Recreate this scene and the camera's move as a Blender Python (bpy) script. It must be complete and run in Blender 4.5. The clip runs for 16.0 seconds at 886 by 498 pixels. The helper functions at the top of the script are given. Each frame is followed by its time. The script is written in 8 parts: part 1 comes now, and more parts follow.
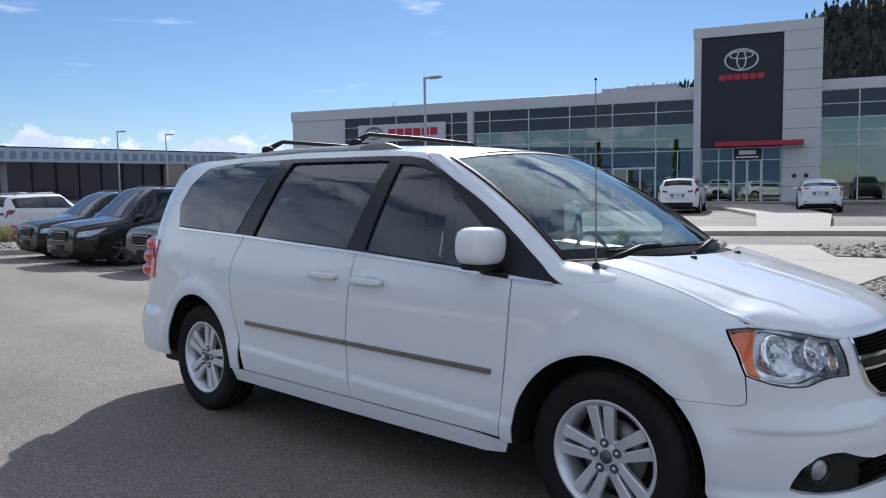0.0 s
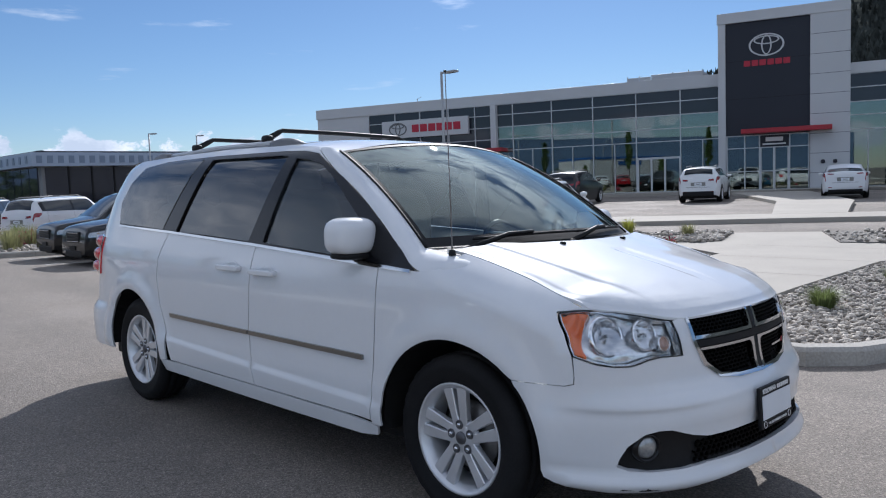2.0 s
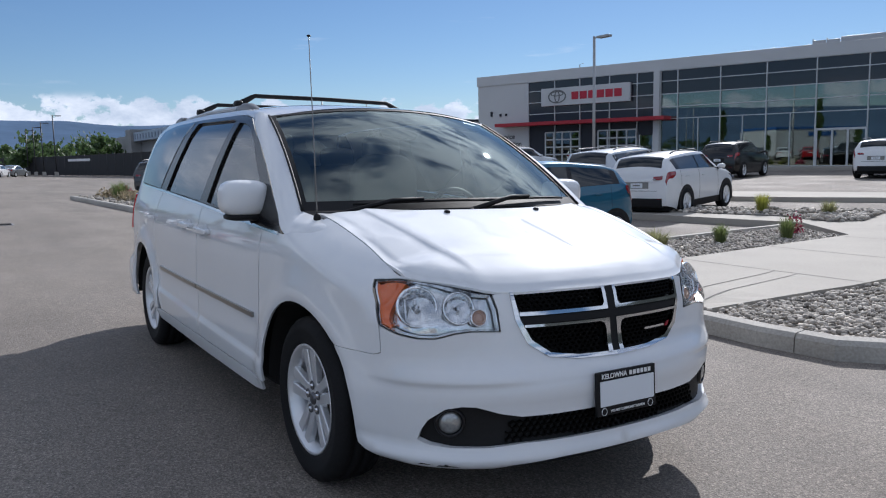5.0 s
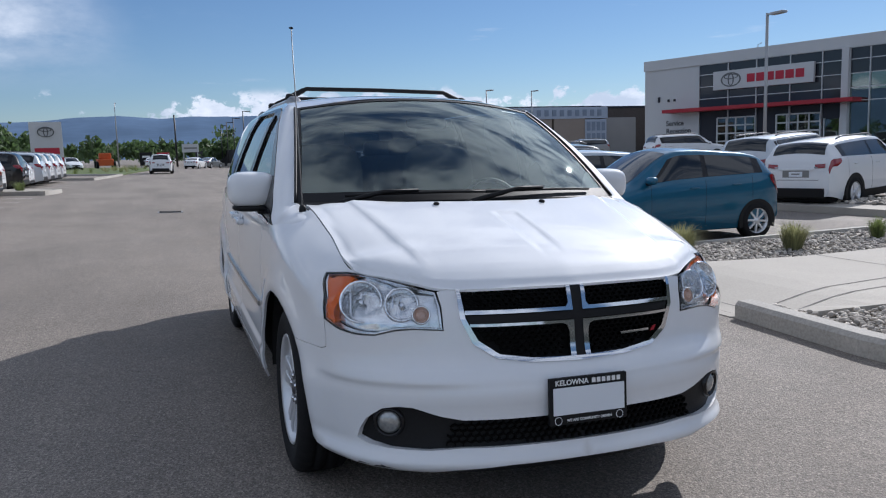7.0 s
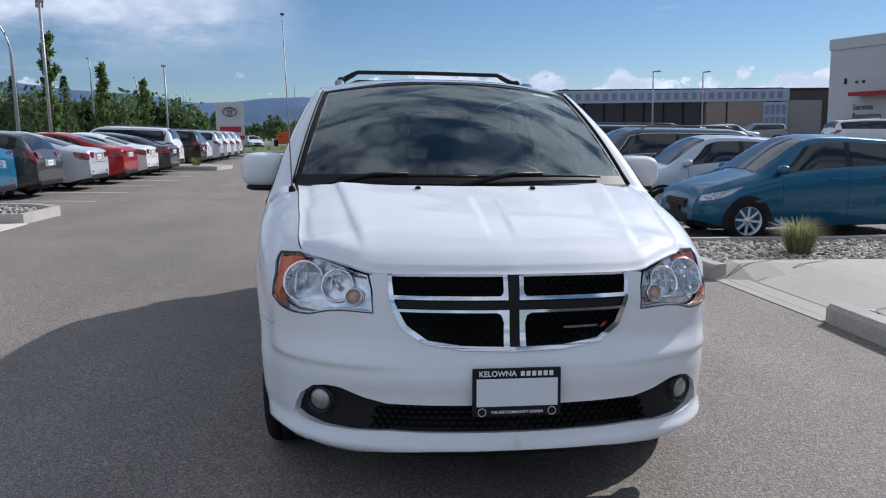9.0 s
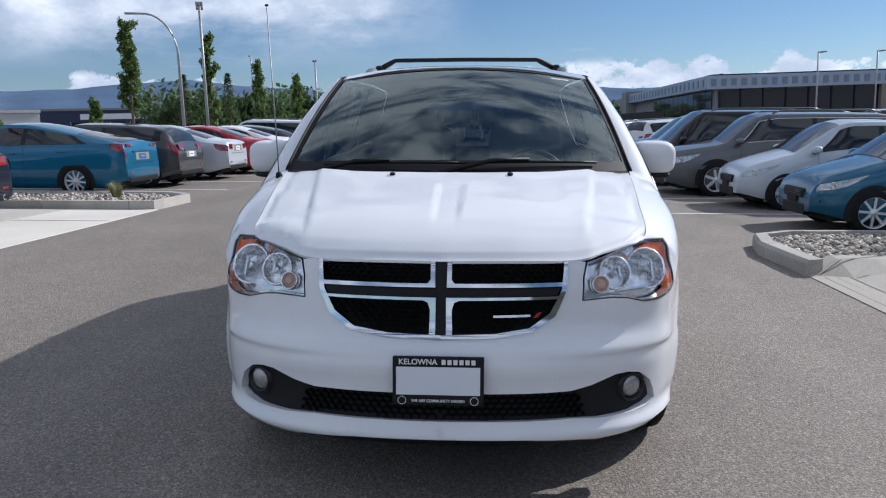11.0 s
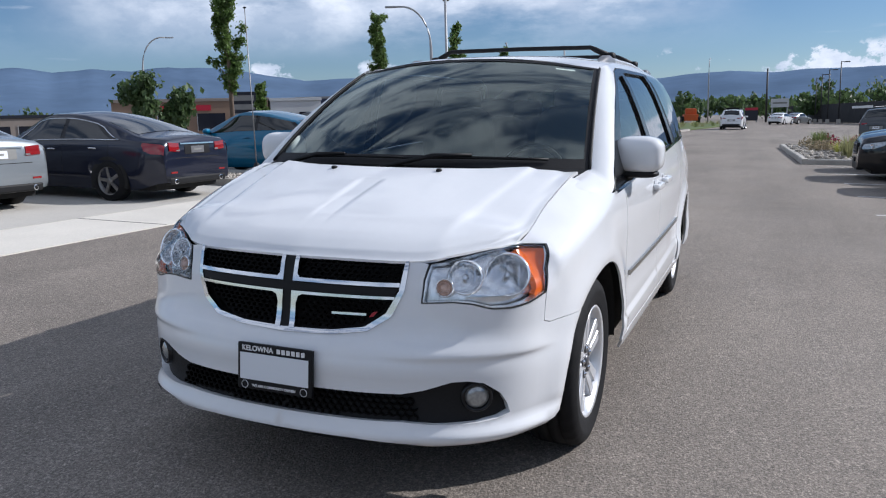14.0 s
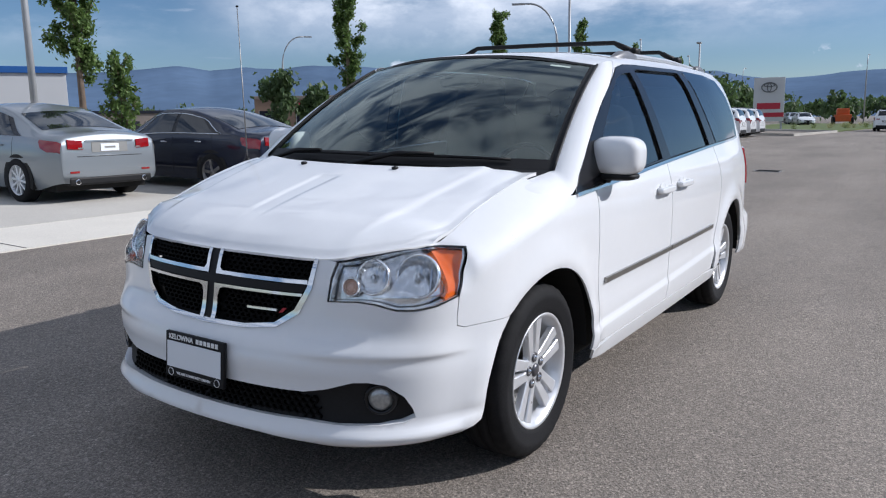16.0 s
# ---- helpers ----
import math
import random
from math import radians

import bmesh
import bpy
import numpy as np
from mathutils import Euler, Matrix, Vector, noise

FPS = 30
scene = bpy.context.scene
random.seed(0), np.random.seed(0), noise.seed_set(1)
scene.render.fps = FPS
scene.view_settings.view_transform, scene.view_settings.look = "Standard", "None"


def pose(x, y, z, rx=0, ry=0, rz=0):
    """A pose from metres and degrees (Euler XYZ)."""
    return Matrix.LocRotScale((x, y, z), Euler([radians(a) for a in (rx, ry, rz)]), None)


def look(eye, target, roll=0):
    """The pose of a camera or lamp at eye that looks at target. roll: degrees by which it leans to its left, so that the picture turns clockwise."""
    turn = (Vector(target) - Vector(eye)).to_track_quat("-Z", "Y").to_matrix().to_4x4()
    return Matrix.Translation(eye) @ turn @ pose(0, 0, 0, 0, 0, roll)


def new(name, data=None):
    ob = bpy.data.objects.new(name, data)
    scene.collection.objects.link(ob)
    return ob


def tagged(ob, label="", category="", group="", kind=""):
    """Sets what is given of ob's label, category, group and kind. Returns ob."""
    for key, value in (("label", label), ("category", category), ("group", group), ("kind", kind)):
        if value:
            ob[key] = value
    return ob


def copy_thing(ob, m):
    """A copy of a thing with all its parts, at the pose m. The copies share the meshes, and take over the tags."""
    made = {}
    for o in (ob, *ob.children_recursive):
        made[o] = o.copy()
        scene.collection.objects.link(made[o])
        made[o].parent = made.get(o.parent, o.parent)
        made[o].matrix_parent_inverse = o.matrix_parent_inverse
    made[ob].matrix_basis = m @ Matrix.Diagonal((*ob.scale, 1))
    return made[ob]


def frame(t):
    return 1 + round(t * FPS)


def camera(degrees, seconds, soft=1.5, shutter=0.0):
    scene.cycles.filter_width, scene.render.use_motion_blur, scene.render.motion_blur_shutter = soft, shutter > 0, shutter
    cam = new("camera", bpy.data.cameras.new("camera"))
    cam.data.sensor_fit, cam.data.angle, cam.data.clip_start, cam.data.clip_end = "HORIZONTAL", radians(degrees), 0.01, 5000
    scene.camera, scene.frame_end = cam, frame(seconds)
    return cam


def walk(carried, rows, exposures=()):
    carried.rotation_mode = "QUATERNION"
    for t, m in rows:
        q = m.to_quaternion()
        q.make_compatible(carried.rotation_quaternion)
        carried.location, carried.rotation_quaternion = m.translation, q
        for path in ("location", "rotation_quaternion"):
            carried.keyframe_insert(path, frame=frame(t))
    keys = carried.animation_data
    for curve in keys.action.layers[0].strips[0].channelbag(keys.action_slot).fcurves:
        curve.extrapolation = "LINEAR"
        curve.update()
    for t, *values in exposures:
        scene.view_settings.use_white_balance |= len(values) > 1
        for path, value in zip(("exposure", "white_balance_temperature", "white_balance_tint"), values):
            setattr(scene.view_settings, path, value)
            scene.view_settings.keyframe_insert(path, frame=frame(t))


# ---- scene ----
from mathutils.geometry import delaunay_2d_cdt

cam = camera(59.8, 16.0, 1.15)
PATH = [
    (0, (1.590, -3.652, 1.510), (0.2556, -2.1704, 1.3511), -0.82),
    (0.5, (1.692, -3.510, 1.496), (0.3211, -2.0625, 1.3404), -0.66),
    (1, (1.828, -3.422, 1.479), (0.4345, -1.9958, 1.3244), -1.12),
    (1.5, (2.055, -3.329, 1.497), (0.6553, -1.9092, 1.3378), -1.64),
    (2, (2.224, -3.209, 1.474), (0.8213, -1.7937, 1.3039), -2.11),
    (2.5, (2.350, -3.018, 1.451), (0.9346, -1.6169, 1.2680), -2.10),
    (3, (2.494, -2.831, 1.436), (1.0501, -1.4613, 1.2392), -1.77),
    (3.5, (2.699, -2.642, 1.450), (1.2065, -1.3261, 1.2429), -1.28),
    (4, (2.839, -2.485, 1.442), (1.2827, -1.2483, 1.2230), -0.94),
    (6.5, (3.284, -1.577, 1.415), (1.4572, -0.8041, 1.1613), -1.86),
    (7, (3.326, -1.367, 1.411), (1.4575, -0.7022, 1.1548), -1.77),
    (7.5, (3.424, -1.145, 1.416), (1.5203, -0.5925, 1.1523), -1.47),
    (8, (3.526, -0.934, 1.422), (1.5959, -0.4892, 1.1462), -1.21),
    (8.5, (3.542, -0.770, 1.405), (1.5936, -0.4232, 1.1191), -1.06),
    (9, (3.518, -0.567, 1.401), (1.5555, -0.3166, 1.1096), -1.03),
    (11.5, (3.513, 0.472, 1.359), (1.5527, 0.2329, 1.0443), -1.83),
    (12, (3.504, 0.755, 1.365), (1.5620, 0.4054, 1.0406), -1.79),
    (12.5, (3.456, 0.974, 1.353), (1.5388, 0.5103, 1.0204), -1.71),
    (13, (3.340, 1.189, 1.346), (1.4539, 0.6148, 1.0130), -1.75),
    (13.5, (3.258, 1.378, 1.346), (1.4071, 0.6966, 1.0180), -1.81),
    (14, (3.169, 1.622, 1.362), (1.3543, 0.8455, 1.0375), -1.61),
    (14.5, (3.094, 1.787, 1.345), (1.3183, 0.9244, 1.0239), -1.43),
    (15, (2.961, 1.915, 1.329), (1.2243, 0.9765, 1.0086), -1.37),
    (15.5, (2.854, 2.063, 1.328), (1.1578, 1.0530, 1.0069), -1.31),
    (16, (2.760, 2.268, 1.344), (1.1037, 1.1946, 1.0215), -1.04),
]
TONE = [(0.0, 0.09, 5900, 12), (2.0, -0.05, 5850, 12), (3.5, -0.10, 5900, 12), (7.0, -0.15, 5900, 12), (9.0, -0.14, 5900, 12), (11.5, -0.10, 5900, 12), (14.0, -0.12, 5900, 12), (16.0, -0.15, 5900, 12)]
walk(cam, [(t, look(eye, target, roll)) for t, eye, target, roll in PATH], TONE)

# ---- world, sun ----
SKY_STRENGTH, SUN_STRENGTH = 0.083, 5.0
SUN_WAY = Vector((0.9, -1.26, -1.0)).normalized()
sun_el = math.asin(-SUN_WAY.z)
sun_az = math.atan2(-SUN_WAY.x, -SUN_WAY.y)
world = bpy.data.worlds.new("world")
scene.world = world
world.use_nodes = True
wt = world.node_tree
wt.nodes.clear()


def wn(kind, **kw):
    n = wt.nodes.new(kind)
    for k, v in kw.items():
        n.inputs[k].default_value = v
    return n


sky = wt.nodes.new("ShaderNodeTexSky")
sky.sky_type, sky.sun_disc = "NISHITA", False
sky.sun_elevation, sky.sun_rotation = sun_el, sun_az
sky.altitude, sky.air_density, sky.dust_density, sky.ozone_density = 400, 1.0, 0.12, 5.0
gen = wt.nodes.new("ShaderNodeTexCoord")
sepw = wt.nodes.new("ShaderNodeSeparateXYZ")
wt.links.new(gen.outputs["Generated"], sepw.inputs[0])


def wmath(op, a, b=None, c=None, clamp=False):
    n = wt.nodes.new("ShaderNodeMath")
    n.operation, n.use_clamp = op, clamp
    for i, v in enumerate((a, b, c)):
        if v is None:
            continue
        if isinstance(v, (int, float)):
            n.inputs[i].default_value = v
        else:
            wt.links.new(v, n.inputs[i])
    return n.outputs[0]


def wramp(v, lo, hi):
    n = wt.nodes.new("ShaderNodeMapRange")
    n.interpolation_type = "SMOOTHSTEP"
    wt.links.new(v, n.inputs[0])
    n.inputs[1].default_value, n.inputs[2].default_value = lo, hi
    return n.outputs[0]


def wnoise(scale, zs, detail, rough, off):
    m = wt.nodes.new("ShaderNodeMapping")
    m.inputs["Scale"].default_value = (scale, scale, scale * zs)
    m.inputs["Location"].default_value = off
    wt.links.new(gen.outputs["Generated"], m.inputs[0])
    n = wn("ShaderNodeTexNoise", Scale=1.0, Detail=detail, Roughness=rough)
    wt.links.new(m.outputs[0], n.inputs["Vector"])
    return n.outputs["Fac"]


up = sepw.outputs["Z"]
# low cumulus along the horizon
cum = wnoise(13.0, 1.5, 9.0, 0.62, (0.3, 1.7, 0.2))
band = wmath("MULTIPLY", wramp(up, -0.01, 0.03), wramp(up, 0.088, 0.046))
low = wmath("MULTIPLY", wramp(wmath("ADD", cum, wmath("MULTIPLY", band, wmath("ADD", 0.085, wmath("MULTIPLY", wramp(sepw.outputs["Y"], -0.05, 0.25), 0.06)))), 0.60, 0.65), wramp(band, 0.0, 0.35))
# broad thin cloud higher up, towards -x -y and overhead
high = wnoise(2.2, 3.2, 8.0, 0.6, (2.1, 0.4, 0.6))
side_w = wramp(wmath("ADD", wmath("MULTIPLY", sepw.outputs["X"], -0.45), wmath("MULTIPLY", sepw.outputs["Y"], -0.75)), 0.28, 0.75)
front_w = wramp(wmath("ADD", sepw.outputs["X"], wmath("MULTIPLY", sepw.outputs["Y"], -0.4)), -0.15, 0.5)
over_w = wmath("MULTIPLY", wramp(up, 0.22, 0.6), 0.8)
cover = wmath("MAXIMUM", wmath("MAXIMUM", wmath("MULTIPLY", side_w, 0.55), over_w), front_w)
# a broad bank of cloud over the road side
bank = wramp(wmath("ADD", wmath("MULTIPLY", sepw.outputs["X"], -0.899), wmath("MULTIPLY", sepw.outputs["Y"], -0.438)), 0.89, 0.965)
hi = wmath("MAXIMUM", wmath("MULTIPLY", wramp(high, 0.42, 0.58), cover), wmath("MULTIPLY", wramp(high, 0.30, 0.46), bank))
hi = wmath("MULTIPLY", hi, wramp(up, 0.07, 0.15))
wisp = wmath("MULTIPLY", wramp(wnoise(5.0, 7.0, 6.0, 0.55, (5.0, 1.0, 2.0)), 0.62, 0.74), wramp(up, 0.05, 0.12))
# streaky cloud overhead
div = wmath("MAXIMUM", up, 0.2)
flat = wt.nodes.new("ShaderNodeCombineXYZ")
wt.links.new(wmath("DIVIDE", sepw.outputs["X"], div), flat.inputs[0])
wt.links.new(wmath("DIVIDE", sepw.outputs["Y"], div), flat.inputs[1])
turned = wt.nodes.new("ShaderNodeMapping")
turned.inputs["Rotation"].default_value, turned.inputs["Scale"].default_value = (0, 0, 0.6), (3.4, 1.9, 1.0)
wt.links.new(flat.outputs[0], turned.inputs[0])
streak = wn("ShaderNodeTexNoise", Scale=1.0, Detail=8.0, Roughness=0.62, Distortion=0.9)
wt.links.new(turned.outputs[0], streak.inputs["Vector"])
over = wmath("MULTIPLY", wramp(streak.outputs["Fac"], 0.37, 0.56), wramp(up, 0.34, 0.55))
hi = wmath("MAXIMUM", wmath("MULTIPLY", hi, wramp(up, 0.6, 0.35)), over)
cloud = wmath("MAXIMUM", wmath("MAXIMUM", low, wmath("MULTIPLY", hi, wmath("SUBTRACT", 0.95, wmath("MULTIPLY", wramp(up, 0.4, 0.6), 0.30)))), wmath("MULTIPLY", wisp, 0.45), clamp=True)
shade = wn("ShaderNodeValToRGB")
shade.color_ramp.elements[0].color = (7.6, 8.5, 9.8, 1)
shade.color_ramp.elements[1].color = (13.0, 13.3, 13.8, 1)
shade.color_ramp.elements[0].position, shade.color_ramp.elements[1].position = 0.42, 0.72
wt.links.new(wmath("ADD", wnoise(14.0, 1.8, 6.0, 0.6, (0.3, 1.7, 0.28)), wmath("MULTIPLY", over, 0.22)), shade.inputs[0])
# cloud is brighter towards the sun
toward = wt.nodes.new("ShaderNodeVectorMath")
toward.operation = "DOT_PRODUCT"
wt.links.new(gen.outputs["Generated"], toward.inputs[0])
toward.inputs[1].default_value = -SUN_WAY.normalized()
near_sun = wmath("ADD", 1.0, wmath("MULTIPLY", wmath("POWER", wmath("MAXIMUM", toward.outputs["Value"], 0.0), 14.0), 1.0))
lit = wt.nodes.new("ShaderNodeVectorMath")
lit.operation = "SCALE"
wt.links.new(shade.outputs[0], lit.inputs[0])
wt.links.new(near_sun, lit.inputs["Scale"])
mixc = wt.nodes.new("ShaderNodeMix")
mixc.data_type = "RGBA"
wt.links.new(cloud, mixc.inputs[0])
wt.links.new(sky.outputs[0], mixc.inputs[6])
wt.links.new(lit.outputs[0], mixc.inputs[7])
bg = wn("ShaderNodeBackground", Strength=SKY_STRENGTH)
wt.links.new(mixc.outputs[2], bg.inputs[0])
wo = wt.nodes.new("ShaderNodeOutputWorld")
wt.links.new(bg.outputs[0], wo.inputs[0])

sun = new("sun", bpy.data.lights.new("sun", "SUN"))
sun.data.energy, sun.data.angle, sun.data.color = SUN_STRENGTH, radians(0.53), (1.0, 0.94, 0.86)
sun.matrix_world = look((0, 0, 60), Vector((0, 0, 60)) + SUN_WAY)


# ---- materials ----
def material(name, color, rough=0.5, metal=0.0, coat=0.0, vary=0.0, scale=3.0, fine=0.0, fine_scale=60.0, bump=0.0, bump_scale=200.0, spec=0.5, random=0.0, island=0.0, rough_vary=0.0, grit=0.0):
    """A principled surface with two scales of variation, relief and chance per object."""
    m = bpy.data.materials.new(name)
    m.use_nodes = True
    nt = m.node_tree
    p = nt.nodes["Principled BSDF"]
    p.inputs["Roughness"].default_value, p.inputs["Metallic"].default_value = rough, metal
    p.inputs["Coat Weight"].default_value, p.inputs["Coat Roughness"].default_value = coat, 0.03
    p.inputs["Specular IOR Level"].default_value = spec
    p.inputs["Base Color"].default_value = (*color, 1)
    geo = nt.nodes.new("ShaderNodeNewGeometry")
    where = geo.outputs["Position"]

    def noise_at(s, detail=4.0):
        n = nt.nodes.new("ShaderNodeTexNoise")
        n.inputs["Scale"].default_value, n.inputs["Detail"].default_value = s, detail
        nt.links.new(where, n.inputs["Vector"])
        return n.outputs["Fac"]

    def scaled(fac, amount):
        n = nt.nodes.new("ShaderNodeMapRange")
        nt.links.new(fac, n.inputs[0])
        n.inputs[1].default_value, n.inputs[2].default_value = 0.25, 0.75
        n.inputs[3].default_value, n.inputs[4].default_value = 1 - amount, 1 + amount
        return n.outputs[0]

    facs = []
    if vary:
        facs.append(scaled(noise_at(scale), vary))
    if fine:
        facs.append(scaled(noise_at(fine_scale, 3.0), fine))
    if grit:
        facs.append(scaled(noise_at(210.0, 2.0), grit))
        facs.append(scaled(noise_at(2.6, 5.0), grit * 0.16))
    if random:
        info = nt.nodes.new("ShaderNodeObjectInfo")
        n = nt.nodes.new("ShaderNodeMapRange")
        nt.links.new(info.outputs["Random"], n.inputs[0])
        n.inputs[3].default_value, n.inputs[4].default_value = 1 - random, 1 + random
        facs.append(n.outputs[0])
    if island:
        n = nt.nodes.new("ShaderNodeMapRange")
        nt.links.new(geo.outputs["Random Per Island"], n.inputs[0])
        n.inputs[3].default_value, n.inputs[4].default_value = 1 - island, 1 + island
        facs.append(n.outputs[0])
    if facs:
        value = facs[0]
        for f in facs[1:]:
            n = nt.nodes.new("ShaderNodeMath")
            n.operation = "MULTIPLY"
            nt.links.new(value, n.inputs[0]), nt.links.new(f, n.inputs[1])
            value = n.outputs[0]
        n = nt.nodes.new("ShaderNodeVectorMath")
        n.operation = "SCALE"
        n.inputs[0].default_value = color
        nt.links.new(value, n.inputs["Scale"])
        nt.links.new(n.outputs[0], p.inputs["Base Color"])
    if rough_vary:
        n = nt.nodes.new("ShaderNodeMath")
        n.operation = "MULTIPLY"
        n.inputs[1].default_value = rough
        nt.links.new(scaled(noise_at(scale * 2.3), rough_vary), n.inputs[0])
        nt.links.new(n.outputs[0], p.inputs["Roughness"])
    if bump:
        b = nt.nodes.new("ShaderNodeBump")
        b.inputs["Strength"].default_value, b.inputs["Distance"].default_value = 1.0, bump
        nt.links.new(noise_at(bump_scale, 3.0), b.inputs["Height"])
        nt.links.new(b.outputs[0], p.inputs["Normal"])
    return m


def clear_glass(name, tint=(0.8, 0.85, 0.85), gloss=0.02, mirror=0.0, ior=1.6, sheen=(1, 1, 1)):
    """A thin pane: tinted see-through, mirrored by angle."""
    m = bpy.data.materials.new(name)
    m.use_nodes = True
    nt = m.node_tree
    nt.nodes.clear()
    out = nt.nodes.new("ShaderNodeOutputMaterial")
    tr = nt.nodes.new("ShaderNodeBsdfTransparent")
    tr.inputs[0].default_value = (*tint, 1)
    gl = nt.nodes.new("ShaderNodeBsdfGlossy")
    gl.inputs["Roughness"].default_value = gloss
    gl.inputs["Color"].default_value = (*sheen, 1)
    fr = nt.nodes.new("ShaderNodeFresnel")
    fr.inputs[0].default_value = ior
    mix = nt.nodes.new("ShaderNodeMixShader")
    add = nt.nodes.new("ShaderNodeMath")
    add.operation, add.use_clamp = "ADD", True
    add.inputs[1].default_value = mirror
    nt.links.new(fr.outputs[0], add.inputs[0])
    nt.links.new(add.outputs[0], mix.inputs[0])
    nt.links.new(tr.outputs[0], mix.inputs[1])
    nt.links.new(gl.outputs[0], mix.inputs[2])
    nt.links.new(mix.outputs[0], out.inputs[0])
    return m


def paint(name, color, metal=0.0):
    return material(name, color, rough=0.4 if not metal else 0.38, metal=metal, coat=0.9, vary=0.02, scale=1.5, spec=0.15)


def leafy(name, color, island=0.45):
    """Thin leaves: lit from the front and glowing through from behind."""
    m = bpy.data.materials.new(name)
    m.use_nodes = True
    nt = m.node_tree
    p = nt.nodes["Principled BSDF"]
    p.inputs["Roughness"].default_value = 0.55
    geo = nt.nodes.new("ShaderNodeNewGeometry")
    n = nt.nodes.new("ShaderNodeMapRange")
    nt.links.new(geo.outputs["Random Per Island"], n.inputs[0])
    n.inputs[3].default_value, n.inputs[4].default_value = 1 - island, 1 + island
    sc = nt.nodes.new("ShaderNodeVectorMath")
    sc.operation = "SCALE"
    sc.inputs[0].default_value = color
    nt.links.new(n.outputs[0], sc.inputs["Scale"])
    nt.links.new(sc.outputs[0], p.inputs["Base Color"])
    tr = nt.nodes.new("ShaderNodeBsdfTranslucent")
    nt.links.new(sc.outputs[0], tr.inputs[0])
    mix = nt.nodes.new("ShaderNodeMixShader")
    mix.inputs[0].default_value = 0.45
    out = nt.nodes["Material Output"]
    nt.links.new(p.outputs[0], mix.inputs[1])
    nt.links.new(tr.outputs[0], mix.inputs[2])
    nt.links.new(mix.outputs[0], out.inputs[0])
    return m


WHITE = material("white_paint", (0.74, 0.75, 0.765), rough=0.5, coat=1.0, spec=0.08, vary=0.015, scale=2.0, fine=0.008, fine_scale=30)
WHITE.node_tree.nodes["Principled BSDF"].inputs["Coat Roughness"].default_value = 0.025
BLACK_GLOSS = material("black_gloss", (0.008, 0.008, 0.010), rough=0.22, spec=0.35, vary=0.2, scale=4)
BLACK_MESH = material("black_mesh", (0.003, 0.003, 0.003), rough=0.6, spec=0.05, vary=0.2)
BLACK_PLASTIC = material("black_plastic", (0.009, 0.009, 0.010), rough=0.55, spec=0.25, fine=0.2, fine_scale=90, bump=0.0003, bump_scale=500)
DARK_VOID = material("dark_void", (0.006, 0.006, 0.006), rough=0.8, vary=0.2)
RUBBER = material("rubber", (0.011, 0.011, 0.012), rough=0.75, spec=0.2, vary=0.25, scale=6, fine=0.2, fine_scale=120, bump=0.0006, bump_scale=160)
ALLOY = material("alloy", (0.70, 0.71, 0.73), rough=0.38, metal=0.6, vary=0.06, scale=8, rough_vary=0.3)
ALLOY_DARK = material("alloy_dark", (0.12, 0.12, 0.13), rough=0.35, metal=0.7, vary=0.1, scale=8)
CHROME = material("chrome", (0.66, 0.67, 0.69), rough=0.09, metal=1.0, vary=0.03, scale=9)
SATIN = material("satin_metal", (0.30, 0.29, 0.27), rough=0.28, metal=0.9, vary=0.08, scale=9)
STEEL = material("steel", (0.25, 0.24, 0.23), rough=0.45, metal=0.8, vary=0.2, scale=20)
AMBER = material("amber_lens", (0.80, 0.15, 0.012), rough=0.12, coat=1.0, fine=0.2, fine_scale=150)
RED_LENS = material("red_lens", (0.24, 0.005, 0.008), rough=0.12, coat=1.0, fine=0.15, fine_scale=120)
RED_TAIL = material("red_tail_lens", (0.52, 0.010, 0.022), rough=0.14, coat=1.0, fine=0.15, fine_scale=120)
REFLECTOR = material("reflector", (0.93, 0.94, 0.96), rough=0.12, metal=0.9, fine=0.25, fine_scale=60)
REFLECTOR_GREY = material("lamp_housing_grey", (0.74, 0.76, 0.78), rough=0.2, metal=0.8, fine=0.2, fine_scale=40)
AMBER_PALE = material("amber_pale", (0.55, 0.36, 0.28), rough=0.2, coat=0.5, fine=0.1)
FOG_LENS = material("fog_lens", (0.34, 0.35, 0.35), rough=0.18, metal=0.5, coat=1.0, fine=0.25, fine_scale=90)
GREY_RAIL = material("grey_rail", (0.16, 0.16, 0.165), rough=0.4, metal=0.3, vary=0.08)
RAIL_PALE = material("pale_rail", (0.50, 0.51, 0.53), rough=0.35, metal=0.4, vary=0.05)
FABRIC = material("seat_fabric", (0.18, 0.178, 0.17), rough=0.9, vary=0.1, fine=0.15, fine_scale=200)
GREY_TRIM = material("grey_trim", (0.22, 0.22, 0.21), rough=0.7, vary=0.08)
DASH = material("dashboard_vinyl", (0.40, 0.39, 0.35), rough=0.7, vary=0.08, fine=0.1, fine_scale=200)
LINER = material("headliner", (0.66, 0.66, 0.62), rough=0.9, vary=0.06)
SCREEN_GLASS = clear_glass("screen_glass", (0.78, 0.90, 0.85), 0.015, 0.085, 1.5, (0.90, 1.0, 0.95))
DOOR_GLASS = clear_glass("door_glass", (0.46, 0.57, 0.60), 0.015, 0.04, 1.5)
TINT_GLASS = clear_glass("tinted_glass", (0.10, 0.11, 0.13), 0.015, 0.05)
LENS_GLASS = clear_glass("lens_glass", (0.95, 0.96, 0.97), 0.01, 0.0, 1.35)
PLATE_WHITE = material("plate_white", (0.72, 0.75, 0.79), rough=0.4, vary=0.04)
INK_WHITE = material("white_lettering", (0.78, 0.78, 0.78), rough=0.5, vary=0.03)
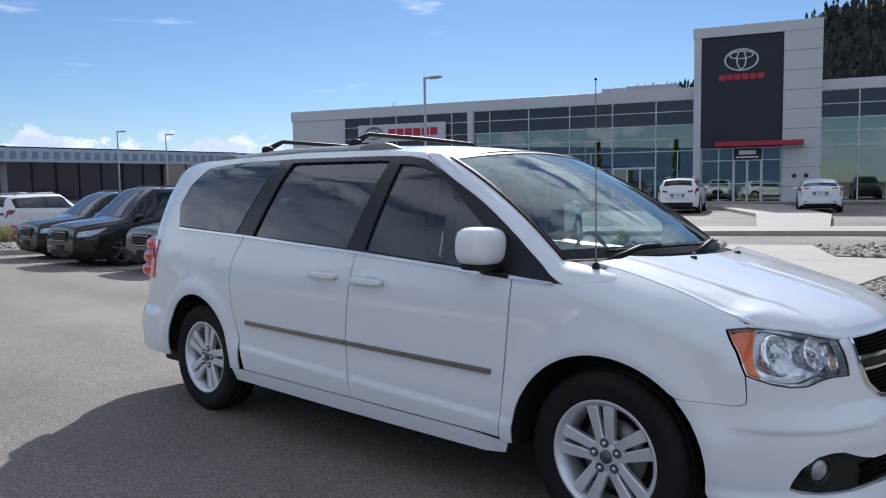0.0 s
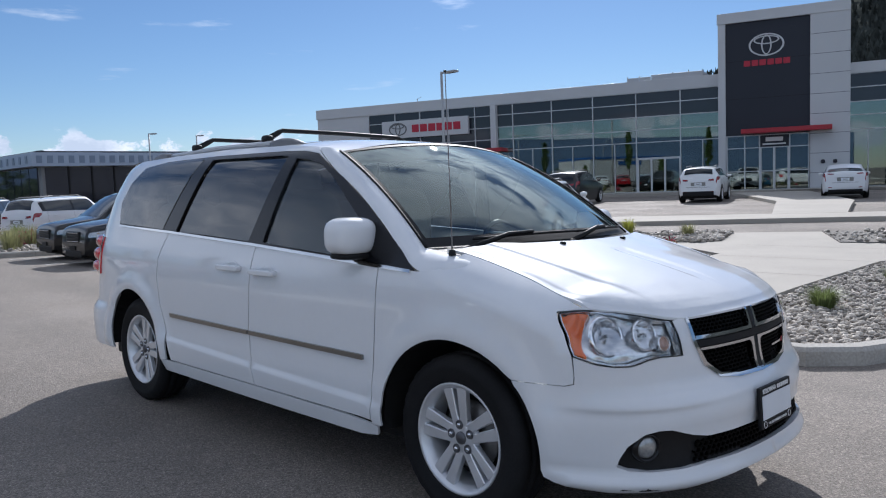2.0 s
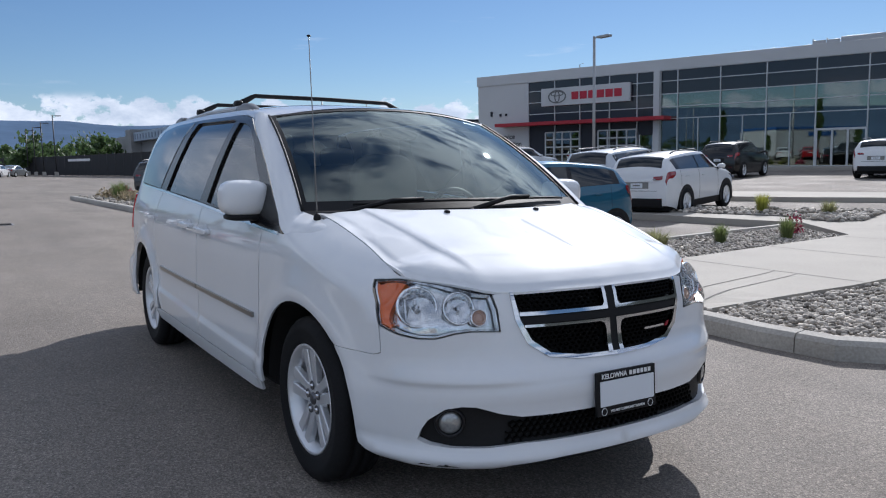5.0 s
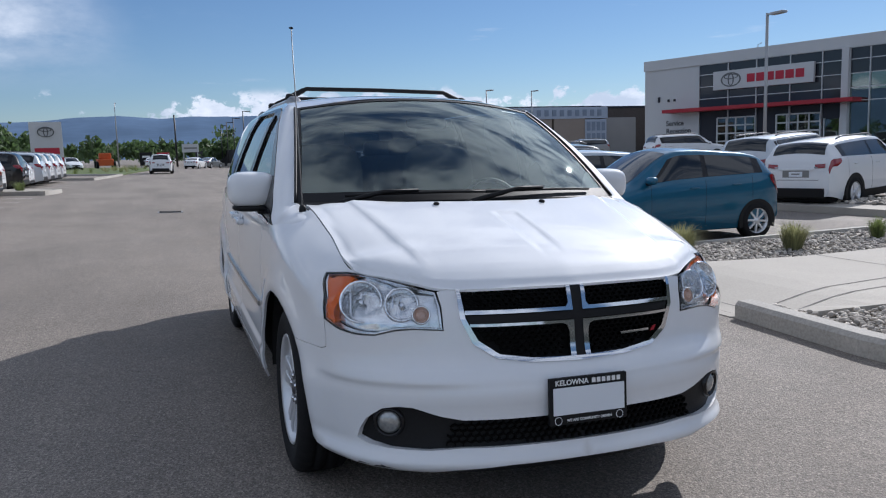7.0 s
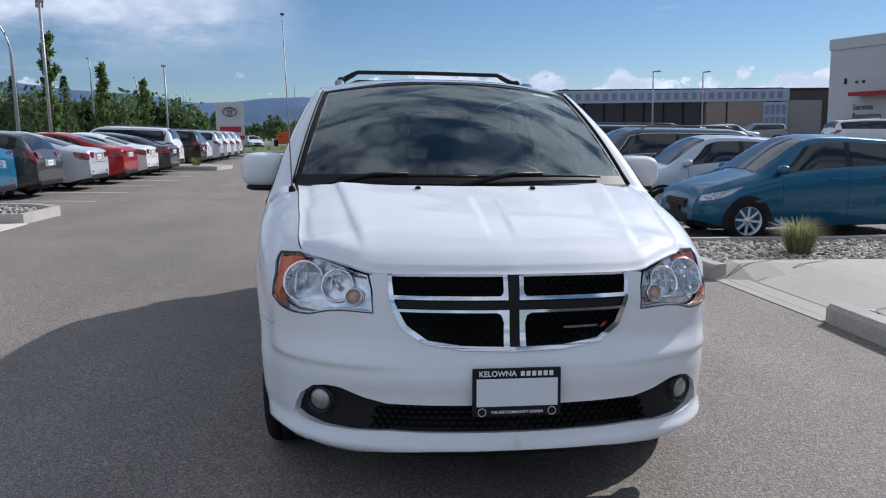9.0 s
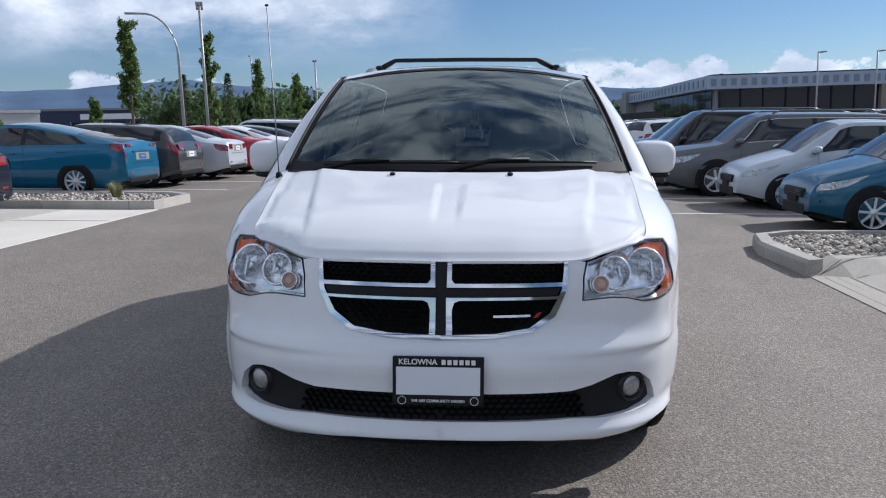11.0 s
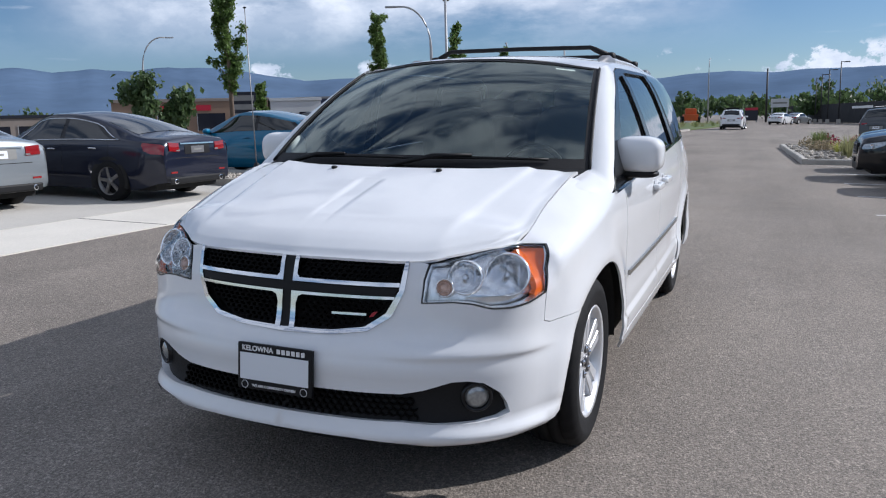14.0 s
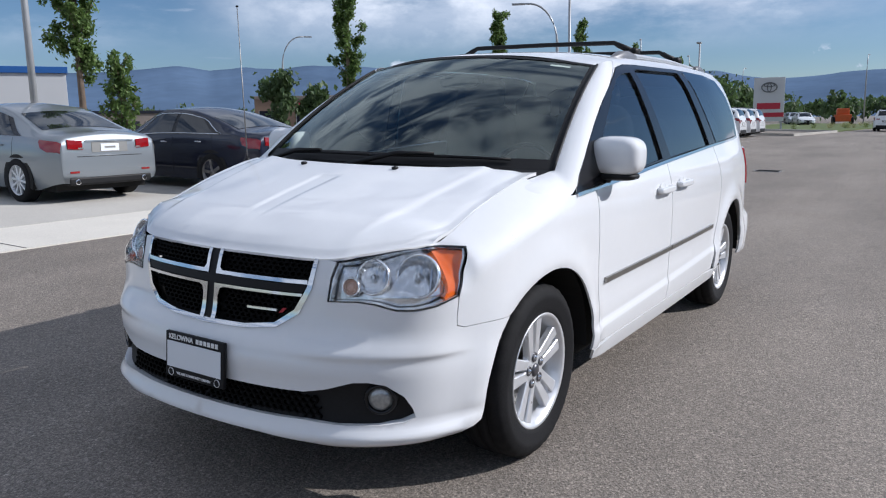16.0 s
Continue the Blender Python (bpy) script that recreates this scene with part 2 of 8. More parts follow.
INK_DARK = material("dark_lettering", (0.03, 0.035, 0.04), rough=0.5, vary=0.05)
ASPHALT = material("asphalt", (0.208, 0.180, 0.153), rough=0.85, vary=0.15, scale=0.30, fine=0.45, fine_scale=75, bump=0.006, bump_scale=95, rough_vary=0.1, grit=0.40)


def add_aggregate(m):
    """Pale and dark stones in the binder, wheel-worn lanes and a few faint streaks."""
    nt = m.node_tree
    p = nt.nodes["Principled BSDF"]
    base = p.inputs["Base Color"].links[0].from_socket
    geo = nt.nodes.new("ShaderNodeNewGeometry")

    def op(kind, a, b):
        n = nt.nodes.new("ShaderNodeMath")
        n.operation = kind
        for i, v in enumerate((a, b)):
            if isinstance(v, (int, float)):
                n.inputs[i].default_value = v
            else:
                nt.links.new(v, n.inputs[i])
        return n.outputs[0]

    def span(v, lo, hi, a, b):
        n = nt.nodes.new("ShaderNodeMapRange")
        nt.links.new(v, n.inputs[0])
        for i, q in enumerate((lo, hi, a, b)):
            n.inputs[i + 1].default_value = q
        return n.outputs[0]

    value = None
    for scale, lo, hi in ((140.0, 0.80, 1.42), (60.0, 0.91, 1.16)):
        vo = nt.nodes.new("ShaderNodeTexVoronoi")
        vo.inputs["Scale"].default_value = scale
        nt.links.new(geo.outputs["Position"], vo.inputs["Vector"])
        sep = nt.nodes.new("ShaderNodeSeparateColor")
        nt.links.new(vo.outputs["Color"], sep.inputs[0])
        tone = span(op("POWER", sep.outputs[0], 2.2), 0.0, 1.0, lo, hi)
        value = tone if value is None else op("MULTIPLY", value, tone)
    lane = nt.nodes.new("ShaderNodeMapping")
    lane.inputs["Scale"].default_value = (0.10, 0.85, 1.0)
    nt.links.new(geo.outputs["Position"], lane.inputs[0])
    no = nt.nodes.new("ShaderNodeTexNoise")
    no.inputs["Scale"].default_value, no.inputs["Detail"].default_value = 1.0, 6.0
    nt.links.new(lane.outputs[0], no.inputs["Vector"])
    value = op("MULTIPLY", value, span(no.outputs["Fac"], 0.3, 0.7, 0.82, 1.12))
    sc = nt.nodes.new("ShaderNodeVectorMath")
    sc.operation = "SCALE"
    nt.links.new(base, sc.inputs[0])
    nt.links.new(value, sc.inputs["Scale"])
    nt.links.new(sc.outputs[0], p.inputs["Base Color"])


add_aggregate(ASPHALT)
CONCRETE = material("concrete", (0.36, 0.33, 0.285), rough=0.85, vary=0.09, scale=0.8, fine=0.12, fine_scale=60, bump=0.0015, bump_scale=150, random=0.05)
KERB = material("kerb_concrete", (0.41, 0.385, 0.345), rough=0.88, vary=0.16, scale=1.8, fine=0.2, fine_scale=50, bump=0.002, bump_scale=120, random=0.07)
PEBBLE = material("pebble", (0.40, 0.36, 0.31), rough=0.8, island=0.55, fine=0.2, fine_scale=70)
SOIL = material("gravel_bed", (0.20, 0.185, 0.165), rough=0.95, vary=0.2, scale=6, fine=0.5, fine_scale=40, bump=0.01, bump_scale=40)
LINE = material("line_paint", (0.62, 0.61, 0.58), rough=0.7, vary=0.15, scale=6, fine=0.3, fine_scale=40)
GRASS = leafy("dry_grass", (0.27, 0.27, 0.13))
GREEN_GRASS = leafy("green_tuft", (0.16, 0.20, 0.07), 0.4)
LEAF = leafy("leaf", (0.13, 0.205, 0.055))
LEAF_FAR = leafy("far_foliage", (0.085, 0.135, 0.05), 0.35)
BARK = material("bark", (0.16, 0.12, 0.09), rough=0.9, vary=0.25, scale=9, bump=0.004, bump_scale=50)
FLOWER = material("dark_pink_flower", (0.30, 0.02, 0.06), rough=0.6, island=0.5)
METAL_PANEL = material("white_metal_panel", (0.52, 0.53, 0.54), rough=0.42, vary=0.04, scale=0.4, random=0.025)
DARK_PANEL = material("dark_metal_panel", (0.026, 0.029, 0.040), rough=0.4, spec=0.25, vary=0.06, scale=0.4, random=0.05)
RED_METAL = material("red_metal", (0.36, 0.012, 0.024), rough=0.4, vary=0.05)
SIGN_RED = material("sign_red", (0.42, 0.012, 0.035), rough=0.4, vary=0.04)
MULLION = material("mullion", (0.52, 0.53, 0.54), rough=0.4, metal=0.3, vary=0.05)
SPANDREL = material("spandrel_glass", (0.020, 0.022, 0.032), rough=0.06, vary=0.1, scale=0.5, random=0.15)
POLE = material("grey_pole", (0.36, 0.37, 0.38), rough=0.45, metal=0.2, vary=0.08)
BLACK_POLE = material("black_pole", (0.02, 0.02, 0.022), rough=0.5, vary=0.1)
BLUE_SIGN = material("blue_sign", (0.02, 0.10, 0.32), rough=0.45, vary=0.05)


def facade_glass(name, tint):
    return clear_glass(name, tint, 0.015, 0.11, 1.6, (0.86, 0.96, 0.93))


FACADE_GLASS = facade_glass("facade_glass", (0.43, 0.51, 0.49))


# ---- building blocks ----
def link(name, me, mat, parent=None, label=""):
    if mat is not None and not me.materials:
        me.materials.append(mat)
    ob = new(name, me)
    if parent is not None:
        ob.parent = parent
    if label:
        ob["label"] = label
    return ob


def part(name, bm, mat, parent=None, label="", smooth=False):
    me = bpy.data.meshes.new(name)
    bmesh.ops.recalc_face_normals(bm, faces=bm.faces)
    if smooth:
        for f in bm.faces:
            f.smooth = True
    bm.to_mesh(me)
    bm.free()
    return link(name, me, mat, parent, label)


def thing(name, label, category, m=None, group="", kind=""):
    ob = new(name)
    ob.empty_display_size = 0.2
    if m is not None:
        ob.matrix_world = m
    return tagged(ob, label, category, group, kind)


def add_box(bm, x0, x1, y0, y1, z0, z1, bevel=0.0, m=None):
    r = bmesh.ops.create_cube(bm, size=1.0)
    vs = r["verts"]
    for v in vs:
        v.co = Vector(((x0 + x1) / 2 + v.co.x * (x1 - x0), (y0 + y1) / 2 + v.co.y * (y1 - y0), (z0 + z1) / 2 + v.co.z * (z1 - z0)))
    if bevel:
        es = list({e for v in vs for e in v.link_edges})
        r2 = bmesh.ops.bevel(bm, geom=es, offset=bevel, segments=2, affect="EDGES", profile=0.6)
        vs = list({v for f in r2["faces"] for v in f.verts} | {v for v in vs if v.is_valid})
    if m is not None:
        bmesh.ops.transform(bm, matrix=m, verts=[v for v in vs if v.is_valid])
    return vs


def box(name, x0, x1, y0, y1, z0, z1, mat, parent=None, bevel=0.0, label="", m=None):
    bm = bmesh.new()
    add_box(bm, x0, x1, y0, y1, z0, z1, bevel, m)
    return part(name, bm, mat, parent, label)


def tube_bm(bm, pts, radii, n=8):
    """A tube through points, with a radius at each."""
    pts = [Vector(p) for p in pts]
    rings = []
    for i, p in enumerate(pts):
        d = (pts[min(i + 1, len(pts) - 1)] - pts[max(i - 1, 0)]).normalized()
        a = d.cross(Vector((0, 0, 1)) if abs(d.z) < 0.95 else Vector((1, 0, 0))).normalized()
        b = d.cross(a)
        r = radii[i] if isinstance(radii, (list, tuple)) else radii
        rings.append([bm.verts.new(p + r * (math.cos(k * math.tau / n) * a + math.sin(k * math.tau / n) * b)) for k in range(n)])
    for r0, r1 in zip(rings, rings[1:]):
        for k in range(n):
            bm.faces.new((r0[k], r0[(k + 1) % n], r1[(k + 1) % n], r1[k]))
    bm.faces.new(rings[0][::-1])
    bm.faces.new(rings[-1])


def tube(name, pts, radii, mat, parent=None, n=8, label=""):
    bm = bmesh.new()
    tube_bm(bm, pts, radii, n)
    return part(name, bm, mat, parent, label, smooth=True)


def lathe_bm(bm, prof, n=48, closed=False):
    """Turns a profile of (radius, y) round the y axis."""
    rings = [[bm.verts.new((r * math.cos(k * math.tau / n), y, r * math.sin(k * math.tau / n))) for k in range(n)] for r, y in prof]
    pairs = list(zip(rings, rings[1:])) + ([(rings[-1], rings[0])] if closed else [])
    for r0, r1 in pairs:
        for k in range(n):
            bm.faces.new((r0[k], r0[(k + 1) % n], r1[(k + 1) % n], r1[k]))
    return rings


def lathe(name, prof, mat, parent=None, n=48, closed=False, label=""):
    bm = bmesh.new()
    lathe_bm(bm, prof, n, closed)
    return part(name, bm, mat, parent, label, smooth=True)


def curve_at(pts, x):
    """Linear look-up in a short table of pairs."""
    return float(np.interp(x, [p[0] for p in pts], [p[1] for p in pts]))


def spline(pts, per=8, closed=False):
    """Points of a Catmull-Rom curve through 2D or 3D points."""
    P = [np.array(p, float) for p in pts]
    n = len(P)
    out = []
    for i in range(n if closed else n - 1):
        a, b, c, d = (P[(i + k) % n] if closed else P[min(max(i + k, 0), n - 1)] for k in (-1, 0, 1, 2))
        for k in range(per):
            t = k / per
            out.append(0.5 * (2 * b + (c - a) * t + (2 * a - 5 * b + 4 * c - d) * t * t + (3 * b - a - 3 * c + d) * t ** 3))
    if not closed:
        out.append(P[-1])
    return [tuple(p) for p in out]


def densify(poly, step):
    out = []
    for (a, b), (c, d) in zip(poly, poly[1:] + poly[:1]):
        k = max(1, int(math.hypot(c - a, d - b) / step))
        out += [(a + (c - a) * i / k, b + (d - b) * i / k) for i in range(k)]
    return out


def inside(poly, x, y):
    hit = False
    for (a, b), (c, d) in zip(poly, poly[1:] + poly[:1]):
        if (b > y) != (d > y) and x < (c - a) * (y - b) / (d - b) + a:
            hit = not hit
    return hit


def sheet(name, outline, surface, mat, parent=None, step=0.05, edge=0.012, holes=(), label="", mirror=False, lift=0.0, extra=()):
    """A trimmed panel: a flat outline with holes, laid on surface(u, v) and given a turned-in rim. Its normals are the surface's own."""
    loops = [densify(list(outline), step)] + [densify(list(h), step) for h in holes]
    verts, edges = [], []
    for lp in loops:
        k = len(verts)
        verts += [Vector(p) for p in lp]
        edges += [(k + i, k + (i + 1) % len(lp)) for i in range(len(lp))]
    us, vs = [p[0] for p in loops[0]], [p[1] for p in loops[0]]
    g = 0.4 * step
    for i in range(1, int((max(us) - min(us)) / step) + 1):
        for j in range(1, int((max(vs) - min(vs)) / step) + 1):
            x, y = min(us) + i * step, min(vs) + j * step
            near = any((p[0] - x) ** 2 + (p[1] - y) ** 2 < g * g for lp in loops for p in lp) or any((p[0] - x) ** 2 + (p[1] - y) ** 2 < 0.4 * step * step for p in extra)
            if not near and inside(loops[0], x, y) and not any(inside(h, x, y) for h in loops[1:]):
                verts.append(Vector((x, y)))
    verts += [Vector(p) for p in extra]
    co, ed, fa, *_ = delaunay_2d_cdt(verts, edges, [], 0, 1e-6)
    e = 4e-3
    pos, nor = [], []
    for c in co:
        p = Vector(surface(c.x, c.y))
        du, dv = Vector(surface(c.x + e, c.y)) - Vector(surface(c.x - e, c.y)), Vector(surface(c.x, c.y + e)) - Vector(surface(c.x, c.y - e))
        n = du.cross(dv)
        n = n.normalized() if n.length > 1e-12 else Vector((0, 0, 1))
        pos.append(p + n * lift)
        nor.append(n)
    faces = []
    for f in fa:
        cx, cy = sum(co[i].x for i in f) / 3, sum(co[i].y for i in f) / 3
        if inside(loops[0], cx, cy) and not any(inside(h, cx, cy) for h in loops[1:]):
            a, b, c = (co[i] for i in f)
            faces.append(tuple(f) if (b - a).cross(c - a) > 0 else tuple(f)[::-1])
    P, N, F = [tuple(p) for p in pos], [tuple(n) for n in nor], list(faces)
    if edge:
        count = {}
        for f in faces:
            for a, b in zip(f, f[1:] + f[:1]):
                count[(a, b)] = count.get((a, b), 0) + 1
        for (a, b) in [k for k in count if (k[1], k[0]) not in count]:
            k = len(P)
            side_n = (pos[b] - pos[a]).cross(nor[a])
            side_n = side_n.normalized() if side_n.length > 1e-12 else nor[a]
            P += [tuple(pos[a]), tuple(pos[b]), tuple(pos[b] - edge * nor[b]), tuple(pos[a] - edge * nor[a])]
            N += [tuple(side_n)] * 4
            F.append((k + 1, k, k + 3, k + 2))
    made = []
    for flip in ((1, -1) if mirror else (1,)):
        me = bpy.data.meshes.new(name)
        if flip == 1:
            me.from_pydata(P, [], F)
            nn = N
        else:
            me.from_pydata([(x, -y, z) for x, y, z in P], [], [f[::-1] for f in F])
            nn = [(x, -y, z) for x, y, z in N]
        for poly in me.polygons:
            poly.use_smooth = True
        me.normals_split_custom_set_from_vertices(nn)
        made.append(link(name, me, mat, parent, label))
    return made if mirror else made[0]


def mirrored(ob):
    """The same part on the other side of the van."""
    me = ob.data.copy()
    for v in me.vertices:
        v.co.y = -v.co.y
    me.flip_normals()
    o = new(ob.name.split(".")[0], me)
    o.parent = ob.parent
    if "label" in ob:
        o["label"] = ob["label"]
    return o


# ---- ground ----
def lie(y):
    """Height of the ground: it falls gently across the aisle and rises again to the building."""
    return float(np.interp(y, [-40, -15, 6, 12, 24, 45, 90], [0.5, 0.45, -0.18, -0.15, 0.2, 0.35, 0.35]))


def make_ground():
    ys = [-3000, -400, -90, -60, -40] + [-40 + i * 0.5 for i in range(1, 200)] + [60, 90, 400, 3000]
    xs = [-3000, -400, -120, -80] + [-80 + 4 * i for i in range(1, 30)] + [60, 100, 400, 3000]
    bm = bmesh.new()
    grid = [[bm.verts.new((x, y, lie(y))) for y in ys] for x in xs]
    for a, b in zip(grid, grid[1:]):
        for j in range(len(ys) - 1):
            bm.faces.new((a[j], b[j], b[j + 1], a[j + 1]))
    ob = part("ground", bm, ASPHALT, smooth=True)
    tagged(ob, "pale grey sunlit asphalt of a car park", "ground", kind="structure")


make_ground()


def slab(name, poly, top, mat, label, category="pavement", step=0.6, base=0.0, kind="structure"):
    """A flat-lying slab over a plan outline, its top a little over the ground, with sides."""
    lp = densify(poly, step)
    verts = [Vector(p) for p in lp]
    edges = [(i, (i + 1) % len(lp)) for i in range(len(lp))]
    xs, ys = [p[0] for p in lp], [p[1] for p in lp]
    for i in range(1, int((max(xs) - min(xs)) / step) + 1):
        for j in range(1, int((max(ys) - min(ys)) / step) + 1):
            x, y = min(xs) + i * step, min(ys) + j * step
            if inside(lp, x, y) and all((p[0] - x) ** 2 + (p[1] - y) ** 2 > (0.3 * step) ** 2 for p in lp):
                verts.append(Vector((x, y)))
    co, _, fa, *_ = delaunay_2d_cdt(verts, edges, [], 0, 1e-6)
    P = [(c.x, c.y, lie(c.y) + (top(c.x, c.y) if callable(top) else top)) for c in co]
    F = []
    for f in fa:
        cx, cy = sum(co[i].x for i in f) / 3, sum(co[i].y for i in f) / 3
        if inside(lp, cx, cy):
            a, b, c = (co[i] for i in f)
            F.append(tuple(f) if (b - a).cross(c - a) > 0 else tuple(f)[::-1])
    count = {}
    for f in F:
        for a, b in zip(f, f[1:] + f[:1]):
            count[(a, b)] = 1
    for a, b in [k for k in count if (k[1], k[0]) not in count]:
        k = len(P)
        P += [P[a], P[b], (P[b][0], P[b][1], lie(P[b][1]) - 0.05), (P[a][0], P[a][1], lie(P[a][1]) - 0.05)]
        F.append((k + 1, k, k + 3, k + 2))
    me = bpy.data.meshes.new(name)
    me.from_pydata(P, [], F)
    return tagged(link(name, me, mat), label, category, kind=kind)


# ---- dealership building: its front runs along a line turned 18 degrees from the aisle ----
FX, FY, FROT = -45.3, 31.9, 18.06
FRONT = pose(FX, FY, 0.3, 0, 0, FROT)


# ---- the van ----
VAN = pose(0, 0, 0, -1.7, 0, 0)
PLAN = spline([(0.955, 0), (0.948, 0.18), (0.922, 0.38), (0.87, 0.55), (0.785, 0.705), (0.655, 0.83), (0.46, 0.912), (0.25, 0.955), (0.0, 0.98), (-0.5, 0.99), (-1.2, 0.998), (-2.0, 1.0), (-2.7, 0.995), (-3.1, 0.985), (-3.6, 0.955), (-3.9, 0.90), (-4.06, 0.79), (-4.14, 0.5), (-4.16, 0.0)], 12)
PX, PY = np.array([p[0] for p in PLAN]), np.array([p[1] for p in PLAN])
PS = np.r_[0, np.cumsum(np.hypot(np.diff(PX), np.diff(PY)))]
NX, NY = np.gradient(PY, PS), -np.gradient(PX, PS)
_ln = np.hypot(NX, NY)
NX, NY = NX / _ln, NY / _ln
S_END = float(PS[-1])


def sx(x):
    """Length along the plan outline at which the side has that x."""
    return float(np.interp(-x, -PX, PS))


def sy(y):
    """Length along the plan outline at which the front has that y."""
    k = int(np.argmax(PX < 0.2))
    return float(np.interp(y, PY[:k], PS[:k]))


SIDE_OFF = [(0.15, -0.10), (0.22, -0.055), (0.30, -0.028), (0.36, -0.012), (0.45, -0.004), (0.52, 0.0), (0.60, -0.008), (0.75, -0.004), (0.9, 0.0), (1.0, -0.006), (1.08, -0.022), (1.15, -0.045), (1.25, -0.075), (1.40, -0.125), (1.55, -0.185), (1.64, -0.235), (1.68, -0.275), (1.72, -0.34)]
FRONT_OFF = [(0.15, -0.20), (0.20, -0.12), (0.25, -0.025), (0.29, 0.0), (0.34, 0.0), (0.40, -0.012), (0.48, -0.012), (0.54, -0.002), (0.60, -0.022), (0.65, -0.062), (0.70, -0.074), (0.80, -0.088), (0.895, -0.115), (0.95, -0.16), (1.2, -0.3)]
REAR_OFF = [(0.15, -0.10), (0.25, -0.02), (0.5, 0.0), (0.75, -0.02), (1.0, -0.05), (1.2, -0.09), (1.45, -0.18), (1.64, -0.30), (1.72, -0.40)]


def smooth_table(tab):
    z = np.linspace(tab[0][0], tab[-1][0], 160)
    v = np.interp(z, [t[0] for t in tab], [t[1] for t in tab])
    k = np.hanning(11) / np.hanning(11).sum()
    return z, np.convolve(np.r_[[v[0]] * 5, v, [v[-1]] * 5], k, "valid")


SIDE_T, FRONT_T, REAR_T = smooth_table(SIDE_OFF), smooth_table(FRONT_OFF), smooth_table(REAR_OFF)


def ease(a, b, x):
    t = min(1.0, max(0.0, (x - a) / (b - a)))
    return t * t * (3 - 2 * t)


SEAM = np.array(spline([(-0.30, 1.165, 0.835), (-0.07, 1.145, 0.81), (0.25, 1.06, 0.79), (0.56, 0.944, 0.757), (0.75, 0.90, 0.55)], 24))


def seam(x):
    """Height and half-width of the hood's side seam."""
    return float(np.interp(x, SEAM[:, 0], SEAM[:, 1])), float(np.interp(x, SEAM[:, 0], SEAM[:, 2]))


LEAN_S, LEAN_O = (np.array([p[k] for p in spline([(0.5, 0.0), (0.578, 0.006), (0.65, 0.035), (0.72, 0.062), (0.80, 0.088), (0.87, 0.104), (0.95, 0.102), (1.03, 0.068), (1.08, 0.030), (1.122, 0.0), (1.2, 0.0)], 6)]) for k in range(2))


def crease(x):
    """Height of the crease along the lower doors."""
    return 0.462 + 0.034 * (-0.5 - x)


def skin(s, z):
    """The van's outer skin, left side: length along the plan outline and height."""
    x, y = float(np.interp(s, PS, PX)), float(np.interp(s, PS, PY))
    nx, ny = float(np.interp(s, PS, NX)), float(np.interp(s, PS, NY))
    wf = 1 - ease(sy(0.46), sx(0.58), s)
    wr = ease(sx(-3.5), sx(-4.05), s)
    o = (1 - wf) * (1 - wr) * float(np.interp(z, *SIDE_T)) + wf * float(np.interp(z, *FRONT_T)) + wr * float(np.interp(z, *REAR_T))
    # flared arches
    for ax in (0.0, -3.06):
        r = math.hypot(x - ax, z - 0.36)
        if y > 0.6:
            o += (0.016 if ax == 0.0 else 0.026) * math.exp(-((r - 0.46) / (0.05 if r < 0.46 else 0.075)) ** 2) * ease(0.25, 0.40, z)
    # the lower doors kick out below a rising crease
    if -2.75 < x < -0.35:
        o += 0.015 * (ease(-0.003, 0.040, crease(x) - z) - 0.55) * ease(-2.75, -2.5, x) * (1 - ease(-0.5, -0.35, x)) * (1 - ease(0.03, 0.22, z - crease(x)))
    # rear bumper stands out from the quarter panel
    if x < -3.4:
        o += 0.032 * ease(-3.42, -3.75, x) * (1 - ease(0.595, 0.655, z))
    # the headlights lean back
    o -= float(np.interp(s, LEAN_S, LEAN_O)) * ease(0.775, 0.945, z)
    # fender shoulder bends in to the hood seam
    dy = 0.0
    if -0.28 < x < 0.78 and y > 0.5:
        zs, ys = seam(x)
        u = (z - (zs - 0.14)) / 0.14
        if u > 0:
            bend = min(u, 1.12) ** 2.2
            dy = max(0.0, y + ny * o - ys) * bend * ease(-0.27, -0.03, x) * (1 - ease(0.54, 0.64, x)) * (1 - ease(zs + 0.01, zs + 0.12, z))
    # crease across the bumper, strongest at its corners, and the lip below the intake
    ahead = ease(0.36, 0.52, x)
    o += 0.012 * math.exp(-((z - 0.588) / (0.016 if z < 0.588 else 0.05)) ** 2) * (0.15 + 0.85 * ease(0.36, 0.58, y)) * ease(0.46, 0.66, x)
    o += 0.026 * (1 - ease(0.292, 0.346, z)) * ease(0.25, 0.285, z) * ahead * (0.7 + 0.5 * ease(0.45, 0.75, y))
    return (x + nx * o, y + ny * o - dy, z)


NOSE = spline([(0.0, 0.842, 0.902)] + [(lambda p: (p[1], p[0] + 0.006, p[2]))(skin(s_, z_)) for s_, z_ in ((0.26, 0.902), (0.42, 0.900), (0.52, 0.901), (0.60, 0.909), (0.68, 0.921), (0.76, 0.932), (0.84, 0.939), (0.92, 0.943), (1.0, 0.945))], 8)
NOSE_Y, NOSE_X, NOSE_Z = (np.array([p[k] for p in NOSE]) for k in range(3))


def hood_front(y):
    """Plan and height of the hood's leading edge."""
    return float(np.interp(abs(y), NOSE_Y, NOSE_X)), float(np.interp(abs(y), NOSE_Y, NOSE_Z))


RISE = spline([(-0.1, -0.06), (0.0, 0.0), (0.04, 0.036), (0.12, 0.078), (0.34, 0.145), (0.54, 0.195), (0.76, 0.25), (0.95, 0.295), (1.2, 0.34)], 10)
RD, RZ = np.array([p[0] for p in RISE]), np.array([p[1] for p in RISE])


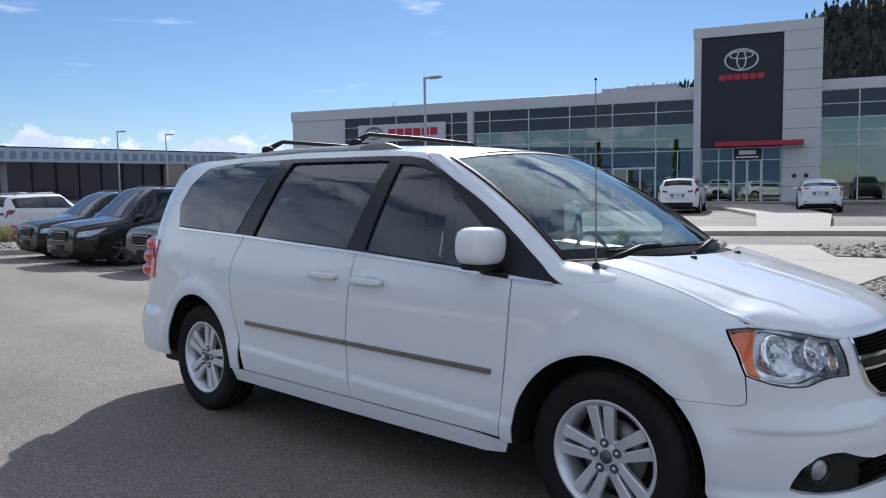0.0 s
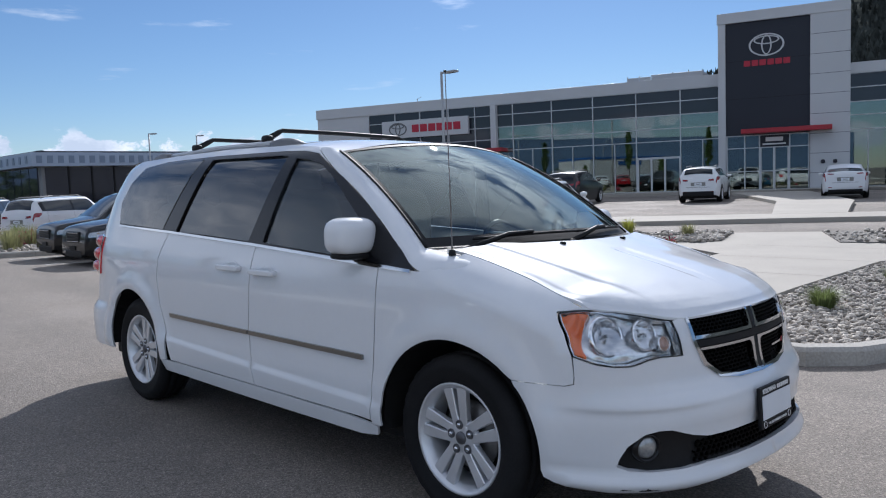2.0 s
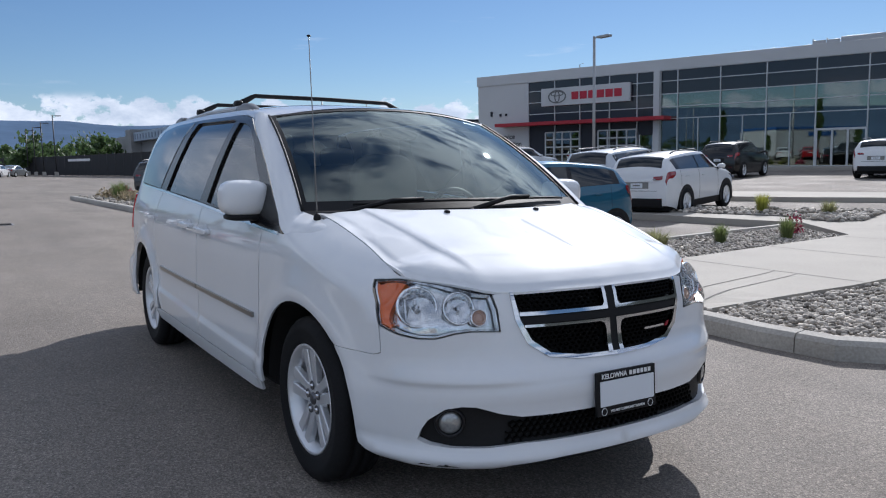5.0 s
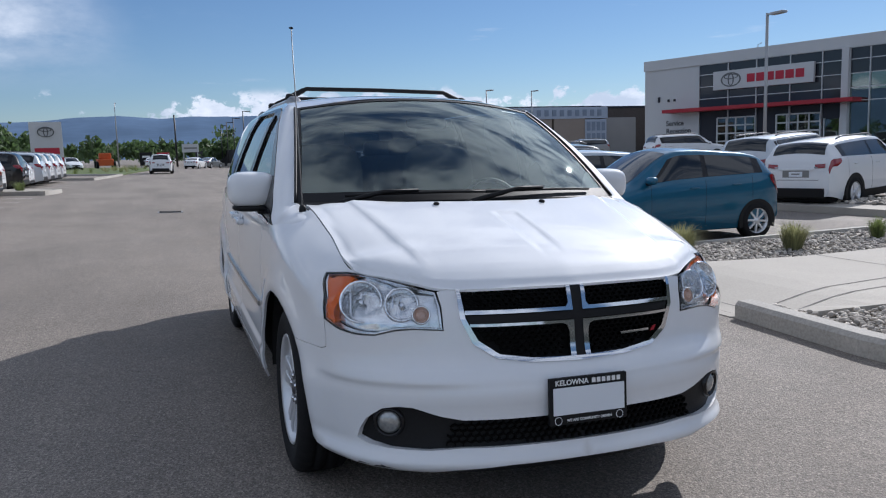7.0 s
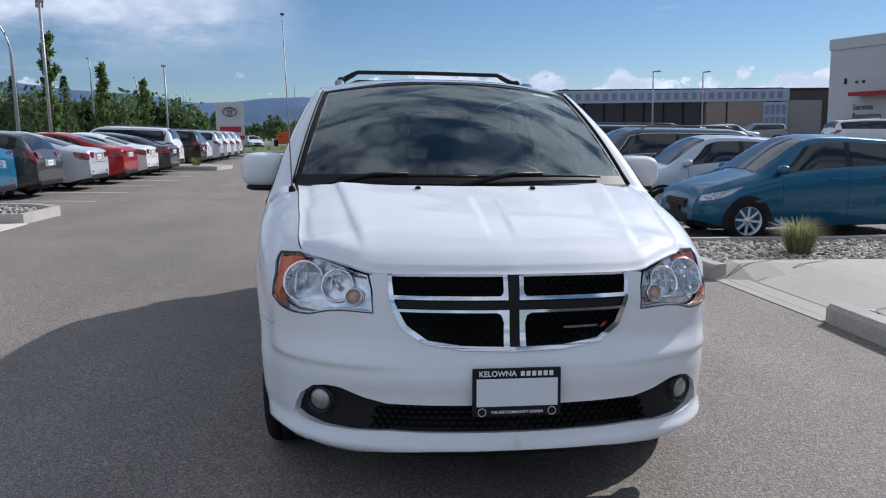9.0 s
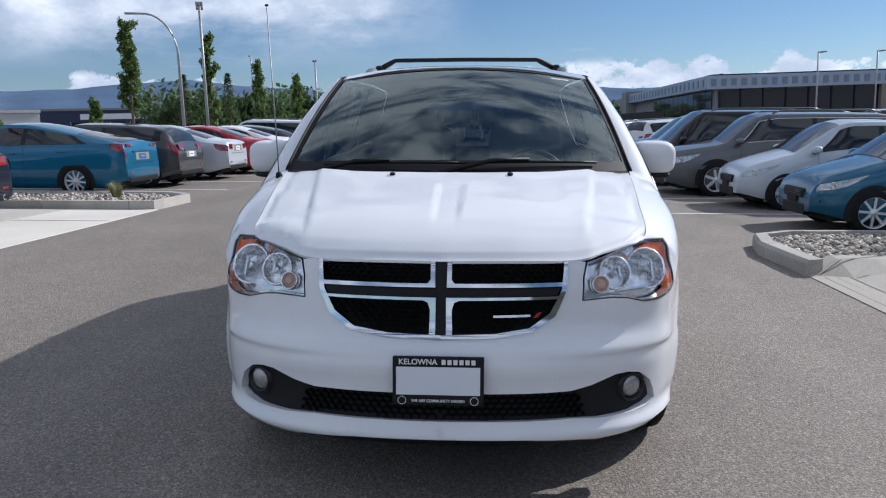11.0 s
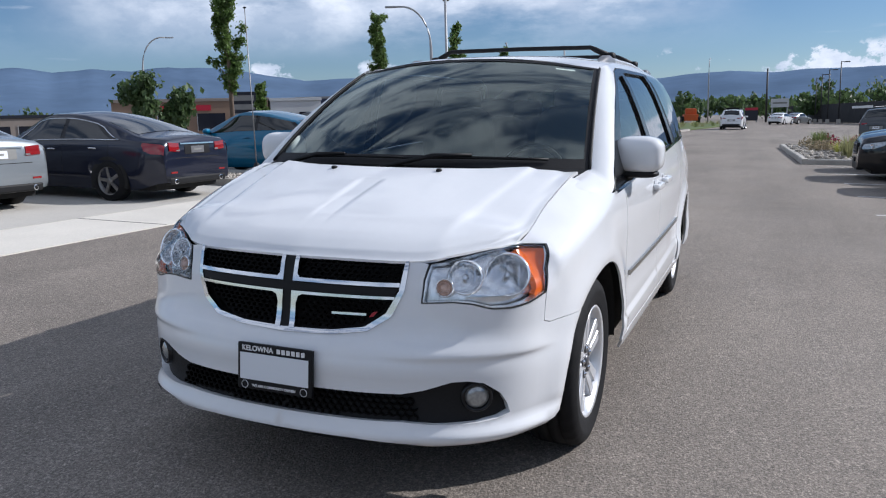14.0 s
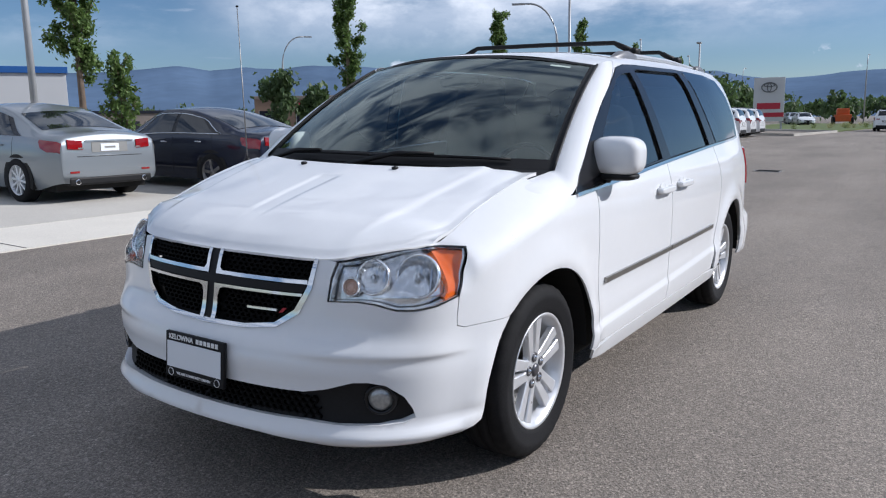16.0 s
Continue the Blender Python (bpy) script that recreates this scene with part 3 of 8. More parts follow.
def hood_line(x):
    """Half-width of the hood's outer creases."""
    return 0.625 - 0.14 * x


def hood(x, y):
    a = abs(y)

    def raw(q):
        xf, zf = hood_front(q)
        return zf + float(np.interp(xf - x, RD, RZ)) * (1 - 0.13 * ease(0.45, 0.80, q))

    z, d = raw(a), hood_front(a)[0] - x
    zs, ys = seam(x)
    z += (zs + 0.002 - raw(ys)) * ease(ys - 0.4, ys, a) * (1 - ease(0.40, 0.58, x))
    yc = hood_line(x)
    z += 0.012 * (1 - ease(yc - 0.020, yc + 0.020, a)) * ease(0.03, 0.25, d)
    z -= 0.006 * (1 - ease(0.032, 0.062, a)) * ease(0.10, 0.35, d) * (1 - ease(0.60, 0.65, d))
    return (x, y, z)


def screen(u, v):
    b = np.array([-0.03 - 0.235 * u * u, 0.835 * u, 1.172 - 0.012 * u * u])
    t = np.array([-0.94 - 0.10 * u * u, 0.705 * u, 1.700 - 0.06 * u * u])
    p = b + (t - b) * v + 4 * v * (1 - v) * np.array([0.018, 0, 0.028])
    return tuple(p)


def roof(x, y):
    zc = float(np.interp(x, [-4.0, -3.85, -3.5, -3.1, -2.5, -1.9, -1.4, -1.1, -0.93], [1.655, 1.70, 1.742, 1.762, 1.778, 1.775, 1.752, 1.725, 1.703]))
    q = min(1.0, abs(y) / 0.76)
    return (x, y, zc - 0.085 * q ** 3.2)


def make_hood(van):
    """One pressed panel: its mesh lines follow the creases, its rim is turned down."""
    inner = [0, 0.05, 0.085, 0.13, 0.20, 0.32, 0.46, 0.60, 0.74, 0.85, 0.90, 0.945, 0.97, 1.0]
    outer = [0.10, 0.22, 0.38, 0.55, 0.70, 0.83, 0.93, 1.0]
    rear = lambda y: 0.055 - 0.21 * (abs(y) / 0.81) ** 2

    def line(kind, f, x):
        yc = hood_line(x) if kind == 1 else 0
        if kind == 0:
            return hood_line(x) * f
        return yc + (seam(x)[1] - 0.005 - yc) * f

    cols = [(0, f) for f in inner] + [(1, f) for f in outer]
    half = []
    for kind, f in cols:
        x0, x1 = 0.7, 0.0
        for _ in range(30):
            x0 = 0.5 * x0 + 0.5 * (hood_front(line(kind, f, x0))[0] - 0.001)
            x1 = rear(line(kind, f, x1))
        n = 40
        half.append([(x0 + (x1 - x0) * (k / n) ** 1.35, line(kind, f, x0 + (x1 - x0) * (k / n) ** 1.35)) for k in range(n + 1)])
    full_ = [[(x, -y) for x, y in c] for c in half[:0:-1]] + half
    e, P, N, F = 5e-3, [], [], []
    for c in full_:
        for x, y in c:
            du = Vector(hood(x + e, y)) - Vector(hood(x - e, y))
            dv = Vector(hood(x, y + e)) - Vector(hood(x, y - e))
            P.append(hood(x, y))
            N.append(tuple(du.cross(dv).normalized()))
    m, n = len(full_), len(full_[0])
    for i in range(m - 1):
        for k in range(n - 1):
            a = i * n + k
            F.append((a, a + n, a + n + 1, a + 1))
    ring = [i * n for i in range(m)] + [(m - 1) * n + k for k in range(1, n)] + [i * n + n - 1 for i in range(m - 2, -1, -1)] + [k for k in range(n - 2, 0, -1)]
    k0 = len(P)
    for i in ring:
        P += [P[i], tuple(Vector(P[i]) - 0.013 * Vector(N[i]))]
        out = Vector((P[i][0] - 0.3, P[i][1], 0.05)).normalized()
        N += [tuple(out)] * 2
    for j in range(len(ring)):
        a, b = k0 + 2 * j, k0 + 2 * ((j + 1) % len(ring))
        F.append((a, a + 1, b + 1, b))
    me = bpy.data.meshes.new("hood")
    me.from_pydata(P, [], F)
    for poly in me.polygons:
        poly.use_smooth = True
    me.normals_split_custom_set_from_vertices(N)
    link("hood", me, WHITE, van, "white hood with two creases")


def make_van():
    van = thing("minivan", "white minivan with black pillars and roof rack in the aisle", "minivan", VAN)
    arch_f = [(0.43 * math.cos(a), 0.37 + 0.425 * math.sin(a)) for a in [radians(k) for k in range(-12, 193, 6)]]
    arch_r = [(-3.06 + 0.41 * math.cos(a), 0.37 + 0.425 * math.sin(a)) for a in [radians(k) for k in range(-12, 193, 6)]]
    S = lambda pts: [(sx(x), z) for x, z in pts]
    # door, fender and quarter panels
    belt = [(-0.10, 1.06), (-0.45, 1.085), (-1.0, 1.117), (-1.486, 1.145), (-2.0, 1.173), (-2.55, 1.197), (-3.0, 1.213), (-3.38, 1.226)]
    bz = lambda x: curve_at(sorted(belt), x)
    ledge = lambda xa, xb: S([(xa + (xb - xa) * k / 30, crease(xa + (xb - xa) * k / 30) + g) for g in (0.012, 0.003, -0.006, -0.018, -0.030, -0.040, -0.055) for k in range(31)])
    sheet("front_door", S([(-0.452, 1.08), (-0.456, 0.91), (-0.49, 0.55), (-0.498, 0.362), (-1.488, 0.372), (-1.53, 0.55), (-1.536, 0.68), (-1.50, 1.0), (-1.486, 1.143), (-1.2, bz(-1.2)), (-0.8, bz(-0.8))]), skin, WHITE, van, 0.045, mirror=True, extra=ledge(-0.53, -1.48))
    sheet("sliding_door", S([(-1.494, 1.143), (-1.508, 1.0), (-1.544, 0.68), (-1.538, 0.55), (-1.496, 0.372), (-2.49, 0.374), (-2.54, 0.55), (-2.62, 0.74), (-2.645, 0.9), (-2.635, 1.02), (-2.56, 1.19), (-2.1, bz(-2.1))]), skin, WHITE, van, 0.045, mirror=True, extra=ledge(-1.56, -2.50))
    quarter = [(-2.568, 1.192), (-2.643, 1.02), (-2.653, 0.9), (-2.628, 0.74), (-2.548, 0.55), (-2.54, 0.374), (-2.66, 0.36)]
    quarter += [(x, z) for x, z in arch_r if z > 0.36]
    quarter += [(-3.47, 0.33), (-3.75, 0.33)]
    q_s = S(quarter) + [(sx(-3.9), 0.34), (sx(-3.99), 0.34), (sx(-3.99), 1.64), (sx(-3.9), 1.675), (sx(-3.75), 1.67), (sx(-3.62), 1.55), (sx(-3.50), 1.38), (sx(-3.42), 1.235), (sx(-3.0), bz(-3.0))]
    tail_out = [(0.0, 0.34), (S_END - sx(-3.992), 0.34), (S_END - sx(-3.992), 1.64), (0.0, 1.70)]
    rear = lambda q, z: (lambda p: (p[0], math.copysign(p[1], -q) if q else 0.0, p[2]))(skin(S_END - abs(q), z))
    two = lambda pts: list(pts) + [(-a, b) for a, b in list(pts)[::-1] if a > 1e-6]
    sheet("tailgate", two(tail_out), rear, WHITE, van, 0.06, holes=[two([(0.0, 1.20), (0.62, 1.18), (0.66, 1.28), (0.56, 1.60), (0.0, 1.63)])])
    sheet("rear_window", two([(0.0, 1.195), (0.625, 1.175), (0.665, 1.28), (0.565, 1.605), (0.0, 1.635)]), rear, TINT_GLASS, van, 0.06, edge=0, lift=-0.008, label="dark tinted rear window")
    sheet("quarter_panel", q_s, skin, WHITE, van, 0.034, mirror=True)
    fender = [(-0.444, 1.08), (-0.448, 0.91), (-0.482, 0.55), (-0.490, 0.345), (-0.43, 0.345)]
    fender += [(x, z) for x, z in arch_f[::-1] if z > 0.345 and not (x > 0.28 and z < 0.672)]
    fender_s = S(fender) + [(sx(0.315), 0.670), (1.17, 0.668), (1.066, 0.666), (1.030, 0.676), (1.028, 0.70), (1.036, 0.780), (1.072, 0.86), (1.130, 0.941), (1.05, 0.9445), (0.975, 0.9435)]
    along = [0.530 - 0.0225 * k for k in range(27)]
    fender_s += S([(x, seam(x)[0]) for x in along] + [(-0.068, 1.105), (-0.10, 1.080), (-0.20, 1.068), (-0.30, 1.072)])
    rows_in = S([(x, seam(x)[0] - g) for g in (0.005, 0.012, 0.021, 0.032, 0.045, 0.060, 0.077, 0.096, 0.117, 0.14) for x in [0.53 - 0.0225 * k for k in range(27)]])
    sheet("fender", fender_s, skin, WHITE, van, 0.024, mirror=True, extra=rows_in)
    sheet("sill", S([(-0.452, 0.338), (-0.475, 0.290), (-0.60, 0.272), (-1.5, 0.278), (-2.6, 0.290), (-2.6, 0.365), (-2.3, 0.366), (-1.5, 0.364), (-0.7, 0.354)]), skin, WHITE, van, 0.06, mirror=True)
    # body-side strips
    sheet("side_moulding", S([(-0.55, 0.662), (-0.55, 0.638), (-1.53, 0.648), (-1.53, 0.671)]), skin, SATIN, van, 0.05, edge=0.016, mirror=True, lift=0.012, label="metallic body-side strip")
    sheet("side_moulding", S([(-1.545, 0.671), (-1.545, 0.648), (-2.475, 0.655), (-2.475, 0.680)]), skin, SATIN, van, 0.05, edge=0.016, mirror=True, lift=0.012, label="metallic body-side strip")
    sheet("belt_moulding", S([(-0.235, 1.060), (-0.45, 1.072), (-1.486, 1.135), (-2.55, 1.188), (-3.40, 1.220), (-3.40, 1.232), (-2.55, 1.202), (-1.486, 1.150), (-0.45, 1.088), (-0.235, 1.074)]), skin, CHROME, van, 0.05, edge=0.012, mirror=True, lift=0.008, label="thin bright strip under the windows")
    # greenhouse
    top = [(-0.70, 1.345), (-0.93, 1.512), (-1.10, 1.595), (-1.25, 1.622), (-1.47, 1.635), (-2.3, 1.650), (-3.0, 1.642), (-3.25, 1.61)]
    frame_out = [(-0.215, 1.070), (-0.308, 1.148), (-0.467, 1.263), (-0.642, 1.380), (-0.854, 1.496), (-1.00, 1.562), (-1.15, 1.632), (-1.30, 1.655), (-1.5, 1.664), (-2.3, 1.676), (-3.0, 1.668), (-3.3, 1.64), (-3.45, 1.52), (-3.50, 1.38), (-3.42, 1.238)]
    low = [(-3.0, 1.222), (-2.55, 1.204), (-2.0, 1.181), (-1.486, 1.153), (-1.0, 1.125), (-0.45, 1.093)]
    w_front = [(-0.60, 1.106), (-0.66, 1.30), (-0.93, 1.495), (-1.08, 1.575), (-1.22, 1.607), (-1.335, 1.616), (-1.43, 1.16), (-1.0, 1.13)]
    w_mid = [(-1.575, 1.162), (-1.425, 1.634), (-1.5, 1.640), (-2.25, 1.652), (-2.30, 1.650), (-2.47, 1.200), (-2.0, 1.184)]
    w_rear = [(-2.655, 1.210), (-2.432, 1.662), (-2.55, 1.667), (-3.0, 1.662), (-3.292, 1.634), (-3.441, 1.518), (-3.491, 1.38), (-3.412, 1.242), (-3.0, 1.226)]
    sheet("pillar_trim", S(frame_out + low), skin, BLACK_GLOSS, van, 0.06, holes=[S(w_front), S(w_mid), S(w_rear)], mirror=True, lift=0.003, label="gloss black window surround")
    sheet("side_window", S(w_front), skin, DOOR_GLASS, van, 0.06, edge=0, mirror=True, lift=-0.010, label="front door window glass")
    sheet("side_window", S(w_mid), skin, TINT_GLASS, van, 0.06, edge=0, mirror=True, lift=-0.010, label="dark tinted window glass")
    sheet("side_window", S(w_rear), skin, TINT_GLASS, van, 0.06, edge=0, mirror=True, lift=0.006, label="dark tinted window glass")
    rail = [(-1.00, 1.566)] + [(x, z + 0.004) for x, z in frame_out[6:13]] + [(-3.52, 1.38), (-3.64, 1.55), (-3.76, 1.675), (-3.9, 1.69), (-3.5, 1.70), (-3.0, 1.71), (-2.3, 1.718), (-1.5, 1.702), (-1.2, 1.675)]
    sheet("roof_rail_panel", S(rail), skin, WHITE, van, 0.05, edge=0.0, mirror=True)
    # roof
    edge_y = lambda x: skin(sx(x), curve_at([(-3.9, 1.69), (-3.5, 1.70), (-3.0, 1.71), (-2.3, 1.718), (-1.5, 1.702), (-1.2, 1.675), (-0.95, 1.60)], x))[1]
    n, rows_ = 24, []
    bm = bmesh.new()
    xs_ = [-0.945 - i * (2.955 / 30) for i in range(31)]
    for x in xs_:
        ey = min(edge_y(x), 0.80) if x < -1.15 else 0.705 + 0.02 * (-0.95 - x) / 0.2
        ze = curve_at([(-3.9, 1.69), (-3.5, 1.70), (-3.0, 1.71), (-2.3, 1.718), (-1.5, 1.702), (-1.2, 1.675), (-0.95, 1.635)], x)
        row = []
        for j in range(-n, n + 1):
            y = ey * j / n
            dx = -0.10 * (j / n) ** 2 * ease(-1.5, -0.95, x)
            zc = roof(x, 0)[2]
            row.append(bm.verts.new((x + dx, y, ze + (zc - ze) * (1 - abs(j / n) ** 2.6))))
        rows_.append(row)
    for a, b in zip(rows_, rows_[1:]):
        for j in range(2 * n):
            bm.faces.new((a[j], a[j + 1], b[j + 1], b[j]))
    part("roof", bm, WHITE, van, smooth=True)
    # pillars beside the windscreen
    for sgn in (1, -1):
        bm = bmesh.new()
        rr = []
        out_pts = spline([(0.02, 1.075), (-0.20, 1.075), (-0.467, 1.265), (-0.70, 1.416), (-0.95, 1.543), (-1.18, 1.668)], 8)
        corner = Vector(screen(1.0, 0.0))
        for i, (x, z) in enumerate(out_pts):
            b = Vector(skin(sx(x), z))
            low_ = max(0.0, 1 - i / 8)
            if i < 8:
                a = Vector((0.02, 0.798, 1.118)).lerp(corner, i / 8)
                b = b - Vector((0, 0.002 + 0.012 * low_, 0))
            else:
                a = Vector(screen(1.0, (i - 8) / (len(out_pts) - 9)))
            swell = 0.010 + 0.007 * math.sin(math.pi * min(1.0, i / 8)) - 0.004 * low_
            bulge = Vector((0.010 - 0.010 * low_, swell, swell))
            row = []
            for k in range(7):
                q = k / 6
                p = a.lerp(b, q) + bulge * 4 * q * (1 - q)
                row.append(bm.verts.new((p.x, sgn * p.y, p.z)))
            rr.append(row)
        for a, b in zip(rr, rr[1:]):
            for k in range(6):
                bm.faces.new((a[k], a[k + 1], b[k + 1], b[k]))
        part("windscreen_pillar", bm, WHITE, van, smooth=True)
    # windscreen, black band round it
    sheet("windscreen", [(-1, 0.0), (-0.5, 0.0), (0, 0.0), (0.5, 0.0), (1, 0.0), (1, 0.5), (1, 1), (0, 1), (-1, 1), (-1, 0.5)], screen, SCREEN_GLASS, van, 0.1, edge=0, label="windscreen glass")
    sheet("windscreen_seal", [(-1, 0.0), (1, 0.0), (1, 1), (-1, 1)], screen, BLACK_PLASTIC, van, 0.1, edge=0, holes=[[(-0.975, 0.07), (0.975, 0.07), (0.968, 0.975), (-0.968, 0.975)]], lift=0.003)
    # hood
    make_hood(van)
    # front: bumper skin with openings
    gr = [(0.0, 0.632), (0.20, 0.638), (0.33, 0.656), (0.42, 0.71), (0.468, 0.80), (0.485, 0.902)]
    lamp = [(0.538, 0.761), (0.66, 0.767), (0.725, 0.762), (0.80, 0.744), (0.87, 0.744), (0.945, 0.755), (1.032, 0.782), (1.065, 0.86), (1.122, 0.938), (1.03, 0.941), (0.95, 0.939), (0.86, 0.934), (0.80, 0.928), (0.72, 0.917), (0.65, 0.904), (0.572, 0.893), (0.550, 0.84)]
    arch_edge = [(sx(x), z) for x, z in arch_f if x > 0.28 and 0.31 < z < 0.662]
    bump = [(0.0, 0.292), (0.30, 0.290), (0.50, 0.278), (0.58, 0.258), (0.90, 0.258), (1.06, 0.275), (sx(0.44), 0.300)] + arch_edge
    bump += [(sx(0.315), 0.667), (1.17, 0.6655), (1.062, 0.6635), (1.0265, 0.674), (1.0245, 0.70), (1.030, 0.778), (0.945, 0.752), (0.87, 0.741), (0.80, 0.741), (0.725, 0.759), (0.66, 0.764), (0.536, 0.758), (0.546, 0.84), (0.566, 0.893)]
    bump += [(sy(y), z) for y, z in gr[::-1]]
    slot = [(0.0, 0.352), (0.30, 0.352), (0.467, 0.354), (0.586, 0.345), (0.74, 0.344), (0.82, 0.350), (0.868, 0.366), (0.855, 0.40), (0.825, 0.445), (0.76, 0.488), (0.70, 0.499), (0.645, 0.497), (0.547, 0.467), (0.466, 0.452), (0.30, 0.450), (0.0, 0.450)]
    full = lambda pts: list(pts) + [(-a, b) for a, b in list(pts)[::-1] if a > 1e-6]
    both = lambda s, z: (lambda p: (p[0], math.copysign(p[1], s) if s else 0.0, p[2]))(skin(abs(s), z))
    rows_b = [(0.03 + 0.04 * k, z) for z in (0.625, 0.606, 0.594, 0.586, 0.580, 0.574, 0.568, 0.560, 0.548) for k in range(29)] + [(0.03 + 0.04 * k, z) for z in (0.336, 0.325, 0.313, 0.301) for k in range(26)]
    sheet("front_bumper", full(bump), both, WHITE, van, 0.035, edge=0.03, holes=[full(slot)], extra=rows_b + [(-a, b) for a, b in rows_b])
    intake = sheet("lower_intake", full(slot), both, BLACK_PLASTIC, van, 0.05, edge=0, lift=-0.028, label="black lower grille and fog lamp surround")
    lattice("intake_mesh", [(sy(y), z) for y, z in [(0.0, 0.358), (0.42, 0.360), (0.54, 0.352), (0.50, 0.44), (0.42, 0.444), (0.0, 0.444)]], both, van, 0.018, 0.030, 0.003, -0.018)
    sheet("lower_lip", full([(0.0, 0.215), (0.50, 0.222), (0.62, 0.250), (0.58, 0.256), (0.50, 0.276), (0.0, 0.290)]), both, BLACK_PLASTIC, van, 0.06, edge=0, lift=-0.012, label="black air dam")
    # grille: black inserts, bright frame and cross
    G = lambda pts: [(sy(y), z) for y, z in pts]
    gfull = full(G(gr) + [(0.0, 0.902)])
    sheet("grille_back", gfull, both, DARK_VOID, van, 0.05, edge=0, lift=-0.05)
    inner = [(0.0, 0.647), (0.19, 0.652), (0.32, 0.671), (0.400, 0.722), (0.447, 0.80), (0.462, 0.91)]
    sheet("grille_frame", G(gr[:-1] + [(0.484, 0.898), (0.468, 0.898)] + inner[:-1][::-1]), skin, CHROME, van, 0.03, edge=0.03, mirror=True, lift=0.006, label="bright U-shaped grille surround")
    sheet("grille_cross", full(G([(0.0, 0.640), (0.020, 0.640), (0.020, 0.780), (0.43, 0.783), (0.445, 0.808), (0.022, 0.808), (0.024, 0.90), (0.0, 0.90)])), both, BLACK_PLASTIC, van, 0.03, edge=0.03, lift=0.004, label="dark cross bar of the grille")
    for name_, pts in (("cross_trim", [(0.022, 0.812), (0.024, 0.898), (0.040, 0.898), (0.039, 0.838), (0.050, 0.825), (0.45, 0.826), (0.45, 0.812)]), ("cross_trim", [(0.020, 0.644), (0.020, 0.778), (0.432, 0.780), (0.43, 0.770), (0.066, 0.768), (0.048, 0.760), (0.040, 0.735), (0.042, 0.646)])):
        sheet(name_, G(pts), skin, CHROME, van, 0.02, edge=0.022, mirror=True, lift=0.010, label="bright inner trim of the grille")
    for sg in (1, -1):
        flip = lambda s, z, sg=sg: (lambda p: (p[0], sg * p[1], p[2]))(skin(s, z))
        lattice("grille_mesh", G([(0.046, 0.834), (0.448, 0.834), (0.470, 0.895), (0.046, 0.895)]), flip, van, 0.015, 0.030, 0.0028, -0.014)
        lattice("grille_mesh", G([(0.055, 0.655), (0.19, 0.660), (0.30, 0.678), (0.38, 0.725), (0.42, 0.762), (0.055, 0.760)]), flip, van, 0.015, 0.030, 0.0028, -0.014)
    # badge on the grille, drawn as a plain bar
    sheet("grille_badge", [(sy(0.19), 0.708), (sy(0.325), 0.710), (sy(0.325), 0.7185), (sy(0.19), 0.7165)], skin, CHROME, van, 0.02, edge=0.004, lift=0.006, label="small bright name badge")
    sheet("grille_badge", [(sy(0.335), 0.706), (sy(0.352), 0.708), (sy(0.368), 0.726), (sy(0.352), 0.724)], skin, RED_METAL, van, 0.02, edge=0.004, lift=0.006, label="small red badge stripes")
    make_lamps(van, lamp)
    make_plate(van)
    # wheel houses, floor, cowl
    for ax in (0.0, -3.06):
        for sg in (1, -1):
            bm = bmesh.new()
            ring = [(0.455 * math.cos(radians(a)), 0.37 + 0.45 * math.sin(radians(a))) for a in range(-2, 183, 8)]
            rows2 = [[bm.verts.new((ax + x, sg * min(y, skin(sx(ax + x), z)[1] - 0.028), z)) for x, z in ring] for y in (0.945, 0.56)]
            for k in range(len(ring) - 1):
                bm.faces.new((rows2[0][k], rows2[0][k + 1], rows2[1][k + 1], rows2[1][k]))
            bm.faces.new(rows2[1])
            part("wheel_house", bm, DARK_VOID, van)
    box("floor_pan", -3.95, 0.40, -0.74, 0.74, 0.20, 0.30, DARK_VOID, van, 0.03)
    box("splash_shield", 0.40, 0.78, -0.50, 0.50, 0.22, 0.30, DARK_VOID, van, 0.03)
    box("body_core", -2.62, -0.46, -0.90, 0.90, 0.30, 0.98, DARK_VOID, van, 0.02)
    box("body_core", -3.95, -3.5, -0.70, 0.70, 0.30, 0.98, DARK_VOID, van, 0.02)
    box("engine_bay", -0.45, 0.62, -0.55, 0.55, 0.30, 0.84, DARK_VOID, van, 0.02)
    bm = bmesh.new()
    row0, row1 = [], []
    for k in range(-12, 13):
        u = k / 12
        p = screen(u, 0.02)
        row0.append(bm.verts.new((p[0], p[1], p[2] - 0.004)))
        row1.append(bm.verts.new((0.045 - 0.13 * u * u, 0.80 * u, 1.118 - 0.01 * u * u)))
    for k in range(24):
        bm.faces.new((row0[k], row0[k + 1], row1[k + 1], row1[k]))
    part("cowl", bm, BLACK_PLASTIC, van, smooth=True)
    make_trim(van)
    make_cabin(van)
    make_wheels(van)
    for o in van.children_recursive:
        if o.type == "MESH" and o.data.materials and o.data.materials[0] in (SCREEN_GLASS, DOOR_GLASS, LENS_GLASS):
            o.visible_shadow = False
    return van


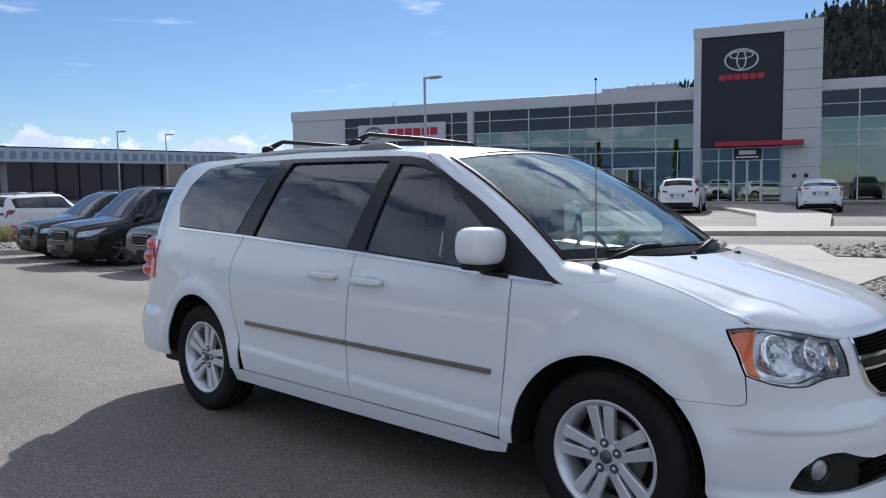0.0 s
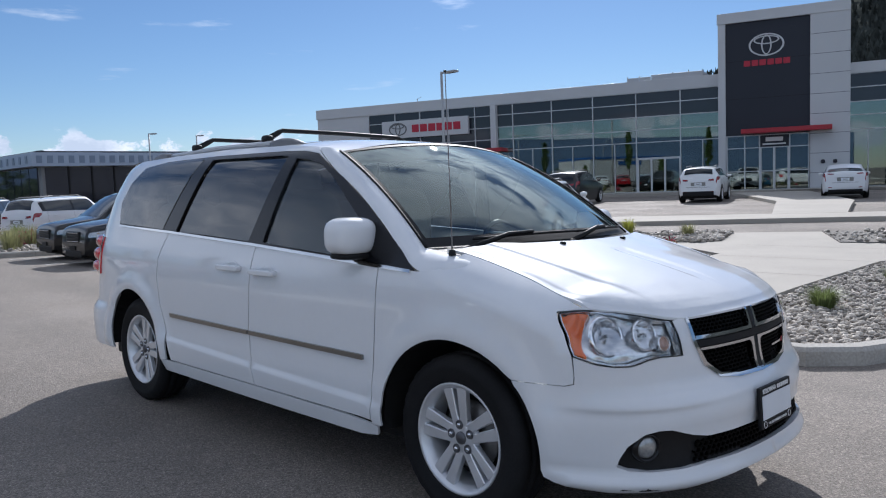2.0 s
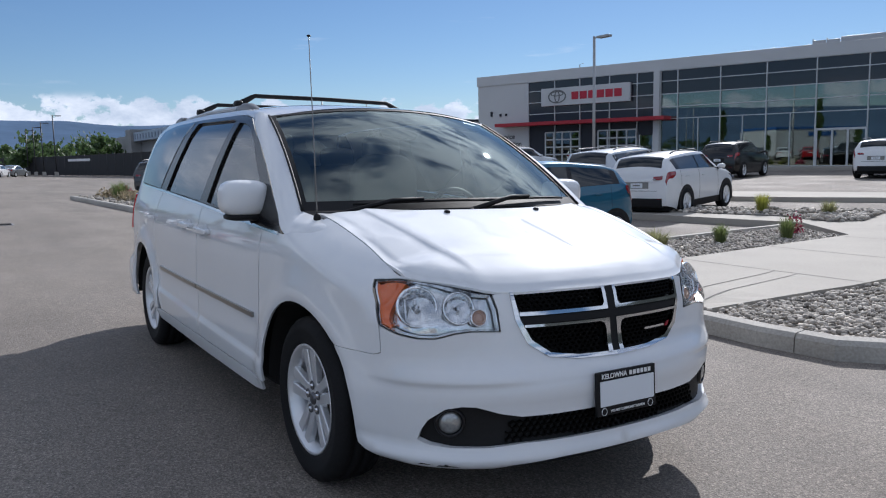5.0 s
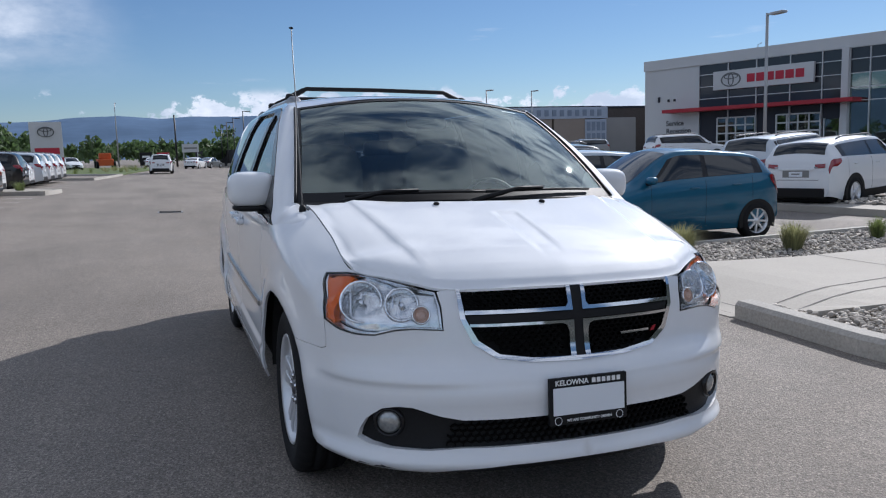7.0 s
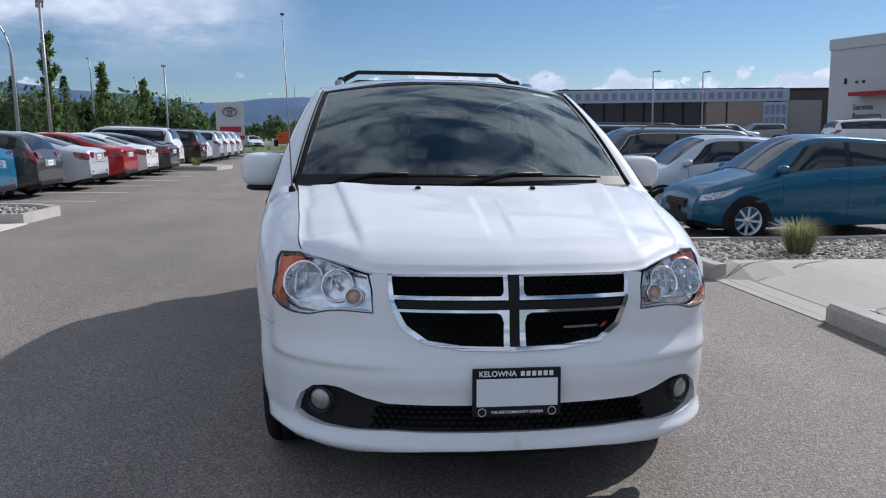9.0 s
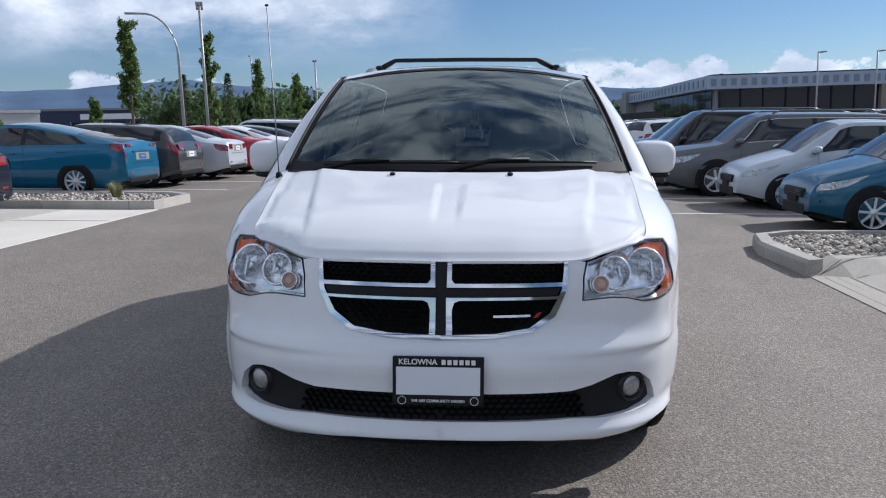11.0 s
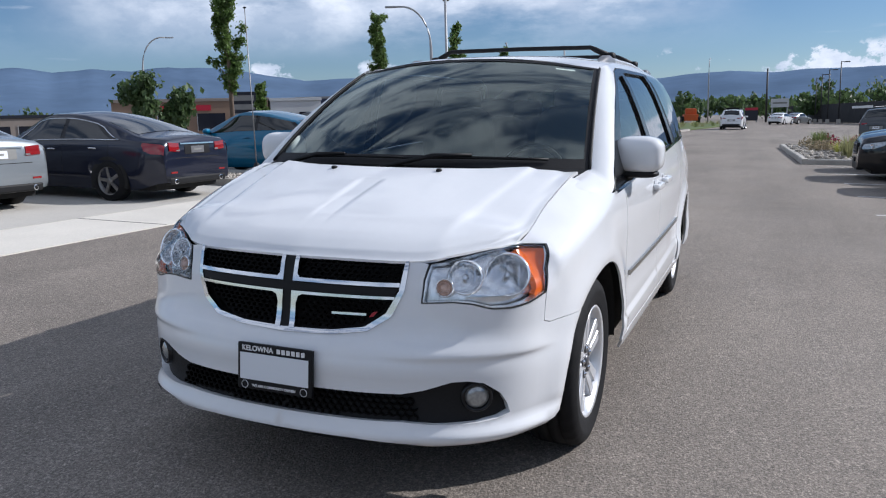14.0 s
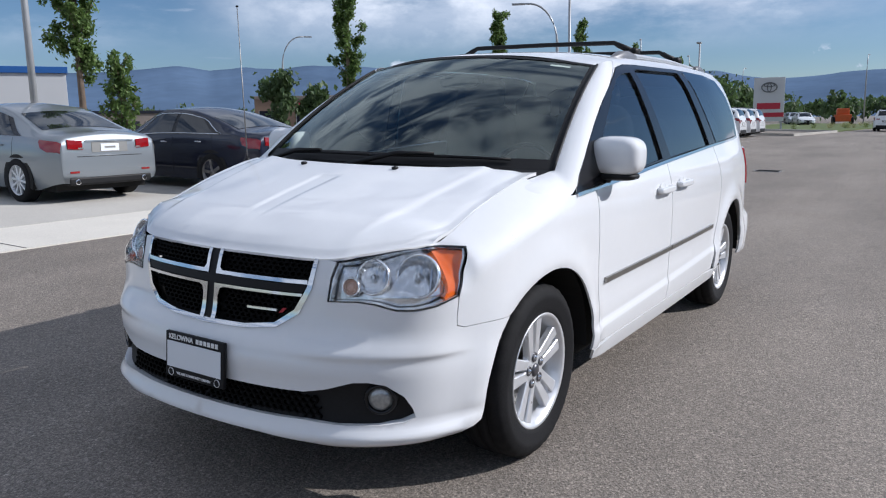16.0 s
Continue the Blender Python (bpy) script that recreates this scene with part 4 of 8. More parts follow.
def lattice(name, outline, surface, parent, dz, ds, w, lift):
    """A staggered mesh of thin bars that fills an outline on a curved surface."""
    zs = [p[1] for p in outline]
    ss = [p[0] for p in outline]
    bm = bmesh.new()

    def put(s, z, out):
        e = 1e-3
        p = Vector(surface(s, z))
        n = (Vector(surface(s + e, z)) - p).cross(Vector(surface(s, z + e)) - p).normalized()
        if n.x < 0:
            n = -n
        return p + n * (lift + out)

    def bar(a, b, wide):
        (s0, z0), (s1, z1) = a, b
        if not (inside(outline, s0, z0) and inside(outline, s1, z1)):
            return
        dx, dz_ = (0, wide) if abs(s1 - s0) > abs(z1 - z0) else (wide, 0)
        c = [put(s0 - dx, z0 - dz_, 0.004), put(s1 - dx, z1 - dz_, 0.004), put(s1 + dx, z1 + dz_, 0.004), put(s0 + dx, z0 + dz_, 0.004)]
        d = [put(s0 - dx, z0 - dz_, -0.012), put(s1 - dx, z1 - dz_, -0.012), put(s1 + dx, z1 + dz_, -0.012), put(s0 + dx, z0 + dz_, -0.012)]
        C, D = [bm.verts.new(v) for v in c], [bm.verts.new(v) for v in d]
        bm.faces.new(C)
        for k in range(4):
            bm.faces.new((C[k], C[(k + 1) % 4], D[(k + 1) % 4], D[k]))

    r, z = 0, min(zs)
    full = any(p[0] == 0.0 for p in outline)
    while z < max(zs):
        s = min(ss) + (ds / 2 if r % 2 else 0)
        while s < max(ss):
            a, b, c = (s, z), (s + ds * 0.5, z + dz * 0.35), (s + ds, z)
            bar(a, b, w), bar(b, c, w), bar((s, z), (s, z - dz * 0.6), w)
            s += ds
        z += dz
        r += 1
    me = bpy.data.meshes.new(name)
    bm.to_mesh(me)
    bm.free()
    ob = link(name, me, BLACK_MESH, parent)
    if full:
        mirrored(ob)


def skin_frame(s, z, sgn, depth=0.0, ahead=0.0):
    """A pose on the skin whose y axis points outwards; ahead turns it towards the front."""
    e = 1e-3
    p = Vector(skin(s, z))
    n = (Vector(skin(s + e, z)) - p).cross(Vector(skin(s, z + e)) - p).normalized()
    n = n.lerp(Vector((1, 0, 0)), ahead).normalized()
    p = p + n * depth
    if sgn < 0:
        p.y, n.y = -p.y, -n.y
    return Matrix.Translation(p) @ n.to_track_quat("Y", "Z").to_matrix().to_4x4()


def make_lamps(van, lamp):
    cx, cz = sum(p[0] for p in lamp) / len(lamp), sum(p[1] for p in lamp) / len(lamp)
    shrunk = lambda k: [(cx + (s - cx) * k, cz + (z - cz) * k) for s, z in lamp]
    for sgn in (1, -1):
        on = lambda s, z, sgn=sgn: (lambda p: (p[0], sgn * p[1], p[2]))(skin(s, z))
        flip = -1 if sgn < 0 else 1
        hl = sheet("headlight", lamp, skin, LENS_GLASS, van, 0.03, edge=0, lift=0.004, label="clear headlight with an amber corner") if sgn > 0 else None
        if sgn < 0:
            hl = mirrored(next(o for o in van.children if o.name.startswith("headlight")))
        seal = sheet("lamp_seal", lamp, skin, BLACK_PLASTIC, hl, 0.03, edge=0.02, holes=[shrunk(0.991)], lift=0.002)
        back = sheet("lamp_housing", lamp, skin, REFLECTOR_GREY, hl, 0.03, edge=-0.044, lift=-0.045)
        amber = sheet("amber_reflector", [(1.024, 0.786), (1.060, 0.862), (1.110, 0.931), (1.04, 0.934), (1.002, 0.930), (1.010, 0.905), (1.010, 0.87), (1.004, 0.83), (0.993, 0.80), (0.978, 0.781), (0.983, 0.771)], skin, AMBER, hl, 0.015, edge=0.03, lift=-0.012, label="amber corner lens")
        bezel = sheet("lamp_bezel", shrunk(0.989), skin, REFLECTOR_GREY, hl, 0.03, edge=0.03, holes=[shrunk(0.966)], lift=-0.004, label="pale inner rim")
        for ob in (seal, back, amber, bezel):
            if sgn < 0:
                mirrored(ob)
                bpy.data.objects.remove(ob)
        for s, z, r, ahead in ((0.884, 0.856, 0.070, 0.55), (0.705, 0.852, 0.054, 0.45)):
            bm = bmesh.new()
            lathe_bm(bm, [(0.010, -0.050), (0.020, -0.052), (r * 0.6, -0.044), (r * 0.85, -0.026), (r, 0.0), (r + 0.004, 0.004), (r + 0.009, 0.002), (r + 0.010, -0.012)], 48)
            for v in bm.verts:
                rr_ = math.hypot(v.co.x, v.co.z)
                if 0.015 < rr_ < r * 0.97:
                    v.co.y += 0.0035 * math.cos(24 * math.atan2(v.co.z, v.co.x))
            for f in bm.faces:
                f.smooth = f.calc_center_median().y > -0.005
            ob = part("lamp_bowl", bm, REFLECTOR, hl)
            ob.matrix_local = skin_frame(s, z, sgn, -0.022, ahead)
            bm = bmesh.new()
            lathe_bm(bm, [(0.0, 0.004), (0.007, 0.003), (0.012, -0.006), (0.012, -0.05)], 16)
            for k in range(3):
                add_box(bm, -0.003 + (k - 1) * r * 0.55, 0.003 + (k - 1) * r * 0.55, -0.035, -0.028, -r * 0.55, r * 0.55)
            ob = part("bulb_cap", bm, CHROME, hl)
            ob.matrix_local = skin_frame(s, z, sgn, -0.024, ahead)
        bm = bmesh.new()
        lathe_bm(bm, [(0.0, 0.006), (0.012, 0.004), (0.020, -0.004), (0.024, 0.0), (0.028, -0.004), (0.028, -0.02)], 24)
        ob = part("turn_signal", bm, AMBER_PALE, hl, "small round amber lamp")
        bm = bmesh.new()
        lathe_bm(bm, [(0.026, -0.012), (0.028, 0.004), (0.032, 0.006), (0.035, 0.0), (0.035, -0.02)], 28)
        part("signal_ring", bm, REFLECTOR, ob, "bright ring", smooth=True)
        ob.matrix_local = skin_frame(0.622, 0.815, sgn, -0.015, 0.3)
        # fog lamp
        bm = bmesh.new()
        lathe_bm(bm, [(0.0, 0.008), (0.022, 0.006), (0.038, 0.0), (0.043, -0.008)], 32)
        fog = part("fog_lamp", bm, FOG_LENS, van, "round fog lamp with a pale lens", smooth=True)
        fog.matrix_local = skin_frame(0.739, 0.432, sgn, -0.014, 0.25)
        bm = bmesh.new()
        lathe_bm(bm, [(0.043, -0.01), (0.046, 0.006), (0.054, 0.004), (0.062, -0.018)], 32)
        ring = part("fog_bezel", bm, BLACK_GLOSS, fog, smooth=True)
    lamps = sheet("tail_lamp", [(sx(-3.72), 0.86), (sx(-3.98), 0.85), (sx(-4.04), 1.0), (sx(-3.98), 1.15), (sx(-3.70), 1.135), (sx(-3.71), 1.0)], skin, RED_TAIL, van, 0.03, edge=0.02, mirror=True, lift=0.010, label="bright red tail lamp")
    for sgn, ob in zip((1, -1), lamps):
        for z, r in ((0.905, 0.050), (1.0, 0.056), (1.095, 0.052)):
            p = skin(sx(-3.93), z)
            superblob("lamp_lobe", RED_TAIL, ob, (p[0], sgn * (p[1] - 0.012), z), (0.12, 0.048, r), 2.2, None, "rounded red lens", 12)


def text_mesh(name, text, size, mat, parent, m, align="CENTER"):
    cu = bpy.data.curves.new(name, "FONT")
    cu.body, cu.size, cu.extrude, cu.align_x, cu.align_y = text, size, 0.0008, align, "CENTER"
    cu.offset = size * 0.02
    tmp = bpy.data.objects.new(name, cu)
    scene.collection.objects.link(tmp)
    me = bpy.data.meshes.new_from_object(tmp.evaluated_get(bpy.context.evaluated_depsgraph_get()))
    bpy.data.objects.remove(tmp)
    ob = link(name, me, mat, parent)
    ob.matrix_local = m
    return ob


def make_plate(van):
    """Dealer's frame with a blank white plate."""
    pf = box("plate_frame", -0.006, 0.010, -0.158, 0.158, -0.085, 0.085, BLACK_PLASTIC, van, 0.004, "black plate frame with white lettering")
    pf.matrix_local = pose(0.962, -0.004, 0.505, 0, -4, 0)
    box("plate", 0.011, 0.014, -0.145, 0.145, -0.048, 0.050, PLATE_WHITE, pf, 0.001, "blank white plate")
    text_mesh("lettering", "KELOWNA", 0.027, INK_WHITE, pf, pose(0.0125, -0.070, 0.067, 90, 0, 90))
    for k in range(6):
        box("lettering_bar", 0.0105, 0.0125, 0.012 + k * 0.0205, 0.026 + k * 0.0205, 0.0585, 0.0755, INK_WHITE, pf)
    text_mesh("lettering", "WE ARE COMMUNITY DRIVEN", 0.0135, INK_WHITE, pf, pose(0.0125, 0.0, -0.069, 90, 0, 90))
    for y in (-0.125, 0.125):
        bm = bmesh.new()
        lathe_bm(bm, [(0.0125, 0.0), (0.0135, 0.002), (0.0150, 0.0)], 24)
        o = part("emblem", bm, INK_WHITE, pf)
        o.matrix_local = pose(0.0115, y, -0.068, 0, 0, -90)


def superblob(name, mat, parent, c, r, power=4.0, cut=None, label="", seg=28):
    """A rounded box of revolution-like shape with a soft edge, cut flat past x if asked."""
    bm = bmesh.new()
    bmesh.ops.create_uvsphere(bm, u_segments=seg * 2, v_segments=seg, radius=1.0)
    for v in bm.verts:
        x, y, z = v.co
        k = (abs(x) ** power + abs(y) ** power + abs(z) ** power) ** (-1 / power)
        x, y, z = x * k, y * k, z * k
        if cut is not None and x < cut:
            x = cut
        v.co = (c[0] + x * r[0], c[1] + y * r[1], c[2] + z * r[2])
    return part(name, bm, mat, parent, label, smooth=True)


def make_trim(van):
    """Mirrors, handles, aerial, wipers, roof rack, scuffs."""
    for sgn in (1, -1):
        mi = superblob("mirror", WHITE, van, (-0.60, sgn * 1.005, 1.215), (0.095, 0.118, 0.088), 3.2, -0.6, "white door mirror on a black foot")
        superblob("mirror_foot", BLACK_PLASTIC, mi, (-0.60, sgn * 0.985, 1.125), (0.075, 0.115, 0.020), 3.0)
        tube("mirror_arm", [(-0.60, sgn * 0.97, 1.115), (-0.56, sgn * 0.92, 1.125), (-0.53, sgn * 0.89, 1.14)], [0.028, 0.034, 0.045], BLACK_PLASTIC, mi, 10)
        box("mirror_glass", -0.664, -0.659, min(sgn * 0.91, sgn * 1.10), max(sgn * 0.91, sgn * 1.10), 1.15, 1.28, CHROME, mi)
        for x0, x1, z in ((-1.475, -1.235, 1.002), (-1.825, -1.592, 1.012)):
            xm = (x0 + x1) / 2
            y = skin(sx(xm), z)[1]
            h = superblob("door_handle", WHITE, van, (xm, sgn * (y + 0.030), z), ((x1 - x0) / 2, 0.011, 0.017), 3.5, None, "body-coloured door handle")
            for xe in (x0 + 0.02, x1 - 0.03):
                superblob("handle_foot", WHITE, h, (xe, sgn * (y + 0.013), z), (0.024, 0.020, 0.017), 3.0, seg=10)
            bm = bmesh.new()
            bmesh.ops.create_uvsphere(bm, u_segments=20, v_segments=12, radius=1.0)
            for v in bm.verts:
                v.co = (xm + 0.02 + v.co.x * 0.050, sgn * (y + 0.001 + 0.003 * v.co.y), z + 0.012 + v.co.z * 0.026)
            part("handle_cup", bm, WHITE, h, smooth=True)
        # windscreen edge strip
        pts = [screen(sgn * 1.004, v) for v in np.linspace(0.0, 1.0, 14)]
        tube("screen_trim", [(p[0] + 0.004, p[1] + sgn * 0.004, p[2] + 0.004) for p in pts], 0.007, BLACK_PLASTIC, van, 6)
    # aerial on the right fender
    an = superblob("aerial", BLACK_PLASTIC, van, (-0.105, -0.837, 1.140), (0.016, 0.016, 0.022), 2.4, None, "thin mast aerial", 10)
    tube("aerial_mast", [(-0.105, -0.837, 1.15), (-0.104, -0.846, 1.4), (-0.102, -0.868, 1.92)], [0.0035, 0.003, 0.002], STEEL, an, 6)
    superblob("aerial_tip", BLACK_PLASTIC, an, (-0.102, -0.868, 1.925), (0.005, 0.010, 0.005), 2.0, None, "", 8)
    # washer jets
    for y in (0.255, -0.270):
        superblob("washer_jet", BLACK_PLASTIC, van, (0.075, y, hood(0.075, y)[2] + 0.003), (0.016, 0.013, 0.009), 2.5, None, "", 8)
    # wipers
    for y0, y1, u in ((-0.62, 0.02, 0), (0.02, 0.66, 1)):
        pts = []
        for k in range(9):
            q = k / 8
            y = y0 + (y1 - y0) * q
            p = screen(y / 0.82, 0.026 + 0.012 * math.sin(q * 2.2) + 0.008 * u)
            pts.append((p[0] + 0.010, p[1], p[2] + 0.014))
        w = tube("wiper", pts, 0.007, BLACK_PLASTIC, van, 6, "black windscreen wiper")
        arm0 = Vector(pts[0]) + Vector((0.045, -0.10, -0.045))
        tube("wiper_arm", [arm0, Vector(pts[2]) + Vector((0.03, 0, 0.012)), Vector(pts[4]) + Vector((0.004, 0, 0.012))], [0.014, 0.011, 0.008], BLACK_PLASTIC, w, 6)
        superblob("wiper_pivot", BLACK_PLASTIC, w, tuple(arm0), (0.017, 0.017, 0.012), 2.4, None, "", 8)
    # roof rack
    zr = lambda x, y: roof(x, y)[2]
    for sgn in (1, -1):
        rail = tube("rack_rail", [(-1.50, sgn * 0.618, zr(-1.50, 0.618) - 0.006), (-1.62, sgn * 0.62, zr(-1.62, 0.62) + 0.006), (-1.8, sgn * 0.625, zr(-1.8, 0.625) + 0.010), (-2.5, sgn * 0.625, zr(-2.5, 0.625) + 0.009), (-3.2, sgn * 0.615, zr(-3.2, 0.615) + 0.006), (-3.42, sgn * 0.60, zr(-3.42, 0.60) - 0.008)], [0.010, 0.016, 0.016, 0.015, 0.015, 0.010], RAIL_PALE, van, 8, "slim silver roof rail")
        for xa, xb in ((-1.43, -1.80), (-3.46, -3.12)):
            bm = bmesh.new()
            secs = []
            for k in range(11):
                q = k / 10
                x = xa + (xb - xa) * q
                hgt = 0.036 * ease(0.0, 0.55, q) * (1 - 0.45 * ease(0.7, 1.0, q))
                zb = zr(x, 0.62) - 0.012
                w = 0.012 + 0.020 * ease(0.0, 0.4, q)
                secs.append([bm.verts.new((x, sgn * 0.62 + a * w, zb + b * (hgt + 0.012))) for a, b in ((-1, 0), (-0.95, 0.7), (-0.5, 1), (0.5, 1), (0.95, 0.7), (1, 0))])
            for a, b in zip(secs, secs[1:]):
                for k in range(5):
                    bm.faces.new((a[k], a[k + 1], b[k + 1], b[k]))
            bm.faces.new(secs[0])
            bm.faces.new(secs[-1])
            part("rack_foot", bm, GREY_RAIL, rail, "dark grey tapered rail end", smooth=True)
    for x, y0, y1, zt in ((-1.895, -0.505, 0.482, 1.822), (-2.78, -0.49, 0.485, 1.822)):
        bar = tube("cross_bar", [(x, -0.605, zr(x, 0.6) + 0.03), (x, y0 - 0.018, zt - 0.012), (x, y0 + 0.01, zt + 0.002), (x, 0, zt + 0.006), (x, y1 - 0.01, zt + 0.002), (x, y1 + 0.018, zt - 0.012), (x, 0.60, zr(x, 0.6) + 0.03)], [0.020, 0.017, 0.014, 0.014, 0.014, 0.017, 0.020], BLACK_PLASTIC, van, 8, "black rack cross bar")
        for sgn in (1, -1):
            superblob("bar_clamp", BLACK_PLASTIC, bar, (x, sgn * 0.605, zr(x, 0.6) + 0.03), (0.045, 0.028, 0.026), 3.0, None, "", 10)
    # scuff on the right corner of the bumper
    for a, b, c, d in ((0.70, 0.79, 0.279, 0.285), (0.735, 0.765, 0.283, 0.292), (0.80, 0.86, 0.283, 0.287)):
        o = sheet("bumper_scuff", [(a, c), (b, c - 0.002), (b - 0.012, d), (a + 0.02, d - 0.002)], skin, DARK_VOID, van, 0.02, edge=0, lift=0.002, label="dark scraped mark")
        mirrored(o)
        bpy.data.objects.remove(o)
    # roof edge seam and inspection sticker
    sheet("screen_sticker", [(0.70, 0.93), (0.84, 0.93), (0.84, 0.95), (0.70, 0.95)], screen, INK_WHITE, van, 0.05, edge=0, lift=-0.004)


def make_cabin(van):
    """What shows of the inside through the glass."""
    dash = superblob("dashboard", DASH, van, (-0.58, 0, 1.02), (0.31, 0.66, 0.128), 4.0, None, "grey dashboard")
    for y in (0.40, -0.40):
        superblob("seat_cushion", FABRIC, van, (-1.55, y, 0.72), (0.27, 0.25, 0.12), 4.0)
        st = superblob("seat_back", FABRIC, van, (-1.80, y, 1.10), (0.10, 0.25, 0.36), 4.0, None, "grey cloth front seat")
        superblob("head_rest", FABRIC, st, (-1.84, y, 1.50), (0.06, 0.14, 0.09), 3.5)
    for x in (-2.55, -3.35):
        for y in (0.40, -0.40):
            st = superblob("seat_back", FABRIC, van, (x, y, 1.05), (0.10, 0.26, 0.34), 4.0, None, "grey cloth rear seat")
            superblob("head_rest", FABRIC, st, (x - 0.03, y, 1.44), (0.06, 0.14, 0.08), 3.5)
    bm = bmesh.new()
    pts = [(-0.84 - 0.06 * math.sin(a), 0.40 + 0.185 * math.cos(a), 1.06 + 0.175 * math.sin(a)) for a in np.linspace(0, math.tau, 33)]
    tube_bm(bm, pts, 0.015, 8)
    sw = part("steering_wheel", bm, BLACK_PLASTIC, van, "dark steering wheel", smooth=True)
    superblob("wheel_hub", BLACK_PLASTIC, sw, (-0.83, 0.40, 1.05), (0.03, 0.07, 0.06), 3.0)
    tube("column", [(-0.83, 0.40, 1.05), (-0.5, 0.40, 0.95)], 0.03, BLACK_PLASTIC, sw)
    superblob("rear_view_mirror", BLACK_PLASTIC, van, (-0.86, 0, 1.56), (0.02, 0.12, 0.035), 3.0)
    # headliner and rear wall keep the cabin dark
    bm = bmesh.new()
    grid = [[bm.verts.new((x, 0.70 * k / 6, roof(x, 0.70 * k / 6)[2] - 0.035)) for k in range(-6, 7)] for x in np.linspace(-1.08, -3.75, 14)]
    for a, b in zip(grid, grid[1:]):
        for k in range(12):
            bm.faces.new((a[k], a[k + 1], b[k + 1], b[k]))
    part("headliner", bm, LINER, van)


def make_wheels(van):
    """Alloy wheels with five pairs of spokes."""
    first = None
    for x, y in ((0.0, 0.83), (0.0, -0.83), (-3.06, 0.83), (-3.06, -0.83)):
        m = pose(x, y, 0.362, 0, 0, 0 if y > 0 else 180) @ pose(0, 0, 0, 0, {0.83: 8, -0.83: 8}[y] + x * 7, 0)
        if first:
            w = copy_thing(first, m)
            continue
        w = first = new("wheel")
        w.parent = van
        w.matrix_local = m
        bm = bmesh.new()
        n = 96
        prof = [(0.226, -0.10), (0.26, -0.108), (0.305, -0.113), (0.338, -0.106), (0.354, -0.092), (0.359, -0.078), (0.361, -0.062), (0.351, -0.060), (0.351, -0.052), (0.362, -0.050), (0.363, -0.012), (0.352, -0.010), (0.352, 0.0), (0.363, 0.002), (0.362, 0.040), (0.351, 0.042), (0.351, 0.050), (0.361, 0.052), (0.359, 0.078), (0.354, 0.092), (0.338, 0.106), (0.318, 0.1125), (0.312, 0.1145), (0.300, 0.1145), (0.294, 0.1125), (0.26, 0.110), (0.242, 0.102), (0.226, 0.085)]
        rings = lathe_bm(bm, prof, n)
        for i in (3, 4, 5, 18, 19, 20):
            for k in range(n):
                if k % 3 == 0:
                    v = rings[i][k]
                    f = 0.985 if i in (4, 5, 18, 19) else 0.992
                    v.co.x, v.co.z = v.co.x * f, v.co.z * f
        part("tyre", bm, RUBBER, w, smooth=True)
        rim = lathe("rim", [(0.228, -0.10), (0.205, -0.06), (0.200, 0.02), (0.212, 0.06), (0.226, 0.086), (0.238, 0.098), (0.242, 0.102), (0.238, 0.106), (0.228, 0.100), (0.216, 0.086), (0.205, 0.06)], ALLOY, w, label="silver alloy rim with five double spokes")
        lathe("brake_disc", [(0.0, 0.0), (0.15, 0.0), (0.15, 0.012), (0.08, 0.02), (0.0, 0.02)], STEEL, w)
        lathe("wheel_back", [(0.0, -0.02), (0.20, -0.03), (0.20, -0.08)], DARK_VOID, w)
        for k in range(5):
            a0 = radians(90 + 72 * k)
            for sd in (-1, 1):
                bm = bmesh.new()
                secs = []
                for r, half, off, yy, th in ((0.030, 0.022, 0.021, 0.074, 0.030), (0.078, 0.0215, 0.0225, 0.079, 0.030), (0.095, 0.0205, 0.0265, 0.080, 0.028), (0.15, 0.0235, 0.0325, 0.084, 0.028), (0.214, 0.0275, 0.0400, 0.088, 0.026)):
                    c = off * sd
                    sec = []
                    for q, yq in ((-half, yy - th), (-half, yy - 0.004), (-half + 0.004, yy), (half - 0.004, yy), (half, yy - 0.004), (half, yy - th)):
                        t_, r_ = c + q, r
                        sec.append(bm.verts.new((r_ * math.cos(a0) - t_ * math.sin(a0), yq, r_ * math.sin(a0) + t_ * math.cos(a0))))
                    secs.append(sec)
                for s0, s1 in zip(secs, secs[1:]):
                    for q in range(5):
                        bm.faces.new((s0[q], s0[q + 1], s1[q + 1], s1[q]))
                part("spoke", bm, ALLOY, rim)
        hub = lathe("hub", [(0.085, 0.052), (0.080, 0.070), (0.066, 0.076), (0.034, 0.078), (0.0, 0.078)], ALLOY, rim, 40)
        lathe("centre_cap", [(0.0, 0.090), (0.018, 0.089), (0.027, 0.084), (0.029, 0.074)], ALLOY_DARK, rim, 32, label="dark centre cap")
        for k in range(5):
            a0 = radians(90 + 72 * k)
            bm = bmesh.new()
            lathe_bm(bm, [(0.0, 0.090), (0.007, 0.089), (0.010, 0.084), (0.010, 0.076), (0.015, 0.0785)], 12)
            bmesh.ops.translate(bm, verts=bm.verts, vec=(0.057 * math.cos(a0), 0, 0.057 * math.sin(a0)))
            part("lug_nut", bm, CHROME, rim, smooth=True)
            # raised dark ring round the nut, coloured as the shade of its recess
            bm = bmesh.new()
            lathe_bm(bm, [(0.008, 0.0815), (0.017, 0.0815), (0.0195, 0.083), (0.0205, 0.079)], 16)
            bmesh.ops.translate(bm, verts=bm.verts, vec=(0.057 * math.cos(a0), 0, 0.057 * math.sin(a0)))
            part("lug_pocket", bm, ALLOY_DARK, rim, smooth=True)


VAN_OB = make_van()


